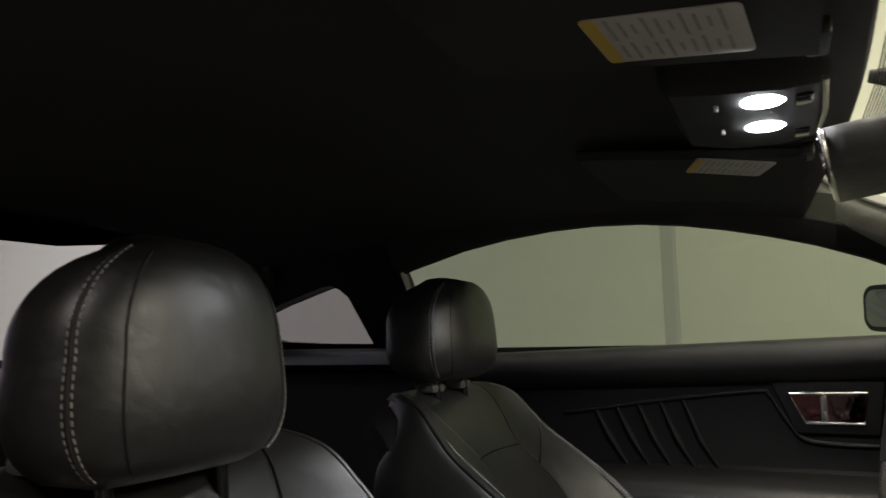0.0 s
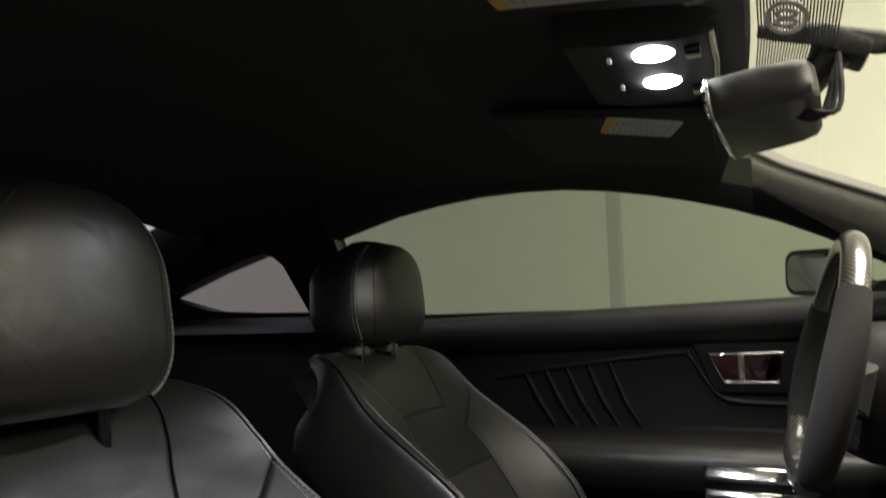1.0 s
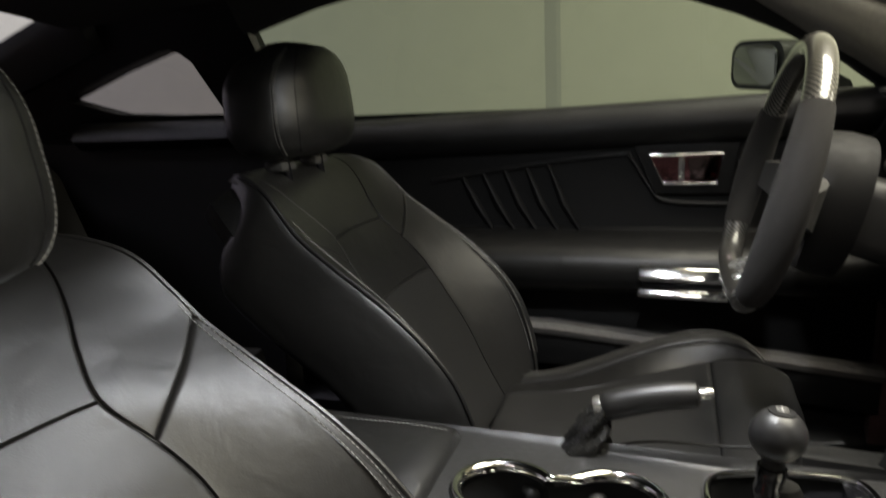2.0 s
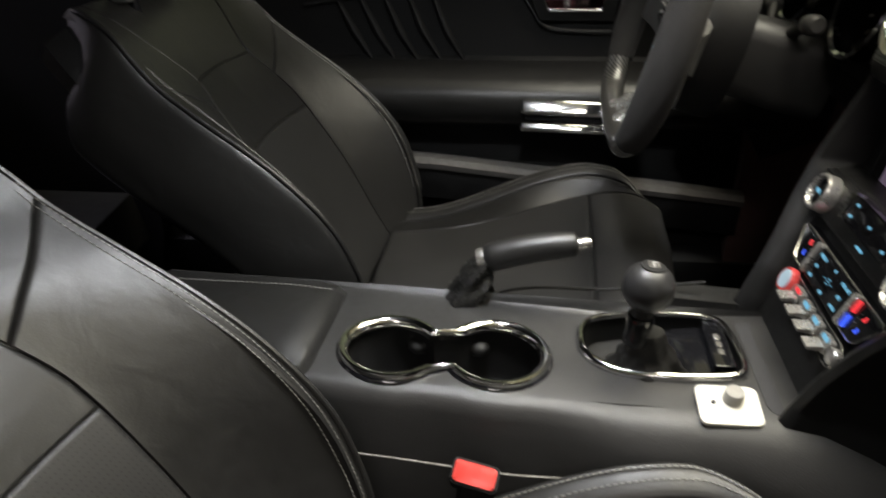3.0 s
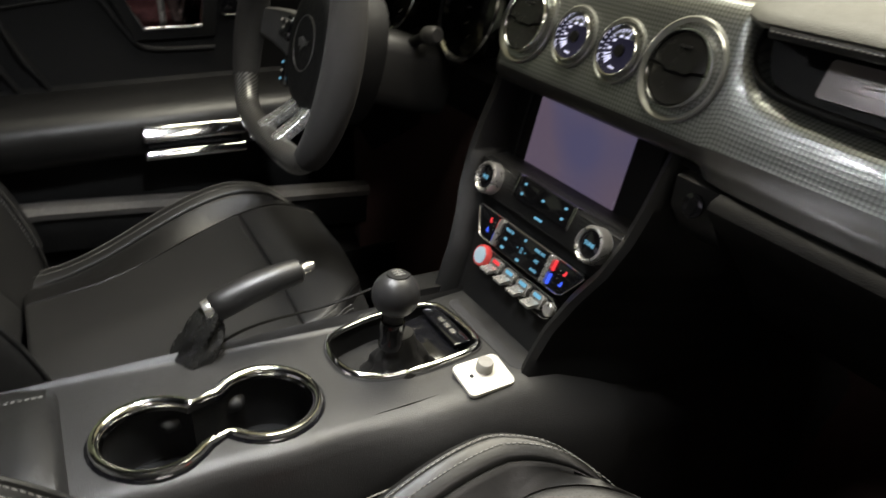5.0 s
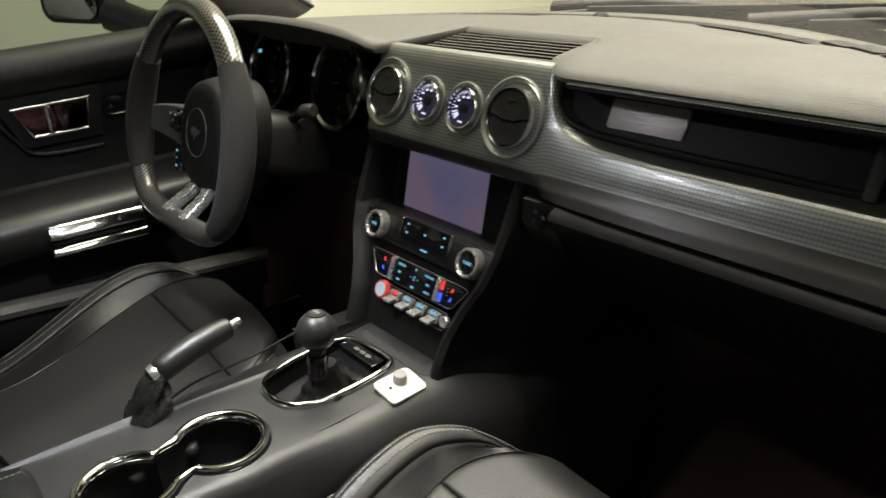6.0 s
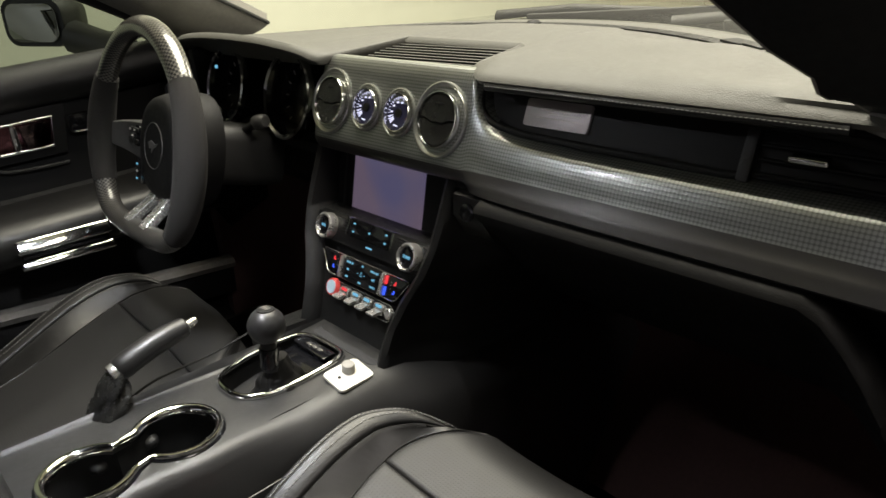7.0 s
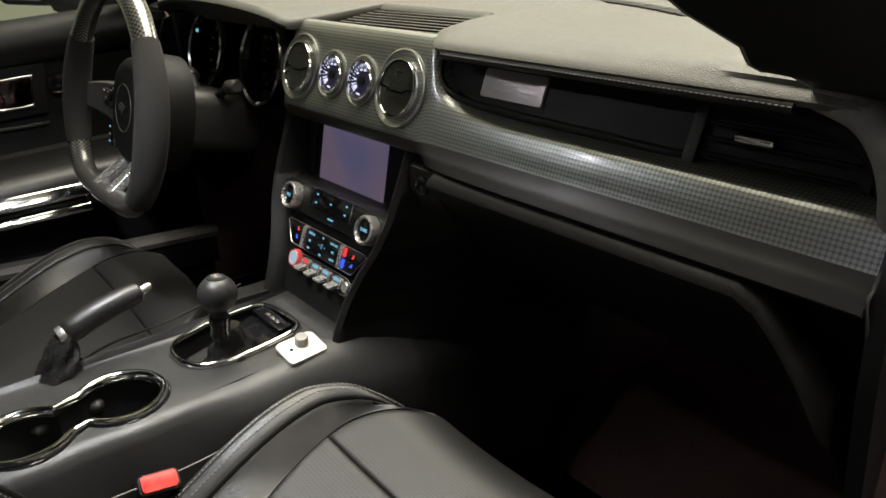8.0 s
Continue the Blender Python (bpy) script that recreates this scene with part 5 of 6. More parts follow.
def ring_outline(grow=0.0, n=56):
    """The gear lever's rim: round behind, squared in front."""
    base = [(0.366, 0.010), (0.371, 0.036), (0.390, 0.053), (0.430, 0.062), (0.480, 0.060), (0.502, 0.052), (0.511, 0.036), (0.515, 0.004), (0.515, -0.024), (0.508, -0.041), (0.480, -0.047), (0.430, -0.046), (0.390, -0.036), (0.371, -0.018)]
    cx, cy = 0.44, 0.007
    q = curve_through([(cx + (x - cx) * (1 + grow / 0.07), cy + (y - cy) * (1 + grow / 0.05), 0) for x, y in base], n, True)
    return [(p.x, p.y) for p in q]


def console_body():
    """The console's shell, open over the wells; the top is woven round the openings."""
    bm = bmesh.new()
    y_l, y_r = 0.086, -0.092
    x0, x1 = -0.10, 0.62
    holes = [cup_outline(0.004), ring_outline(0.004)]

    def lift(x, y):
        z = con_z(x)
        z -= 0.012 * max(0.0, (y - 0.062) / 0.024) ** 2
        return z

    # top face with two openings, filled by triangles
    loops = []
    rim = [(x0 + (x1 - x0) * i / 40, y_r + 0.005 * math.sin(math.pi * i / 40)) for i in range(41)] + [(x1, y_r + (y_l - y_r) * i / 10) for i in range(1, 11)] + [(x1 - (x1 - x0) * i / 40, y_l - 0.005 * math.sin(math.pi * i / 40)) for i in range(1, 41)] + [(x0, y_l - (y_l - y_r) * i / 10) for i in range(1, 10)]
    edges = []
    for lp in [rim] + holes:
        vs = [bm.verts.new((x, y, lift(x, y))) for x, y in lp]
        for a, b in zip(vs, vs[1:] + vs[:1]):
            edges.append(bm.edges.new((a, b)))
        loops.append(vs)
    bmesh.ops.triangle_fill(bm, edges=edges, use_beauty=True, use_dissolve=False, normal=(0, 0, 1))
    for f in bm.faces:
        f.normal_update()
        if f.normal.z < 0:
            f.normal_flip()
    # flanks
    right = loops[0][:41]
    prev = right
    soft_side = ((-0.010, -0.0015), (-0.020, -0.006), (-0.029, -0.014), (-0.037, -0.026), (-0.042, -0.042), (-0.045, -0.065), (-0.048, -0.14), (-0.050, -0.36))
    steep_side = ((-0.008, -0.002), (-0.014, -0.008), (-0.018, -0.018), (-0.022, -0.032), (-0.027, -0.050), (-0.033, -0.075), (-0.046, -0.14), (-0.050, -0.36))
    for (sy, sz), (ty, tz) in zip(soft_side, steep_side):
        cur = []
        for i, v in enumerate(right):
            x = v.co.x
            k = smooth01((x - 0.30) / 0.15)
            dy, dz = ty + (sy - ty) * k, tz + (sz - tz) * k
            bulge = 0.0045 * (math.exp(-((x - 0.285) / 0.035) ** 2) + 0.7 * math.exp(-((x - 0.18) / 0.035) ** 2)) * (1 if dz > -0.2 else 0)
            flare = 0.035 * smooth01((x - 0.44) / 0.18) * min(1.0, -dz / 0.06)
            cur.append(bm.verts.new((x, v.co.y + dy - bulge - flare, v.co.z + dz)))
        for i in range(40):
            bm.faces.new((prev[i], cur[i], cur[i + 1], prev[i + 1]))
        prev = cur
    left = loops[0][50:91]
    prev = left
    for dy, dz in ((0.010, -0.012), (0.016, -0.04), (0.018, -0.34)):
        cur = [bm.verts.new((v.co.x, v.co.y + dy, v.co.z + dz)) for v in left]
        for i in range(len(left) - 1):
            bm.faces.new((prev[i], cur[i], cur[i + 1], prev[i + 1]))
        prev = cur
    return bm


piece("shell", console_body(), CONSOLE, con, "black soft-grained console shell")


def well(outline_fn, z_fn, depth, name, material, label, taper=0.9):
    lp = outline_fn(0.0)
    cx, cy = sum(p[0] for p in lp) / len(lp), sum(p[1] for p in lp) / len(lp)
    rings = []
    for k, d in ((1.0, 0.0), (0.985, depth * 0.3), (taper + 0.03, depth * 0.9), (taper - 0.03, depth)):
        rings.append([Vector((cx + (x - cx) * k, cy + (y - cy) * k, z_fn(x) - d)) for x, y in lp])
    bm = loft(rings, True, False)
    bm.verts.ensure_lookup_table()
    n = len(lp)
    bm.faces.new(bm.verts[-n:])
    return piece(name, bm, material, con, label)


well(cup_outline, con_z, 0.062, "cup_holder", PLASTIC_DARK, "black joined cup wells", 0.97)
for (cx, cy, cr), ang in ((CUP_F, 118), (CUP_R, 66)):
    at = Vector((cx + cr * 0.84 * math.cos(radians(ang)), cy + cr * 0.93 * math.sin(radians(ang)), con_z(cx) - 0.024))
    lug = Matrix.Translation(at) @ pose(0, 0, 0, 0, 0, ang - 90)
    rows = [[lug @ Vector((x, 0.006 - 0.012 * math.cos(radians(g)) * (1 - (x / 0.0135) ** 2), 0.009 * math.sin(radians(g)) * (1 - 0.5 * (x / 0.0135) ** 2))) for g in range(-90, 91, 20)] for x in (-0.0132, -0.011, -0.007, 0.0, 0.007, 0.011, 0.0132)]
    piece("cup_spring", loft(rows, False, False), PLASTIC, con, "black spring tab in the cup well")
rim_rows = [[Vector((x, y, con_z(x) + h)) for x, y in cup_outline(g)] for g, h in ((0.0062, -0.002), (0.0062, 0.0045), (0.0050, 0.0066), (0.0022, 0.0072), (-0.0012, 0.0060), (-0.0036, 0.0026), (-0.0046, -0.003), (0.0062, -0.002))]
piece("cup_rim", loft(rim_rows, True, False), CHROME, con, "chrome rim round both cup holders")
skirt = [[Vector((x, y, con_z(x) + h)) for x, y in cup_outline(g)] for g, h in ((0.0058, 0.003), (0.0092, 0.0005), (0.0120, -0.012), (0.0125, -0.05))]
piece("cup_skirt", loft(skirt, True, False), GLOSS_BLACK, con, "gloss black skirt under the chrome rim")
well(ring_outline, con_z, 0.030, "lever_well", PLASTIC_DARK, "black gear lever well", 0.93)
piece("lever_rim", tube([Vector((x, y, con_z(x) + 0.003)) for x, y in ring_outline(0.001)], 0.0048, 10, True, flat=0.8), CHROME, con, "chrome rim round the gear lever")
# plaque in the front of the rim, tray and side seams
pq = piece("plaque", box(0.499, 0.010, con_z(0.497) + 0.001, 0.020, 0.078, 0.005, 0.002), GLOSS_BLACK, con, "gloss black plaque in the rim")
for k in range(3):
    piece("plaque_bar", box(0.499, -0.006 + 0.013 * k, con_z(0.497) + 0.004, 0.006, 0.009, 0.0012, 0.0004, 1), SATIN, pq)
piece("front_plate", slab(rounded(0.044, 0.084, 0.010), 0.006, axes((0.474, 0.007, con_z(0.474) - 0.006), (1, 0, -0.05), (-0.12, 0, 1)), 0.002), GLOSS_BLACK, con, "gloss black plate in front of the boot")
piece("tray_mat", slab(rounded(0.066, 0.150, 0.012), 0.006, axes((0.556, -0.020, con_z(0.55) - 0.001), (1, 0, -0.02), (0.02, 0, 1)), 0.002), RUBBER, con, "black rubber tray mat")
piece("side_seam", tube(curve_through([(-0.05, -0.1395, 0.604), (0.18, -0.1470, 0.600), (0.30, -0.1465, 0.590), (0.40, -0.1395, 0.585), (0.50, -0.152, 0.583)], 30), 0.0007, 6), GREY_KNOB, con, "thin grey seam line along the console")


def wing():
    """The console's flank that runs on beside the stack into the passenger's footwell."""
    rings = []
    for i in range(15):
        a = i / 14
        x = 0.61 + 0.41 * a
        top = con_z(0.61) - 0.02 * a - 0.06 * a * a
        ring = [Vector((x, -0.04, top)), Vector((x, -0.092, top))]
        for dy, dz in ((-0.010, -0.0015), (-0.020, -0.006), (-0.029, -0.014), (-0.037, -0.026), (-0.042, -0.042), (-0.045, -0.065), (-0.048, -0.14), (-0.050, -0.34)):
            ring.append(Vector((x, -0.092 + dy - 0.034 * min(1.0, -dz / 0.06), top + dz)))
        rings.append(ring + [Vector((x, -0.04, top - 0.34))])
    return loft(rings, True, True)


piece("wing", wing(), CONSOLE, con, "black console flank into the footwell")
piece("wing_driver", along_y([(0.46, 0.64), (0.46, 0.28), (1.02, 0.28), (1.02, 0.52), (0.62, 0.63)], 0.085, 0.12, 2), PLASTIC, con)
piece("armrest_lid", loft([[Vector((x, y, z)) for y, z in ((-0.098 + i, 0.612), (-0.103 + i, 0.640), (-0.096 + i, 0.655 + t), (-0.07 + i, 0.661 + t), (0.03 - i, 0.661 + t), (0.056 - i, 0.655 + t), (0.063 - i, 0.640), (0.058 - i, 0.612))] for x, i, t in ((-0.24, 0.01, -0.004), (-0.22, 0.002, 0.002), (-0.05, 0.0, 0.004), (0.08, 0.0, 0.0), (0.104, 0.002, -0.004), (0.112, 0.008, -0.014))], True, True), LEATHER, con, "black leather armrest lid")
piece("lid_stitching", stitches([(-0.16 + 0.024 * k, 0.028, 0.6655 - 0.0035 * max(0.0, (k - 9) / 2)) for k in range(12)]), THREAD, con)


def seat_buckle():
    b = thing("seat_belt_buckle", 0.272, -0.158, 0.55, "black seat belt buckle with a red release button beside the console", "buckle")
    m = axes((0.274, -0.160, 0.599), (1, -0.12, -0.16), (0.05, -0.62, 0.78))
    piece("button", slab(rounded(0.036, 0.018, 0.003), 0.010, m @ pose(0, 0, 0.004), 0.002), RED, b, "red release button")
    piece("casing", slab(rounded(0.041, 0.023, 0.004), 0.028, m, 0.003), PLASTIC_DARK, b, "black casing")
    piece("stalk", tube([(0.272, -0.157, 0.59), (0.262, -0.152, 0.52), (0.25, -0.15, 0.42)], 0.012, 8), PLASTIC_DARK, b)


seat_buckle()


def control_plate():
    p = thing("control_plate", 0.489, -0.096, 0.648, "small ivory switch plate with a grey rotary knob on the console", "switch plate")
    m = axes((0.490, -0.087, con_z(0.489) + 0.0042), (1, 0.02, -0.01), (0.0, -0.20, 1))
    base = piece("plate", slab(rounded(0.053, 0.043, 0.006), 0.004, m, 0.0012), PLATE, p, "ivory plate")
    piece("rotary_knob", spun([(0.0088, 0.0), (0.0085, 0.010), (0.0076, 0.0112), (0.0, 0.0112)], m @ pose(0.004, 0.006, 0.0), 28), GREY_KNOB, p, "grey rotary knob")
    piece("screw", spun([(0.0024, 0.0), (0.0020, 0.0012), (0.0, 0.0013)], m @ pose(-0.013, 0.002, 0.0), 14), PLASTIC_DARK, base)
    for k in range(4):
        piece("print_bar", slab(rounded(0.0010, 0.010 - 0.001 * k, 0.0003, 1), 0.0003, m @ pose(0.008 - 0.004 * k + 0.006, -0.013, 0.0003)), INK, base, smooth=False)
    piece("print_bar", slab(rounded(0.0012, 0.020, 0.0003, 1), 0.0003, m @ pose(-0.019, -0.002, 0.0003)), INK, base, smooth=False)


control_plate()


def gear_lever():
    g = thing("gear_lever", 0.425, -0.03, 0.62, "black ball gear lever with a leather boot", "gear lever")
    m = Matrix.Translation((0.419, -0.030, 0.7165)) @ pose(0, 0, 0, 0, 6, 0)
    prof = [(0.0238 * math.sin(radians(a)), 0.0236 * math.cos(radians(a))) for a in range(14, 160, 8)] + [(0.0100, -0.025), (0.0098, -0.034), (0.0, -0.034)]
    ball = piece("knob", spun([(0.0, 0.0226), (0.005, 0.0230)] + prof, m), surface("matt black ball", (0.020, 0.0195, 0.0195), 0.40, grain=0.1), g, "matt black ball knob")
    piece("cap", spun([(0.0115, 0.0195), (0.0110, 0.0222), (0.0, 0.0236)], m, 28), PLASTIC_DARK, ball, "round shift pattern cap")
    for k, x in enumerate((-0.0055, 0.0, 0.0055)):
        piece("pattern_line", box(0, 0, 0, 0.010, 0.0007, 0.0008, 0, 1, m @ pose(0.0, x * 0.8, 0.0236)), INK, ball, smooth=False)
    piece("pattern_line", box(0, 0, 0, 0.0007, 0.012, 0.0008, 0, 1, m @ pose(0, 0, 0.0236)), INK, ball, smooth=False)
    piece("collar", spun([(0.0125, -0.030), (0.0130, -0.038), (0.0115, -0.046), (0.0130, -0.052), (0.0120, -0.060), (0.0, -0.060)], m, 28), GLOSS_BLACK, g, "gloss black collar")
    rings = []
    seg = 48
    for i in range(15):
        a = i / 14
        r = 0.0125 + 0.021 * a ** 1.4
        z = 0.668 - 0.052 * a
        ring = []
        for k in range(seg):
            t = 2 * math.pi * k / seg
            fold = 0.0030 * a * math.sin(5 * t + 3 * a) + 0.0022 * math.sin(9 * t - 4 * a + 1) * a + 0.002 * math.sin(a * 15 + 2 * t) * (0.3 + a)
            ring.append(Vector((0.424 + 0.004 * a + (r * 1.2 + fold) * math.cos(t), -0.028 + 0.008 * a + (r + fold) * math.sin(t), z)))
        rings.append(ring)
    piece("boot", loft(rings, True, True), LEATHER, g, "creased black leather boot")


gear_lever()


def handbrake():
    h = thing("handbrake", 0.24, 0.078, 0.60, "black leather handbrake lever with a creased boot and chrome button", "handbrake")
    a, b = Vector((0.262, 0.076, 0.681)), Vector((0.360, 0.080, 0.702))
    d = (b - a).normalized()
    line = [a + (b - a) * t + Vector((0, 0, 0.004 * math.sin(math.pi * t))) for t in (0, 0.04, 0.12, 0.3, 0.5, 0.7, 0.88, 0.97, 1.0)]
    grip = piece("grip", tube(line, [0.0115, 0.0150, 0.0158, 0.0158, 0.0155, 0.0150, 0.0140, 0.0128, 0.009], 20), LEATHER, h, "black leather grip")
    piece("release_button", tube([b, b + d * 0.010, b + d * 0.014], [0.0062, 0.0060, 0.0045], 16), SATIN, grip, "chrome release button")
    piece("grip_ring", tube([a - d * 0.008, a - d * 0.002, a + d * 0.002], [0.0120, 0.0132, 0.0125], 20), SATIN, grip, "chrome ring behind the grip")
    rings = []
    for i in range(16):
        t = i / 15
        c = Vector((0.258, 0.076, 0.684)).lerp(Vector((0.222, 0.078, 0.612)), t)
        r = 0.0165 + 0.036 * t ** 0.9
        ring = []
        for k in range(40):
            q = 2 * math.pi * k / 40
            fold = 0.0042 * math.sin(t * 17 + 1.8 * math.sin(q)) * (0.4 + 0.6 * t) + 0.0024 * math.sin(5 * q + 9 * t)
            ring.append(c + Vector((math.cos(q) * (r * 1.15 + fold) * 0.75, math.sin(q) * (r * 0.75 + fold), math.cos(q) * (r + fold) * 0.45 - 0.012 * t)))
        rings.append(ring)
    piece("boot", loft(rings, True, True), surface("glossy boot leather", (0.012, 0.0118, 0.011), 0.27, grain=0.1, grain_size=750, stains=0.2, rough_spread=0.06), h, "creased glossy black leather boot")
    bm = tube(curve_through([(0.225, 0.094, 0.606), (0.30, 0.098, 0.634), (0.40, 0.100, 0.638), (0.50, 0.101, 0.652)], 24), 0.0018, 6)
    piece("slot_edge", bm, PLASTIC_DARK, h)


handbrake()


# ---- steering wheel ----
def steering_wheel():
    w = thing("steering_wheel", 0.46, 0.365, 0.70, "flat-bottomed steering wheel in grey suede and carbon weave", "steering wheel")
    tilt = radians(14.7)
    za = Vector((-math.cos(tilt), 0, math.sin(tilt)))
    m = axes((0.448, 0.354, 0.880), (0, -1, 0), za)
    R = 0.180

    def rim(a):
        """Rim centre at a degrees from the right, turning up; flat below."""
        x, y = R * math.cos(radians(a)), R * math.sin(radians(a))
        floor_y, ease = -0.127, 0.014
        over = y - floor_y
        y = floor_y + 0.12 * over + 0.88 * ease * math.log1p(math.exp(over / ease))
        return Vector((x, y, 0.0))

    def arc(a0, a1, r, n, name, material, label, swell=0.0):
        pts, rad = [], []
        for i in range(n + 1):
            a = a0 + (a1 - a0) * i / n
            pts.append(m @ rim(a))
            k = math.sin(math.pi * i / n)
            rad.append(r + swell * k)
        return piece(name, tube(pts, rad, 20, uv=1.0, flat=1.12), material, w, label)

    arc(37, 148, 0.0158, 44, "rim_top", CARBON, "gloss carbon weave rim section")
    arc(-40, 37, 0.0168, 40, "rim_side", SUEDE, "grey suede rim grip", 0.0035)
    arc(148, 207, 0.0168, 36, "rim_side", SUEDE, "grey suede rim grip", 0.0035)
    arc(207, 320, 0.0158, 44, "rim_bottom", CARBON, "gloss carbon weave rim section")
    SPOKE = surface("satin spoke", (0.58, 0.58, 0.56), 0.26, metal=0.8, stains=0.1)
    # hub with a ringed plain badge, set back behind the rim's plane
    mh = m @ pose(0, 0, -0.024)
    hub = [(0.076 * math.copysign(abs(math.cos(t)) ** 0.85, math.cos(t)), 0.082 * math.copysign(abs(math.sin(t)) ** 0.9, math.sin(t)) - 0.002) for t in (2 * math.pi * k / 56 for k in range(56))]
    rings = [[mh @ Vector((x * k, y * k, h)) for x, y in hub] for k, h in ((1.10, -0.075), (1.12, -0.050), (1.08, -0.030), (1.02, -0.016), (0.97, -0.006), (0.90, 0.000), (0.75, 0.003), (0.4, 0.005), (0.06, 0.0055))]
    hb = piece("airbag_cover", loft(rings, True, True), PLASTIC_DARK, w, "black airbag cover")
    piece("badge_ring", tube([mh @ Vector((0.036 * math.cos(t), 0.036 * math.sin(t) + 0.002, 0.0052)) for t in (2 * math.pi * k / 48 for k in range(48))], 0.0008, 8, True), VENT_GREY, hb, "thin silver badge ring")
    badge = [(-0.018, 0.004), (-0.006, 0.008), (0.010, 0.003), (0.019, 0.006), (0.012, -0.001), (0.004, -0.003), (-0.004, -0.012), (-0.006, -0.002), (-0.013, -0.006)]
    piece("badge", slab(badge, 0.002, mh @ pose(0, 0.002, 0.0068), 0.0005), VENT_GREY, hb, "plain dark silver badge shape")
    for s in (1, -1):
        rings = []
        for x, low, high, h in ((0.050, -0.034, 0.032, -0.034), (0.080, -0.034, 0.032, -0.033), (0.115, -0.028, 0.030, -0.030), (0.145, -0.022, 0.026, -0.022), (0.168, -0.016, 0.020, -0.008)):
            rings.append([m @ Vector((s * x, (low + high) / 2 + py * (high - low), h + pz)) for py, pz in ((-0.5, -0.014), (-0.5, -0.002), (-0.44, 0.002), (0.44, 0.002), (0.5, -0.002), (0.5, -0.014))])
        sp = piece("spoke", loft(rings, True, True), VENT_GREY, w, "dark grey spoke with buttons")
        block = piece("button_block", slab(rounded(0.042, 0.034, 0.005), 0.006, m @ pose(s * 0.104, 0.006, -0.0290), 0.0015), GLOSS_BLACK, sp, "gloss black button block")
        for bx, by in ((0.094, 0.015), (0.114, 0.015), (0.104, 0.005), (0.094, -0.004), (0.114, -0.004)):
            b = piece("button", slab(rounded(0.0165, 0.0075, 0.002), 0.003, m @ pose(s * bx, by, -0.0252), 0.0008), PLASTIC, sp)
        for bx, by in ((0.114, 0.015), (0.094, 0.015), (0.104, 0.005)):
            piece("button_mark", slab(rounded(0.006, 0.003, 0.0008, 1), 0.0006, m @ pose(s * bx, by, -0.0236)), PAPER, sp, smooth=False)
        pad = piece("button_pad", slab(rounded(0.030, 0.042, 0.004), 0.010, m @ pose(s * 0.088, -0.052, -0.032), 0.002), GLOSS_BLACK, w, "gloss black button pad")
        for by in (-0.040, -0.052, -0.064):
            piece("button_mark", slab(rounded(0.0065, 0.0030, 0.0008, 1), 0.0006, m @ pose(s * 0.088, by, -0.0266)), CYAN if by != -0.052 else PAPER, pad, smooth=False)
        rings = []
        for t, half, thick in ((0, 0.0105, 0.006), (0.06, 0.0120, 0.0075), (0.5, 0.0115, 0.0075), (0.9, 0.0125, 0.0075), (1.0, 0.0115, 0.006)):
            c = Vector((s * (0.020 + 0.012 * t), -0.066 - 0.058 * t, -0.044 + 0.050 * t - 0.006 * math.sin(math.pi * t)))
            rings.append([m @ (c + Vector((x, y * 0.6, y * 0.8))) for x, y in rounded(2 * half, 2 * thick, 0.003, 3)])
        piece("lower_spoke", loft(rings, True, True), SPOKE, w, "satin silver lower spoke")
    # column shroud, stalk and ignition side
    c0, c1 = m @ Vector((0, -0.006, -0.085)), Vector((0.66, 0.355, 0.815))
    rings = []
    for t, k in ((0, 0.75), (0.15, 1.0), (0.6, 1.05), (1.0, 1.0)):
        c = c0.lerp(c1, t)
        rings.append([c + m.to_3x3() @ Vector((x * k, y * k, 0)) for x, y in rounded(0.106, 0.095, 0.022, 4)])
    sh = tagged(piece("column_shroud", loft(rings, True, True), surface("grey column plastic", (0.016, 0.016, 0.015), 0.5, grain=0.3, grain_size=1000), w), "dark grey steering column shroud")
    for y, knob_y in ((0.318, 0.282), (0.392, 0.428)):
        p, q = Vector((0.600, y, 0.872)), Vector((0.612, knob_y, 0.892))
        st = piece("stalk", tube([p, p.lerp(q, 0.5), q], [0.007, 0.0065, 0.007], 12), PLASTIC, w, "black column stalk")
        d = Vector((0.10, 1 if knob_y > y else -1, 0.15)).normalized()
        piece("stalk_end", tube([q - d * 0.004, q, q + d * 0.020, q + d * 0.024], [0.008, 0.0115, 0.0115, 0.008], 16), VENT_GREY, st, "grey stalk knob")


steering_wheel()


# ---- seats ----
def table(rows, v):
    """Interpolate rows of (v, numbers...) smoothly."""
    v = min(max(v, rows[0][0]), rows[-1][0])
    for i in range(len(rows) - 1):
        if v <= rows[i + 1][0]:
            r0, r1 = rows[i], rows[i + 1]
            f = (v - r0[0]) / (r1[0] - r0[0])
            rm, rp = rows[max(i - 1, 0)], rows[min(i + 2, len(rows) - 1)]
            out = []
            for k in range(1, len(r0)):
                d0 = (r1[k] - rm[k]) / max(r1[0] - rm[0], 1e-9) * (r1[0] - r0[0])
                d1 = (rp[k] - r0[k]) / max(rp[0] - r0[0], 1e-9) * (r1[0] - r0[0])
                out.append((2 * f ** 3 - 3 * f * f + 1) * r0[k] + (f ** 3 - 2 * f * f + f) * d0 + (3 * f * f - 2 * f ** 3) * r1[k] + (f ** 3 - f * f) * d1)
            return out
    return list(rows[-1][1:])


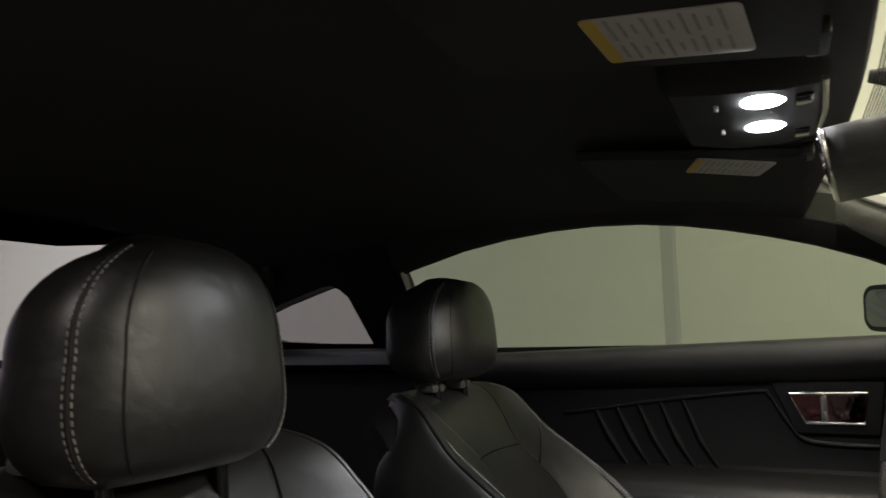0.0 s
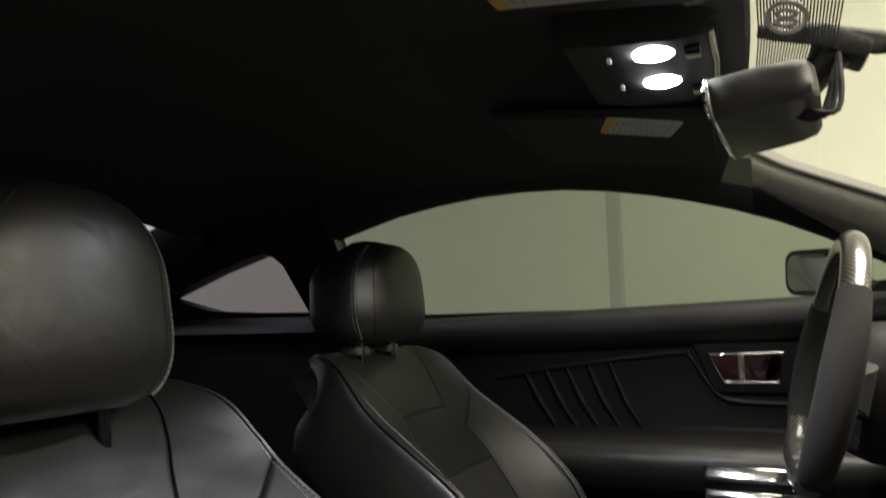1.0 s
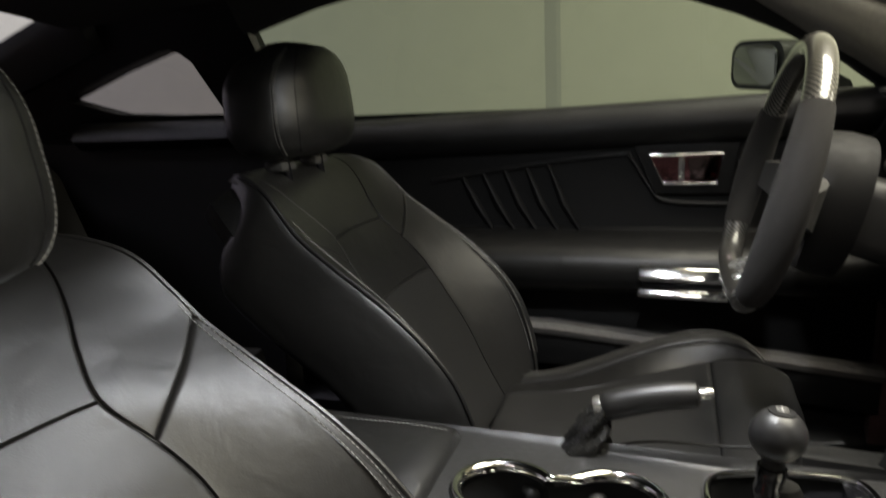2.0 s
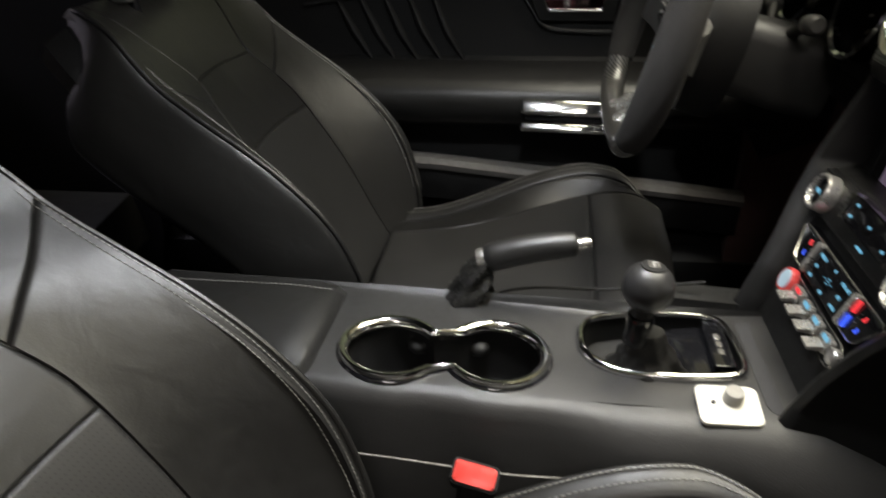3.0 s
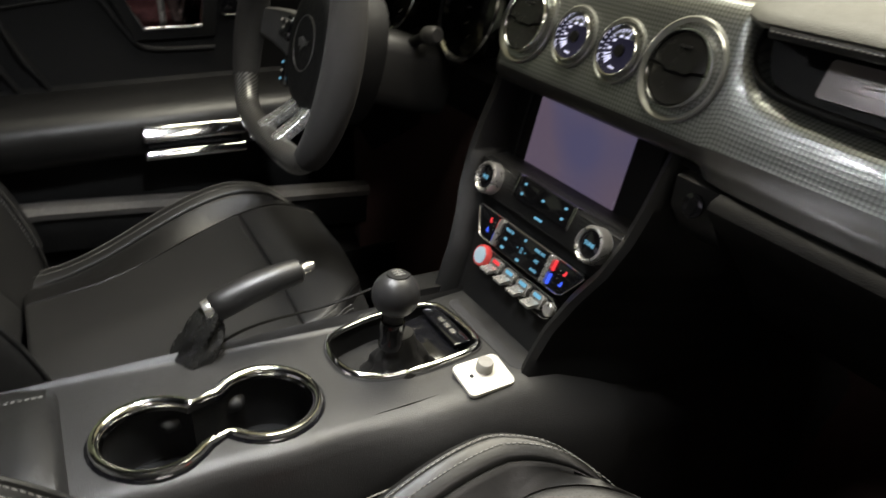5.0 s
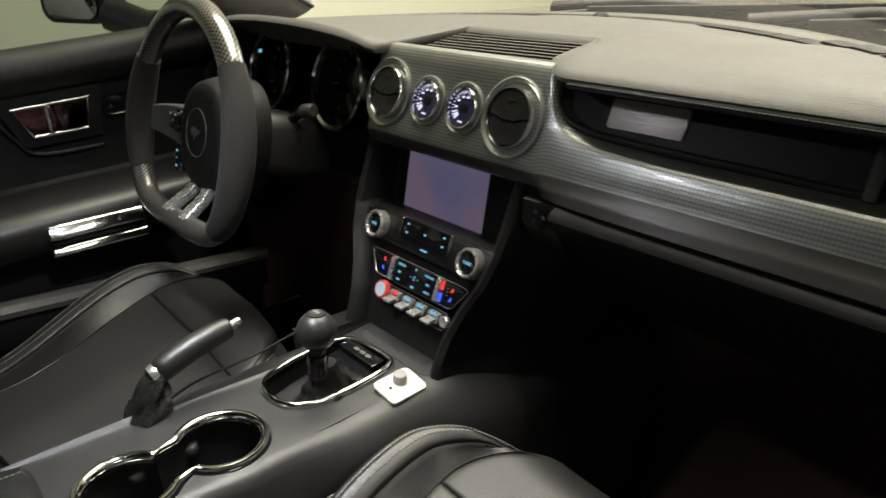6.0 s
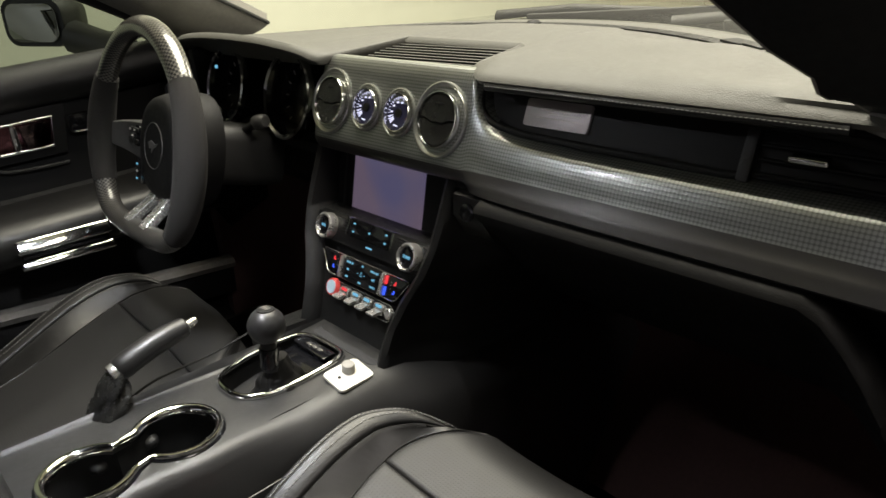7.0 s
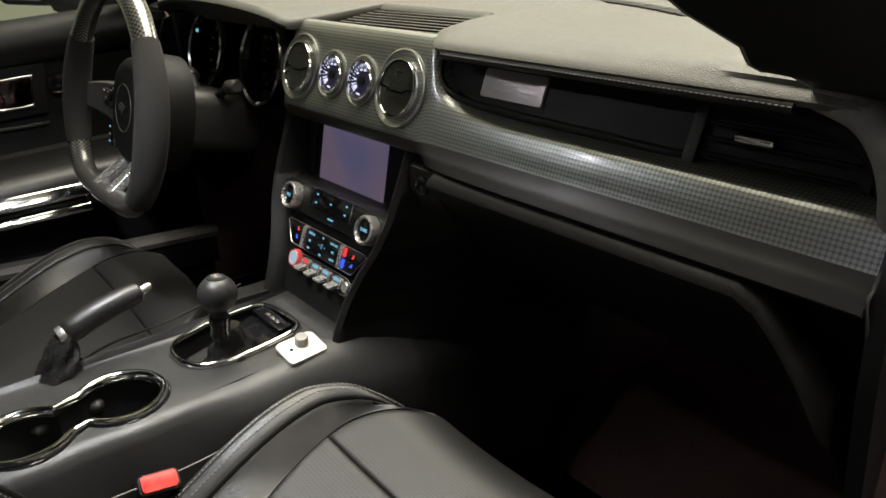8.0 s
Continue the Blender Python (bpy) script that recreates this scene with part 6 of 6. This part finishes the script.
# side view of the seat back: v, x and z of the insert, x and z of the bolster's crest, half widths of insert and crest
BACK = [(-0.2, 0.165, 0.470, 0.196, 0.455, 0.110, 0.195), (0.0, 0.118, 0.555, 0.188, 0.545, 0.112, 0.200), (0.15, 0.085, 0.622, 0.176, 0.600, 0.115, 0.206), (0.30, 0.046, 0.685, 0.152, 0.660, 0.118, 0.210), (0.45, 0.005, 0.745, 0.108, 0.715, 0.117, 0.212), (0.56, -0.025, 0.782, 0.060, 0.758, 0.106, 0.212), (0.66, -0.053, 0.815, 0.005, 0.798, 0.091, 0.210), (0.75, -0.078, 0.845, -0.044, 0.835, 0.103, 0.206), (0.83, -0.099, 0.871, -0.071, 0.864, 0.120, 0.202), (0.91, -0.124, 0.897, -0.102, 0.897, 0.134, 0.192), (0.97, -0.150, 0.912, -0.140, 0.914, 0.139, 0.172), (1.0, -0.168, 0.916, -0.168, 0.917, 0.134, 0.155)]


def front_seat(name, yc, dx, sink, label, head, wide, tuck=0.0, deep=0.047, square=0.70):
    """A sports seat: padded back and cushion panels with drawn-in seams, headrest, shells."""
    s = thing(name, 0.25 + dx, yc, 0.28, label, "car seat", "front seats")
    SPLIT, EDGE = 0.46, 0.86

    def back(u, v):
        """u from -1 (right) to 1 (left); v up the back."""
        a = abs(u)
        if a > SPLIT:
            # the seams across the bolsters run up towards the outside
            v += 0.22 * (min((a - SPLIT) / (EDGE - SPLIT), 1.0) - 0.45) * max(0.0, 1 - abs(v - 0.655) / 0.3)
        xi, zi, xc, zc, wi, wc = table(BACK, v)
        if a <= SPLIT:
            f = a / SPLIT
            p, y = Vector((xi - 0.012 * (1 - f * f), 0, zi)), wi * f
        elif a <= EDGE:
            f = (a - SPLIT) / (EDGE - SPLIT)
            g = f ** 1.25 * (1 - 0.10 * math.sin(math.pi * f))
            p, y = Vector((xi + (xc - xi) * g, 0, zi + (zc - zi) * g)), wi + (wc - wi) * f
        else:
            f = (a - EDGE) / (1 - EDGE)
            x1, z1 = table(BACK, min(v + 0.03, 1))[2:4]
            x0, z0 = table(BACK, max(v - 0.03, 0))[2:4]
            t = Vector((x1 - x0, 0, z1 - z0)).normalized()
            n = Vector((-t.z, 0, t.x))
            draw = 1 - 0.62 * smooth01((v - 0.78) / 0.22)
            p = Vector((xc, 0, zc)) + n * (0.125 * f * draw) * (1 if n.x < 0 else -1)
            y = wc + 0.026 * draw * math.sin(min(f * 1.3, 1) * math.pi / 2)
        return Vector((p.x + dx, yc + (math.copysign(y, u) if u else 0.0), p.z))

    def shell_ring(v):
        xi, zi, xc, zc, wi, wc = table(BACK, v)
        out = []
        for y, d in ((-wc, 0.020), (-wc - 0.018, 0.045), (-wc * 0.9, 0.090), (0, 0.105), (wc * 0.9, 0.090), (wc + 0.018, 0.045), (wc, 0.020), (wi, 0.016), (-wi, 0.016)):
            out.append(Vector((xi - d * 0.80 + dx, yc + y, zi - d * 0.60)))
        return out

    piece("back_shell", loft([shell_ring(v) for v in (0.0, 0.15, 0.3, 0.45, 0.6, 0.72, 0.82, 0.91, 0.97)], True, True), PLASTIC, s, "black seat back shell")
    piece("back_insert", cushion(back, -SPLIT, SPLIT, -0.15, 0.40, 0.003, 30, 34, 0.012, (0.24, 0.21)), LEATHER_PERF, s, "perforated black leather back insert")
    piece("back_insert", cushion(back, -SPLIT, SPLIT, 0.40, 0.66, 0.003, 30, 28, 0.016), LEATHER, s, "black leather back insert")
    piece("upper_panel", cushion(back, -SPLIT, SPLIT, 0.66, 1.0, 0.003, 30, 28, 0.016), LEATHER, s, "black leather upper back panel")
    for sg in (1, -1):
        a, b, c = SPLIT * sg, EDGE * sg, 1.0 * sg
        piece("back_bolster", cushion(back, min(a, b), max(a, b), -0.2, 0.655, 0.003, 30, 60, 0.012), LEATHER, s, "black leather side bolster")
        piece("shoulder_bolster", cushion(back, min(a, b), max(a, b), 0.655, 1.0, 0.003, 30, 34, 0.016), LEATHER, s, "black leather shoulder panel")
        piece("bolster_side", cushion(back, min(b, c), max(b, c), -0.2, 1.0, 0.004, 16, 70, 0.08), LEATHER, s, "black leather outer side of the back")
        line = [back(b, 0.02 + 0.96 * i / 70) for i in range(71)]
        piece("piping", tube([p + Vector((0.001, 0, 0.001)) for p in line], 0.0032, 8), LEATHER, s)
        for k in (0.94, 0.965):
            row = [back(b * k, 0.02 + 0.70 * i / 60) + Vector((0.006, 0, 0.006)) for i in range(61)]
            piece("stitching", stitches(row), THREAD, s, "grey thread stitching")

    def seat(u, v):
        """u across, v from the back to the front."""
        a = abs(u)
        x = 0.120 + 0.437 * v
        wi = 0.095 + 0.068 * smooth01((v - 0.20) / 0.55) - 0.075 * max(0.0, (v - 0.78) / 0.22) ** 1.8
        wc = 0.185 + 0.029 * smooth01(v / 0.75) - 0.085 * max(0.0, (v - 0.78) / 0.22) ** 1.8
        zi = 0.530 + 0.080 * v - 0.010 * math.sin(math.pi * v)
        zc = 0.540 + 0.084 * smooth01((v - 0.05) / 0.75)
        if v > 0.88:
            k = (v - 0.88) / 0.12
            zi -= 0.020 * k * k
            zc -= 0.034 * k * k
        if a <= 0.5:
            f = a / 0.5
            y, z = wi * f, zi + 0.006 * f * f
        elif a <= 0.74:
            f = (a - 0.5) / 0.24
            y, z = wi + (wc - 0.030 - wi) * f, zi + 0.006 + (zc - 0.012 - zi - 0.006) * f ** 1.1
        elif a <= 0.86:
            f = (a - 0.74) / 0.12
            y, z = wc - 0.030 + 0.030 * f, zc - 0.012 + 0.012 * math.sin(f * math.pi / 2)
        else:
            f = (a - 0.86) / 0.14
            y, z = wc + 0.022 * math.sin(min(1.0, f * 1.4) * math.pi / 2), zc - 0.10 * f ** 1.4
            x += 0.012 * v * f
        x -= 0.022 * max(0.0, (a - 0.5) / 0.36) ** 2 * v if a < 0.86 else 0.022 * v
        z -= tuck * smooth01(u / 0.9)
        return Vector((x + dx * 0.6, yc - (math.copysign(y, u) if u else 0.0), z - sink))

    base = [[Vector((x + dx * 0.6, yc + y, z - sink)) for y, z in ((-0.215, 0.36), (-0.235, 0.44), (-0.16, 0.50), (0.16, 0.50), (0.235, 0.44), (0.215, 0.36))] for x in (0.08, 0.3, 0.50)]
    piece("seat_base", loft(base, True, True), PLASTIC_DARK, s, "black seat base")
    apron = [[Vector((x + dx * 0.6 - 0.10 * (y / 0.23) ** 4 * 0.4, yc + y, z - sink)) for x, z in ((0.556, 0.562), (0.560, 0.54), (0.548, 0.46), (0.50, 0.42), (0.47, 0.50), (0.50, 0.55))] for y in (-0.23, -0.19, -0.1, 0.0, 0.1, 0.19, 0.23)]
    piece("front_apron", loft(apron, True, True), LEATHER, s, "black leather seat front")
    piece("seat_insert", cushion(seat, -0.5, 0.5, 0.0, 0.75, 0.0035, 28, 32, 0.016, (0.26, 0.32)), LEATHER_PERF, s, "perforated black leather seat insert")
    piece("seat_insert", cushion(seat, -0.5, 0.5, 0.75, 1.0, 0.0035, 28, 20, 0.03, (0.32, 0.12)), LEATHER_PERF, s, "perforated black leather seat insert")
    for sg in (1, -1):
        a, b, c = 0.5 * sg, 0.86 * sg, 1.0 * sg
        e = 0.755 * sg
        piece("side_panel", cushion(seat, min(a, e), max(a, e), 0.0, 1.0, 0.003, 22, 40, 0.016), LEATHER, s, "plain black leather side panel")
        piece("edge_roll", cushion(seat, min(e, b), max(e, b), 0.0, 1.0, 0.005, 14, 40, 0.20), LEATHER, s, "black leather edge roll")
        piece("bolster_skirt", cushion(seat, min(b, c), max(b, c), 0.0, 1.0, 0.004, 10, 30, 0.08), LEATHER, s, "black leather bolster side")
        line = [seat(b, 0.01 + 0.97 * i / 70) + Vector((0, 0, 0.001)) for i in range(71)]
        piece("piping", tube(line, 0.0030, 8), LEATHER, s)
        for k in (0.930, 0.985):
            row = [seat(b * k, 0.01 + 0.97 * i / 70) + Vector((0, 0, 0.0066 if k < 0.95 else 0.0054)) for i in range(71)]
            piece("stitching", stitches(row), THREAD, s, "grey thread stitching")
    # headrest on two posts
    c = Vector((-0.122 + dx + head[0], yc + head[2], 0.988 + head[1]))
    up = Vector((-0.10, 0, 1)).normalized()
    fw = Vector((up.z, 0, -up.x))

    def half(t):
        """Half the headrest's width at height t."""
        e = max(0.0, 1 - abs(t) ** 3.4) ** 0.5
        return wide * (1 - 0.13 * t - 0.08 * t * t) * (0.58 + 0.42 * e) if t < 0 else wide * max(0.14, 1 - t ** 2.1) ** 0.46

    def on_head(q, t, out=0.0):
        """A point of the headrest's skin: q round it (90 degrees is the front), t up it."""
        e = max(0.0, 1 - abs(t) ** 3.4) ** 0.5
        cy, sx = math.cos(radians(q)), math.sin(radians(q))
        yy = math.copysign(abs(cy) ** square, cy) * (half(t) + out)
        dd = math.copysign(abs(sx) ** (square + 0.10), sx) * (deep * (0.30 + 0.70 * e) + out) - 0.022 * (yy / 0.130) ** 2 + 0.008
        return c + Vector((0, yy, 0)) + up * (0.084 * t) + fw * dd

    rings = [[on_head(360 * i / 44, -1 + 2 * k / 22) for i in range(44)] for k in range(23)]
    hr = piece("headrest", loft(rings, True, True), LEATHER, s, "black leather headrest with stitched seams")
    for sg in (1, -1):
        line = [on_head(90 - sg * 32, -0.90 + 1.70 * i / 30, -0.0003) for i in range(31)]
        piece("headrest_seam", tube(line, 0.0011, 6), PLASTIC_DARK, hr)
        line = [on_head(90 - sg * 58, -0.93 + 1.80 * i / 40, 0.0003) for i in range(41)]
        piece("headrest_piping", tube(line, 0.0016, 6), LEATHER, hr)
        for d in (-2.6, 2.6):
            piece("stitching", stitches([on_head(90 - sg * (58 + d), -0.93 + 1.80 * i / 40, 0.0006) for i in range(41)]), THREAD, hr)
        p0 = c + Vector((0, sg * 0.055, 0)) - up * 0.068 - fw * 0.006
        piece("headrest_post", tube([p0, p0 - up * 0.05, p0 - up * 0.09], 0.0065, 10), GLOSS_BLACK, s, "black headrest post")
        q0 = Vector((-0.150 + dx, yc + sg * 0.055, 0.9205))
        piece("post_guide", box(q0.x, q0.y, q0.z, 0.030, 0.046, 0.014, 0.005), VENT_GREY, s, "grey headrest post guide")
    return s


front_seat("driver_seat", 0.372, -0.083, 0.022, "black leather driver's sports seat with grey stitching", (-0.022, 0.027, 0.0), 0.132, 0.050, 0.060, 0.52)
front_seat("passenger_seat", -0.372, 0.0, 0.0, "black leather passenger sports seat with perforated inserts", (0.004, 0.0, 0.012), 0.111, 0.0, 0.048, 0.60)


def rear_bench():
    b = thing("rear_bench", -0.75, 0, 0.28, "dark black leather rear bench in shadow", "car seat")
    for s in (1, -1):
        rings = [[Vector((x, s * y, z)) for y, z in ((0.04, 0.42), (0.05, 0.52), (0.30, 0.50), (0.56, 0.53), (0.60, 0.42))] for x in (-0.85, -0.7, -0.45)]
        piece("rear_cushion", loft(rings, True, True), LEATHER, b)
        rings = [[Vector((x + d, s * y, z)) for y, d in ((0.03, 0.0), (0.05, 0.05), (0.30, 0.03), (0.56, 0.06), (0.60, 0.0), (0.60, -0.12), (0.03, -0.12))] for x, z in ((-0.80, 0.48), (-0.88, 0.70), (-0.95, 0.88), (-0.98, 0.91))]
        piece("rear_backrest", loft(rings, True, True), LEATHER, b)


rear_bench()


# ---- overhead ----
def overhead_console():
    o = thing("overhead_console", 0.26, 0.0, 1.24, "black overhead console with two lit map lamps", "overhead console")
    rings = []
    for x, w, z in ((0.205, 0.090, 1.228), (0.216, 0.104, 1.212), (0.26, 0.110, 1.205), (0.31, 0.106, 1.203), (0.340, 0.098, 1.207), (0.350, 0.085, 1.218)):
        rings.append([Vector((x, y, zz)) for y, zz in ((-w, 1.245), (-w, z + 0.010), (-w + 0.008, z), (w - 0.008, z), (w, z + 0.010), (w, 1.245))])
    body = piece("housing", loft(rings, True, True), CLOTH, o, "matt black housing")
    for y in (-0.068, 0.018):
        m = axes((0.294, y, 1.2034), (1, 0, 0), (0, 0, -1))
        lamp = piece("map_lamp", spun([(0.0195, -0.003), (0.0193, 0.0003), (0.016, 0.0007), (0.0, 0.0009)], m, 36, 0.95), LAMP, o, "lit white map lamp lens")
        piece("lamp_switch", box(0.254, y, 1.203, 0.004, 0.007, 0.005, 0.001), INK, o, "small pale lamp switch")
    piece("chrome_edge", tube([(0.344, -0.090, 1.211), (0.347, 0.0, 1.209), (0.344, 0.090, 1.211)], 0.003, 8), SATIN, o)
    for y in (-0.06, 0.06):
        piece("button_panel", box(0.328, y, 1.2035, 0.014, 0.03, 0.004, 0.001), GLOSS_BLACK, o)


overhead_console()


def sun_visor(yc, s, name_label, lx, ly, lw, lh, turn):
    v = thing("sun_visor", 0.20, yc, 1.24, name_label, "sun visor", "sun visors")
    rings = []
    for i in range(9):
        a = i / 8
        x = 0.06 + 0.275 * a
        z = roof_z(x, abs(yc)) - 0.014 - 0.004 * math.sin(math.pi * a)
        rings.append([Vector((x, yc + y, z + h)) for y, h in ((-0.165, 0.006), (-0.160, -0.004), (0.160, -0.004), (0.165, 0.006), (0.16, 0.010), (-0.16, 0.010))])
    panel = piece("panel", loft(rings, True, True), CLOTH, v, "black cloth visor panel")
    a = (lx - 0.06) / 0.275
    zl = roof_z(lx, abs(yc)) - 0.0192 - 0.004 * math.sin(math.pi * a)
    m = axes((lx, ly, zl), (1, math.tan(radians(turn)), -0.12), (-0.12, 0, -1))
    lab = piece("label", slab(rounded(lw, lh, 0.006), 0.0012, m, 0.0003), PAPER, v, "white warning label with yellow stripe")
    piece("label_stripe", slab(rounded(lw * 0.10, lh * 0.98, 0.002), 0.0006, m @ pose(-lw * 0.44, 0, 0.0006), 0.0001), YELLOW, lab, "yellow stripe")
    for k in range(10):
        for j, wd in ((0, 0.42), (1, 0.46)):
            piece("print_bar", slab(rounded(lw * 0.022, lh * wd * (0.7 + 0.3 * math.sin(k * 2.1 + j)), 0.0008, 1), 0.0003, m @ pose(-lw * 0.33 + k * lw * 0.078, (j - 0.5) * lh * 0.48, 0.0006)), INK, lab, smooth=False)
    piece("clip", box(0.335, yc - s * 0.15, roof_z(0.335, 0.2) - 0.016, 0.016, 0.05, 0.014, 0.004), PLASTIC, v)


sun_visor(-0.335, -1, "black sun visor folded up with a white and yellow label", 0.236, -0.239, 0.110, 0.088, -4)
sun_visor(0.335, 1, "black sun visor folded up with a small white label", 0.246, 0.222, 0.094, 0.088, 16)


def rear_view_mirror():
    r = thing("rear_view_mirror", 0.42, 0.02, 1.22, "black rear view mirror on a stalk with cables", "mirror")
    m = axes((0.350, 0.012, 1.152), (-0.10, -1, 0.02), (-0.99, 0.10, -0.12))
    rings = [[m @ Vector((x * k, y * k, h)) for x, y in rounded(0.186, 0.038, 0.014, 6)] for k, h in ((0.97, 0.004), (1.0, 0.0), (1.0, -0.016), (0.99, -0.044), (0.95, -0.066), (0.88, -0.078), (0.70, -0.084))]
    case = piece("casing", loft(rings, True, True), surface("satin mirror shell", (0.055, 0.053, 0.050), 0.36, stains=0.1), r, "satin black mirror casing")
    piece("chrome_edge", tube([m @ Vector((x, y, 0.002)) for x, y in rounded(0.186, 0.038, 0.014, 6)], 0.0018, 6, True), SATIN, case, "thin silver edge")
    piece("glass", slab(rounded(0.178, 0.032, 0.011, 6), 0.003, m @ pose(0, 0, 0.0065), 0.001), MIRROR, case, "mirror glass")
    piece("stalk", tube([m @ Vector((0, 0, -0.045)), (0.425, 0.012, 1.178), (0.448, 0.010, 1.205)], [0.012, 0.014, 0.018], 10), PLASTIC, r)
    piece("mount", box(0.455, 0.010, 1.209, 0.05, 0.045, 0.022, 0.006, m=pose(0, 0, 0, 0, 28, 0)), PLASTIC, r)
    for k in range(3):
        piece("cable", tube(curve_through([m @ Vector((0.02 + 0.008 * k, 0.0, -0.045)), (0.430 + 0.006 * k, -0.015 - 0.008 * k, 1.140), (0.450, -0.006 * k, 1.198)], 14), 0.0028, 6), RUBBER, r)
    piece("sensor_bar", tube([(0.385, 0.0, 1.234), (0.40, 0.0, 1.231), (0.44, 0.0, 1.221), (0.485, 0.0, 1.206), (0.500, 0.0, 1.201)], [0.006, 0.009, 0.010, 0.011, 0.007], 12), PLASTIC_DARK, r, "black bar along the mount")


rear_view_mirror()


def shade_band():
    """The striped dark band printed on the top of the windscreen behind the mirror, with a pale round mark."""
    b = thing("windscreen_band", 0.45, 0.0, 1.235, "dark striped print on the windscreen with a pale round mark", "windscreen print")

    def glass_at(a, y):
        f = y / 0.53
        p0 = Vector((base_x(0.66 * f) + 0.02, 0.66 * f, 0.985))
        p1 = Vector((edge_x_front(y) - 0.005, y, roof_z(0.39, y) - 0.006))
        p = p0.lerp(p1, a)
        p.z += 0.035 * math.sin(math.pi * a) - 0.004
        return p

    for k in range(26):
        a = 0.985 - 0.0033 * k
        piece("stripe", tube([glass_at(a, -0.21 + 0.0016 * k), glass_at(a, -0.06), glass_at(a, 0.09)], 0.0007, 5), RUBBER, b)
    ring = [glass_at(0.957 + 0.020 * math.sin(t), -0.105 + 0.034 * math.cos(t)) for t in (2 * math.pi * i / 40 for i in range(40))]
    piece("round_mark", tube([p - Vector((0, 0, 0.002)) for p in ring], 0.0022, 6, True), PAPER, b, "pale ring")
    for dy in (-0.010, 0.010):
        piece("mark_blob", tube([glass_at(0.957 + 0.010 * math.sin(t), -0.105 + dy + 0.008 * math.cos(t)) - Vector((0, 0, 0.002)) for t in (2 * math.pi * i / 24 for i in range(24))], 0.0020, 6, True), PAPER, b)


shade_band()
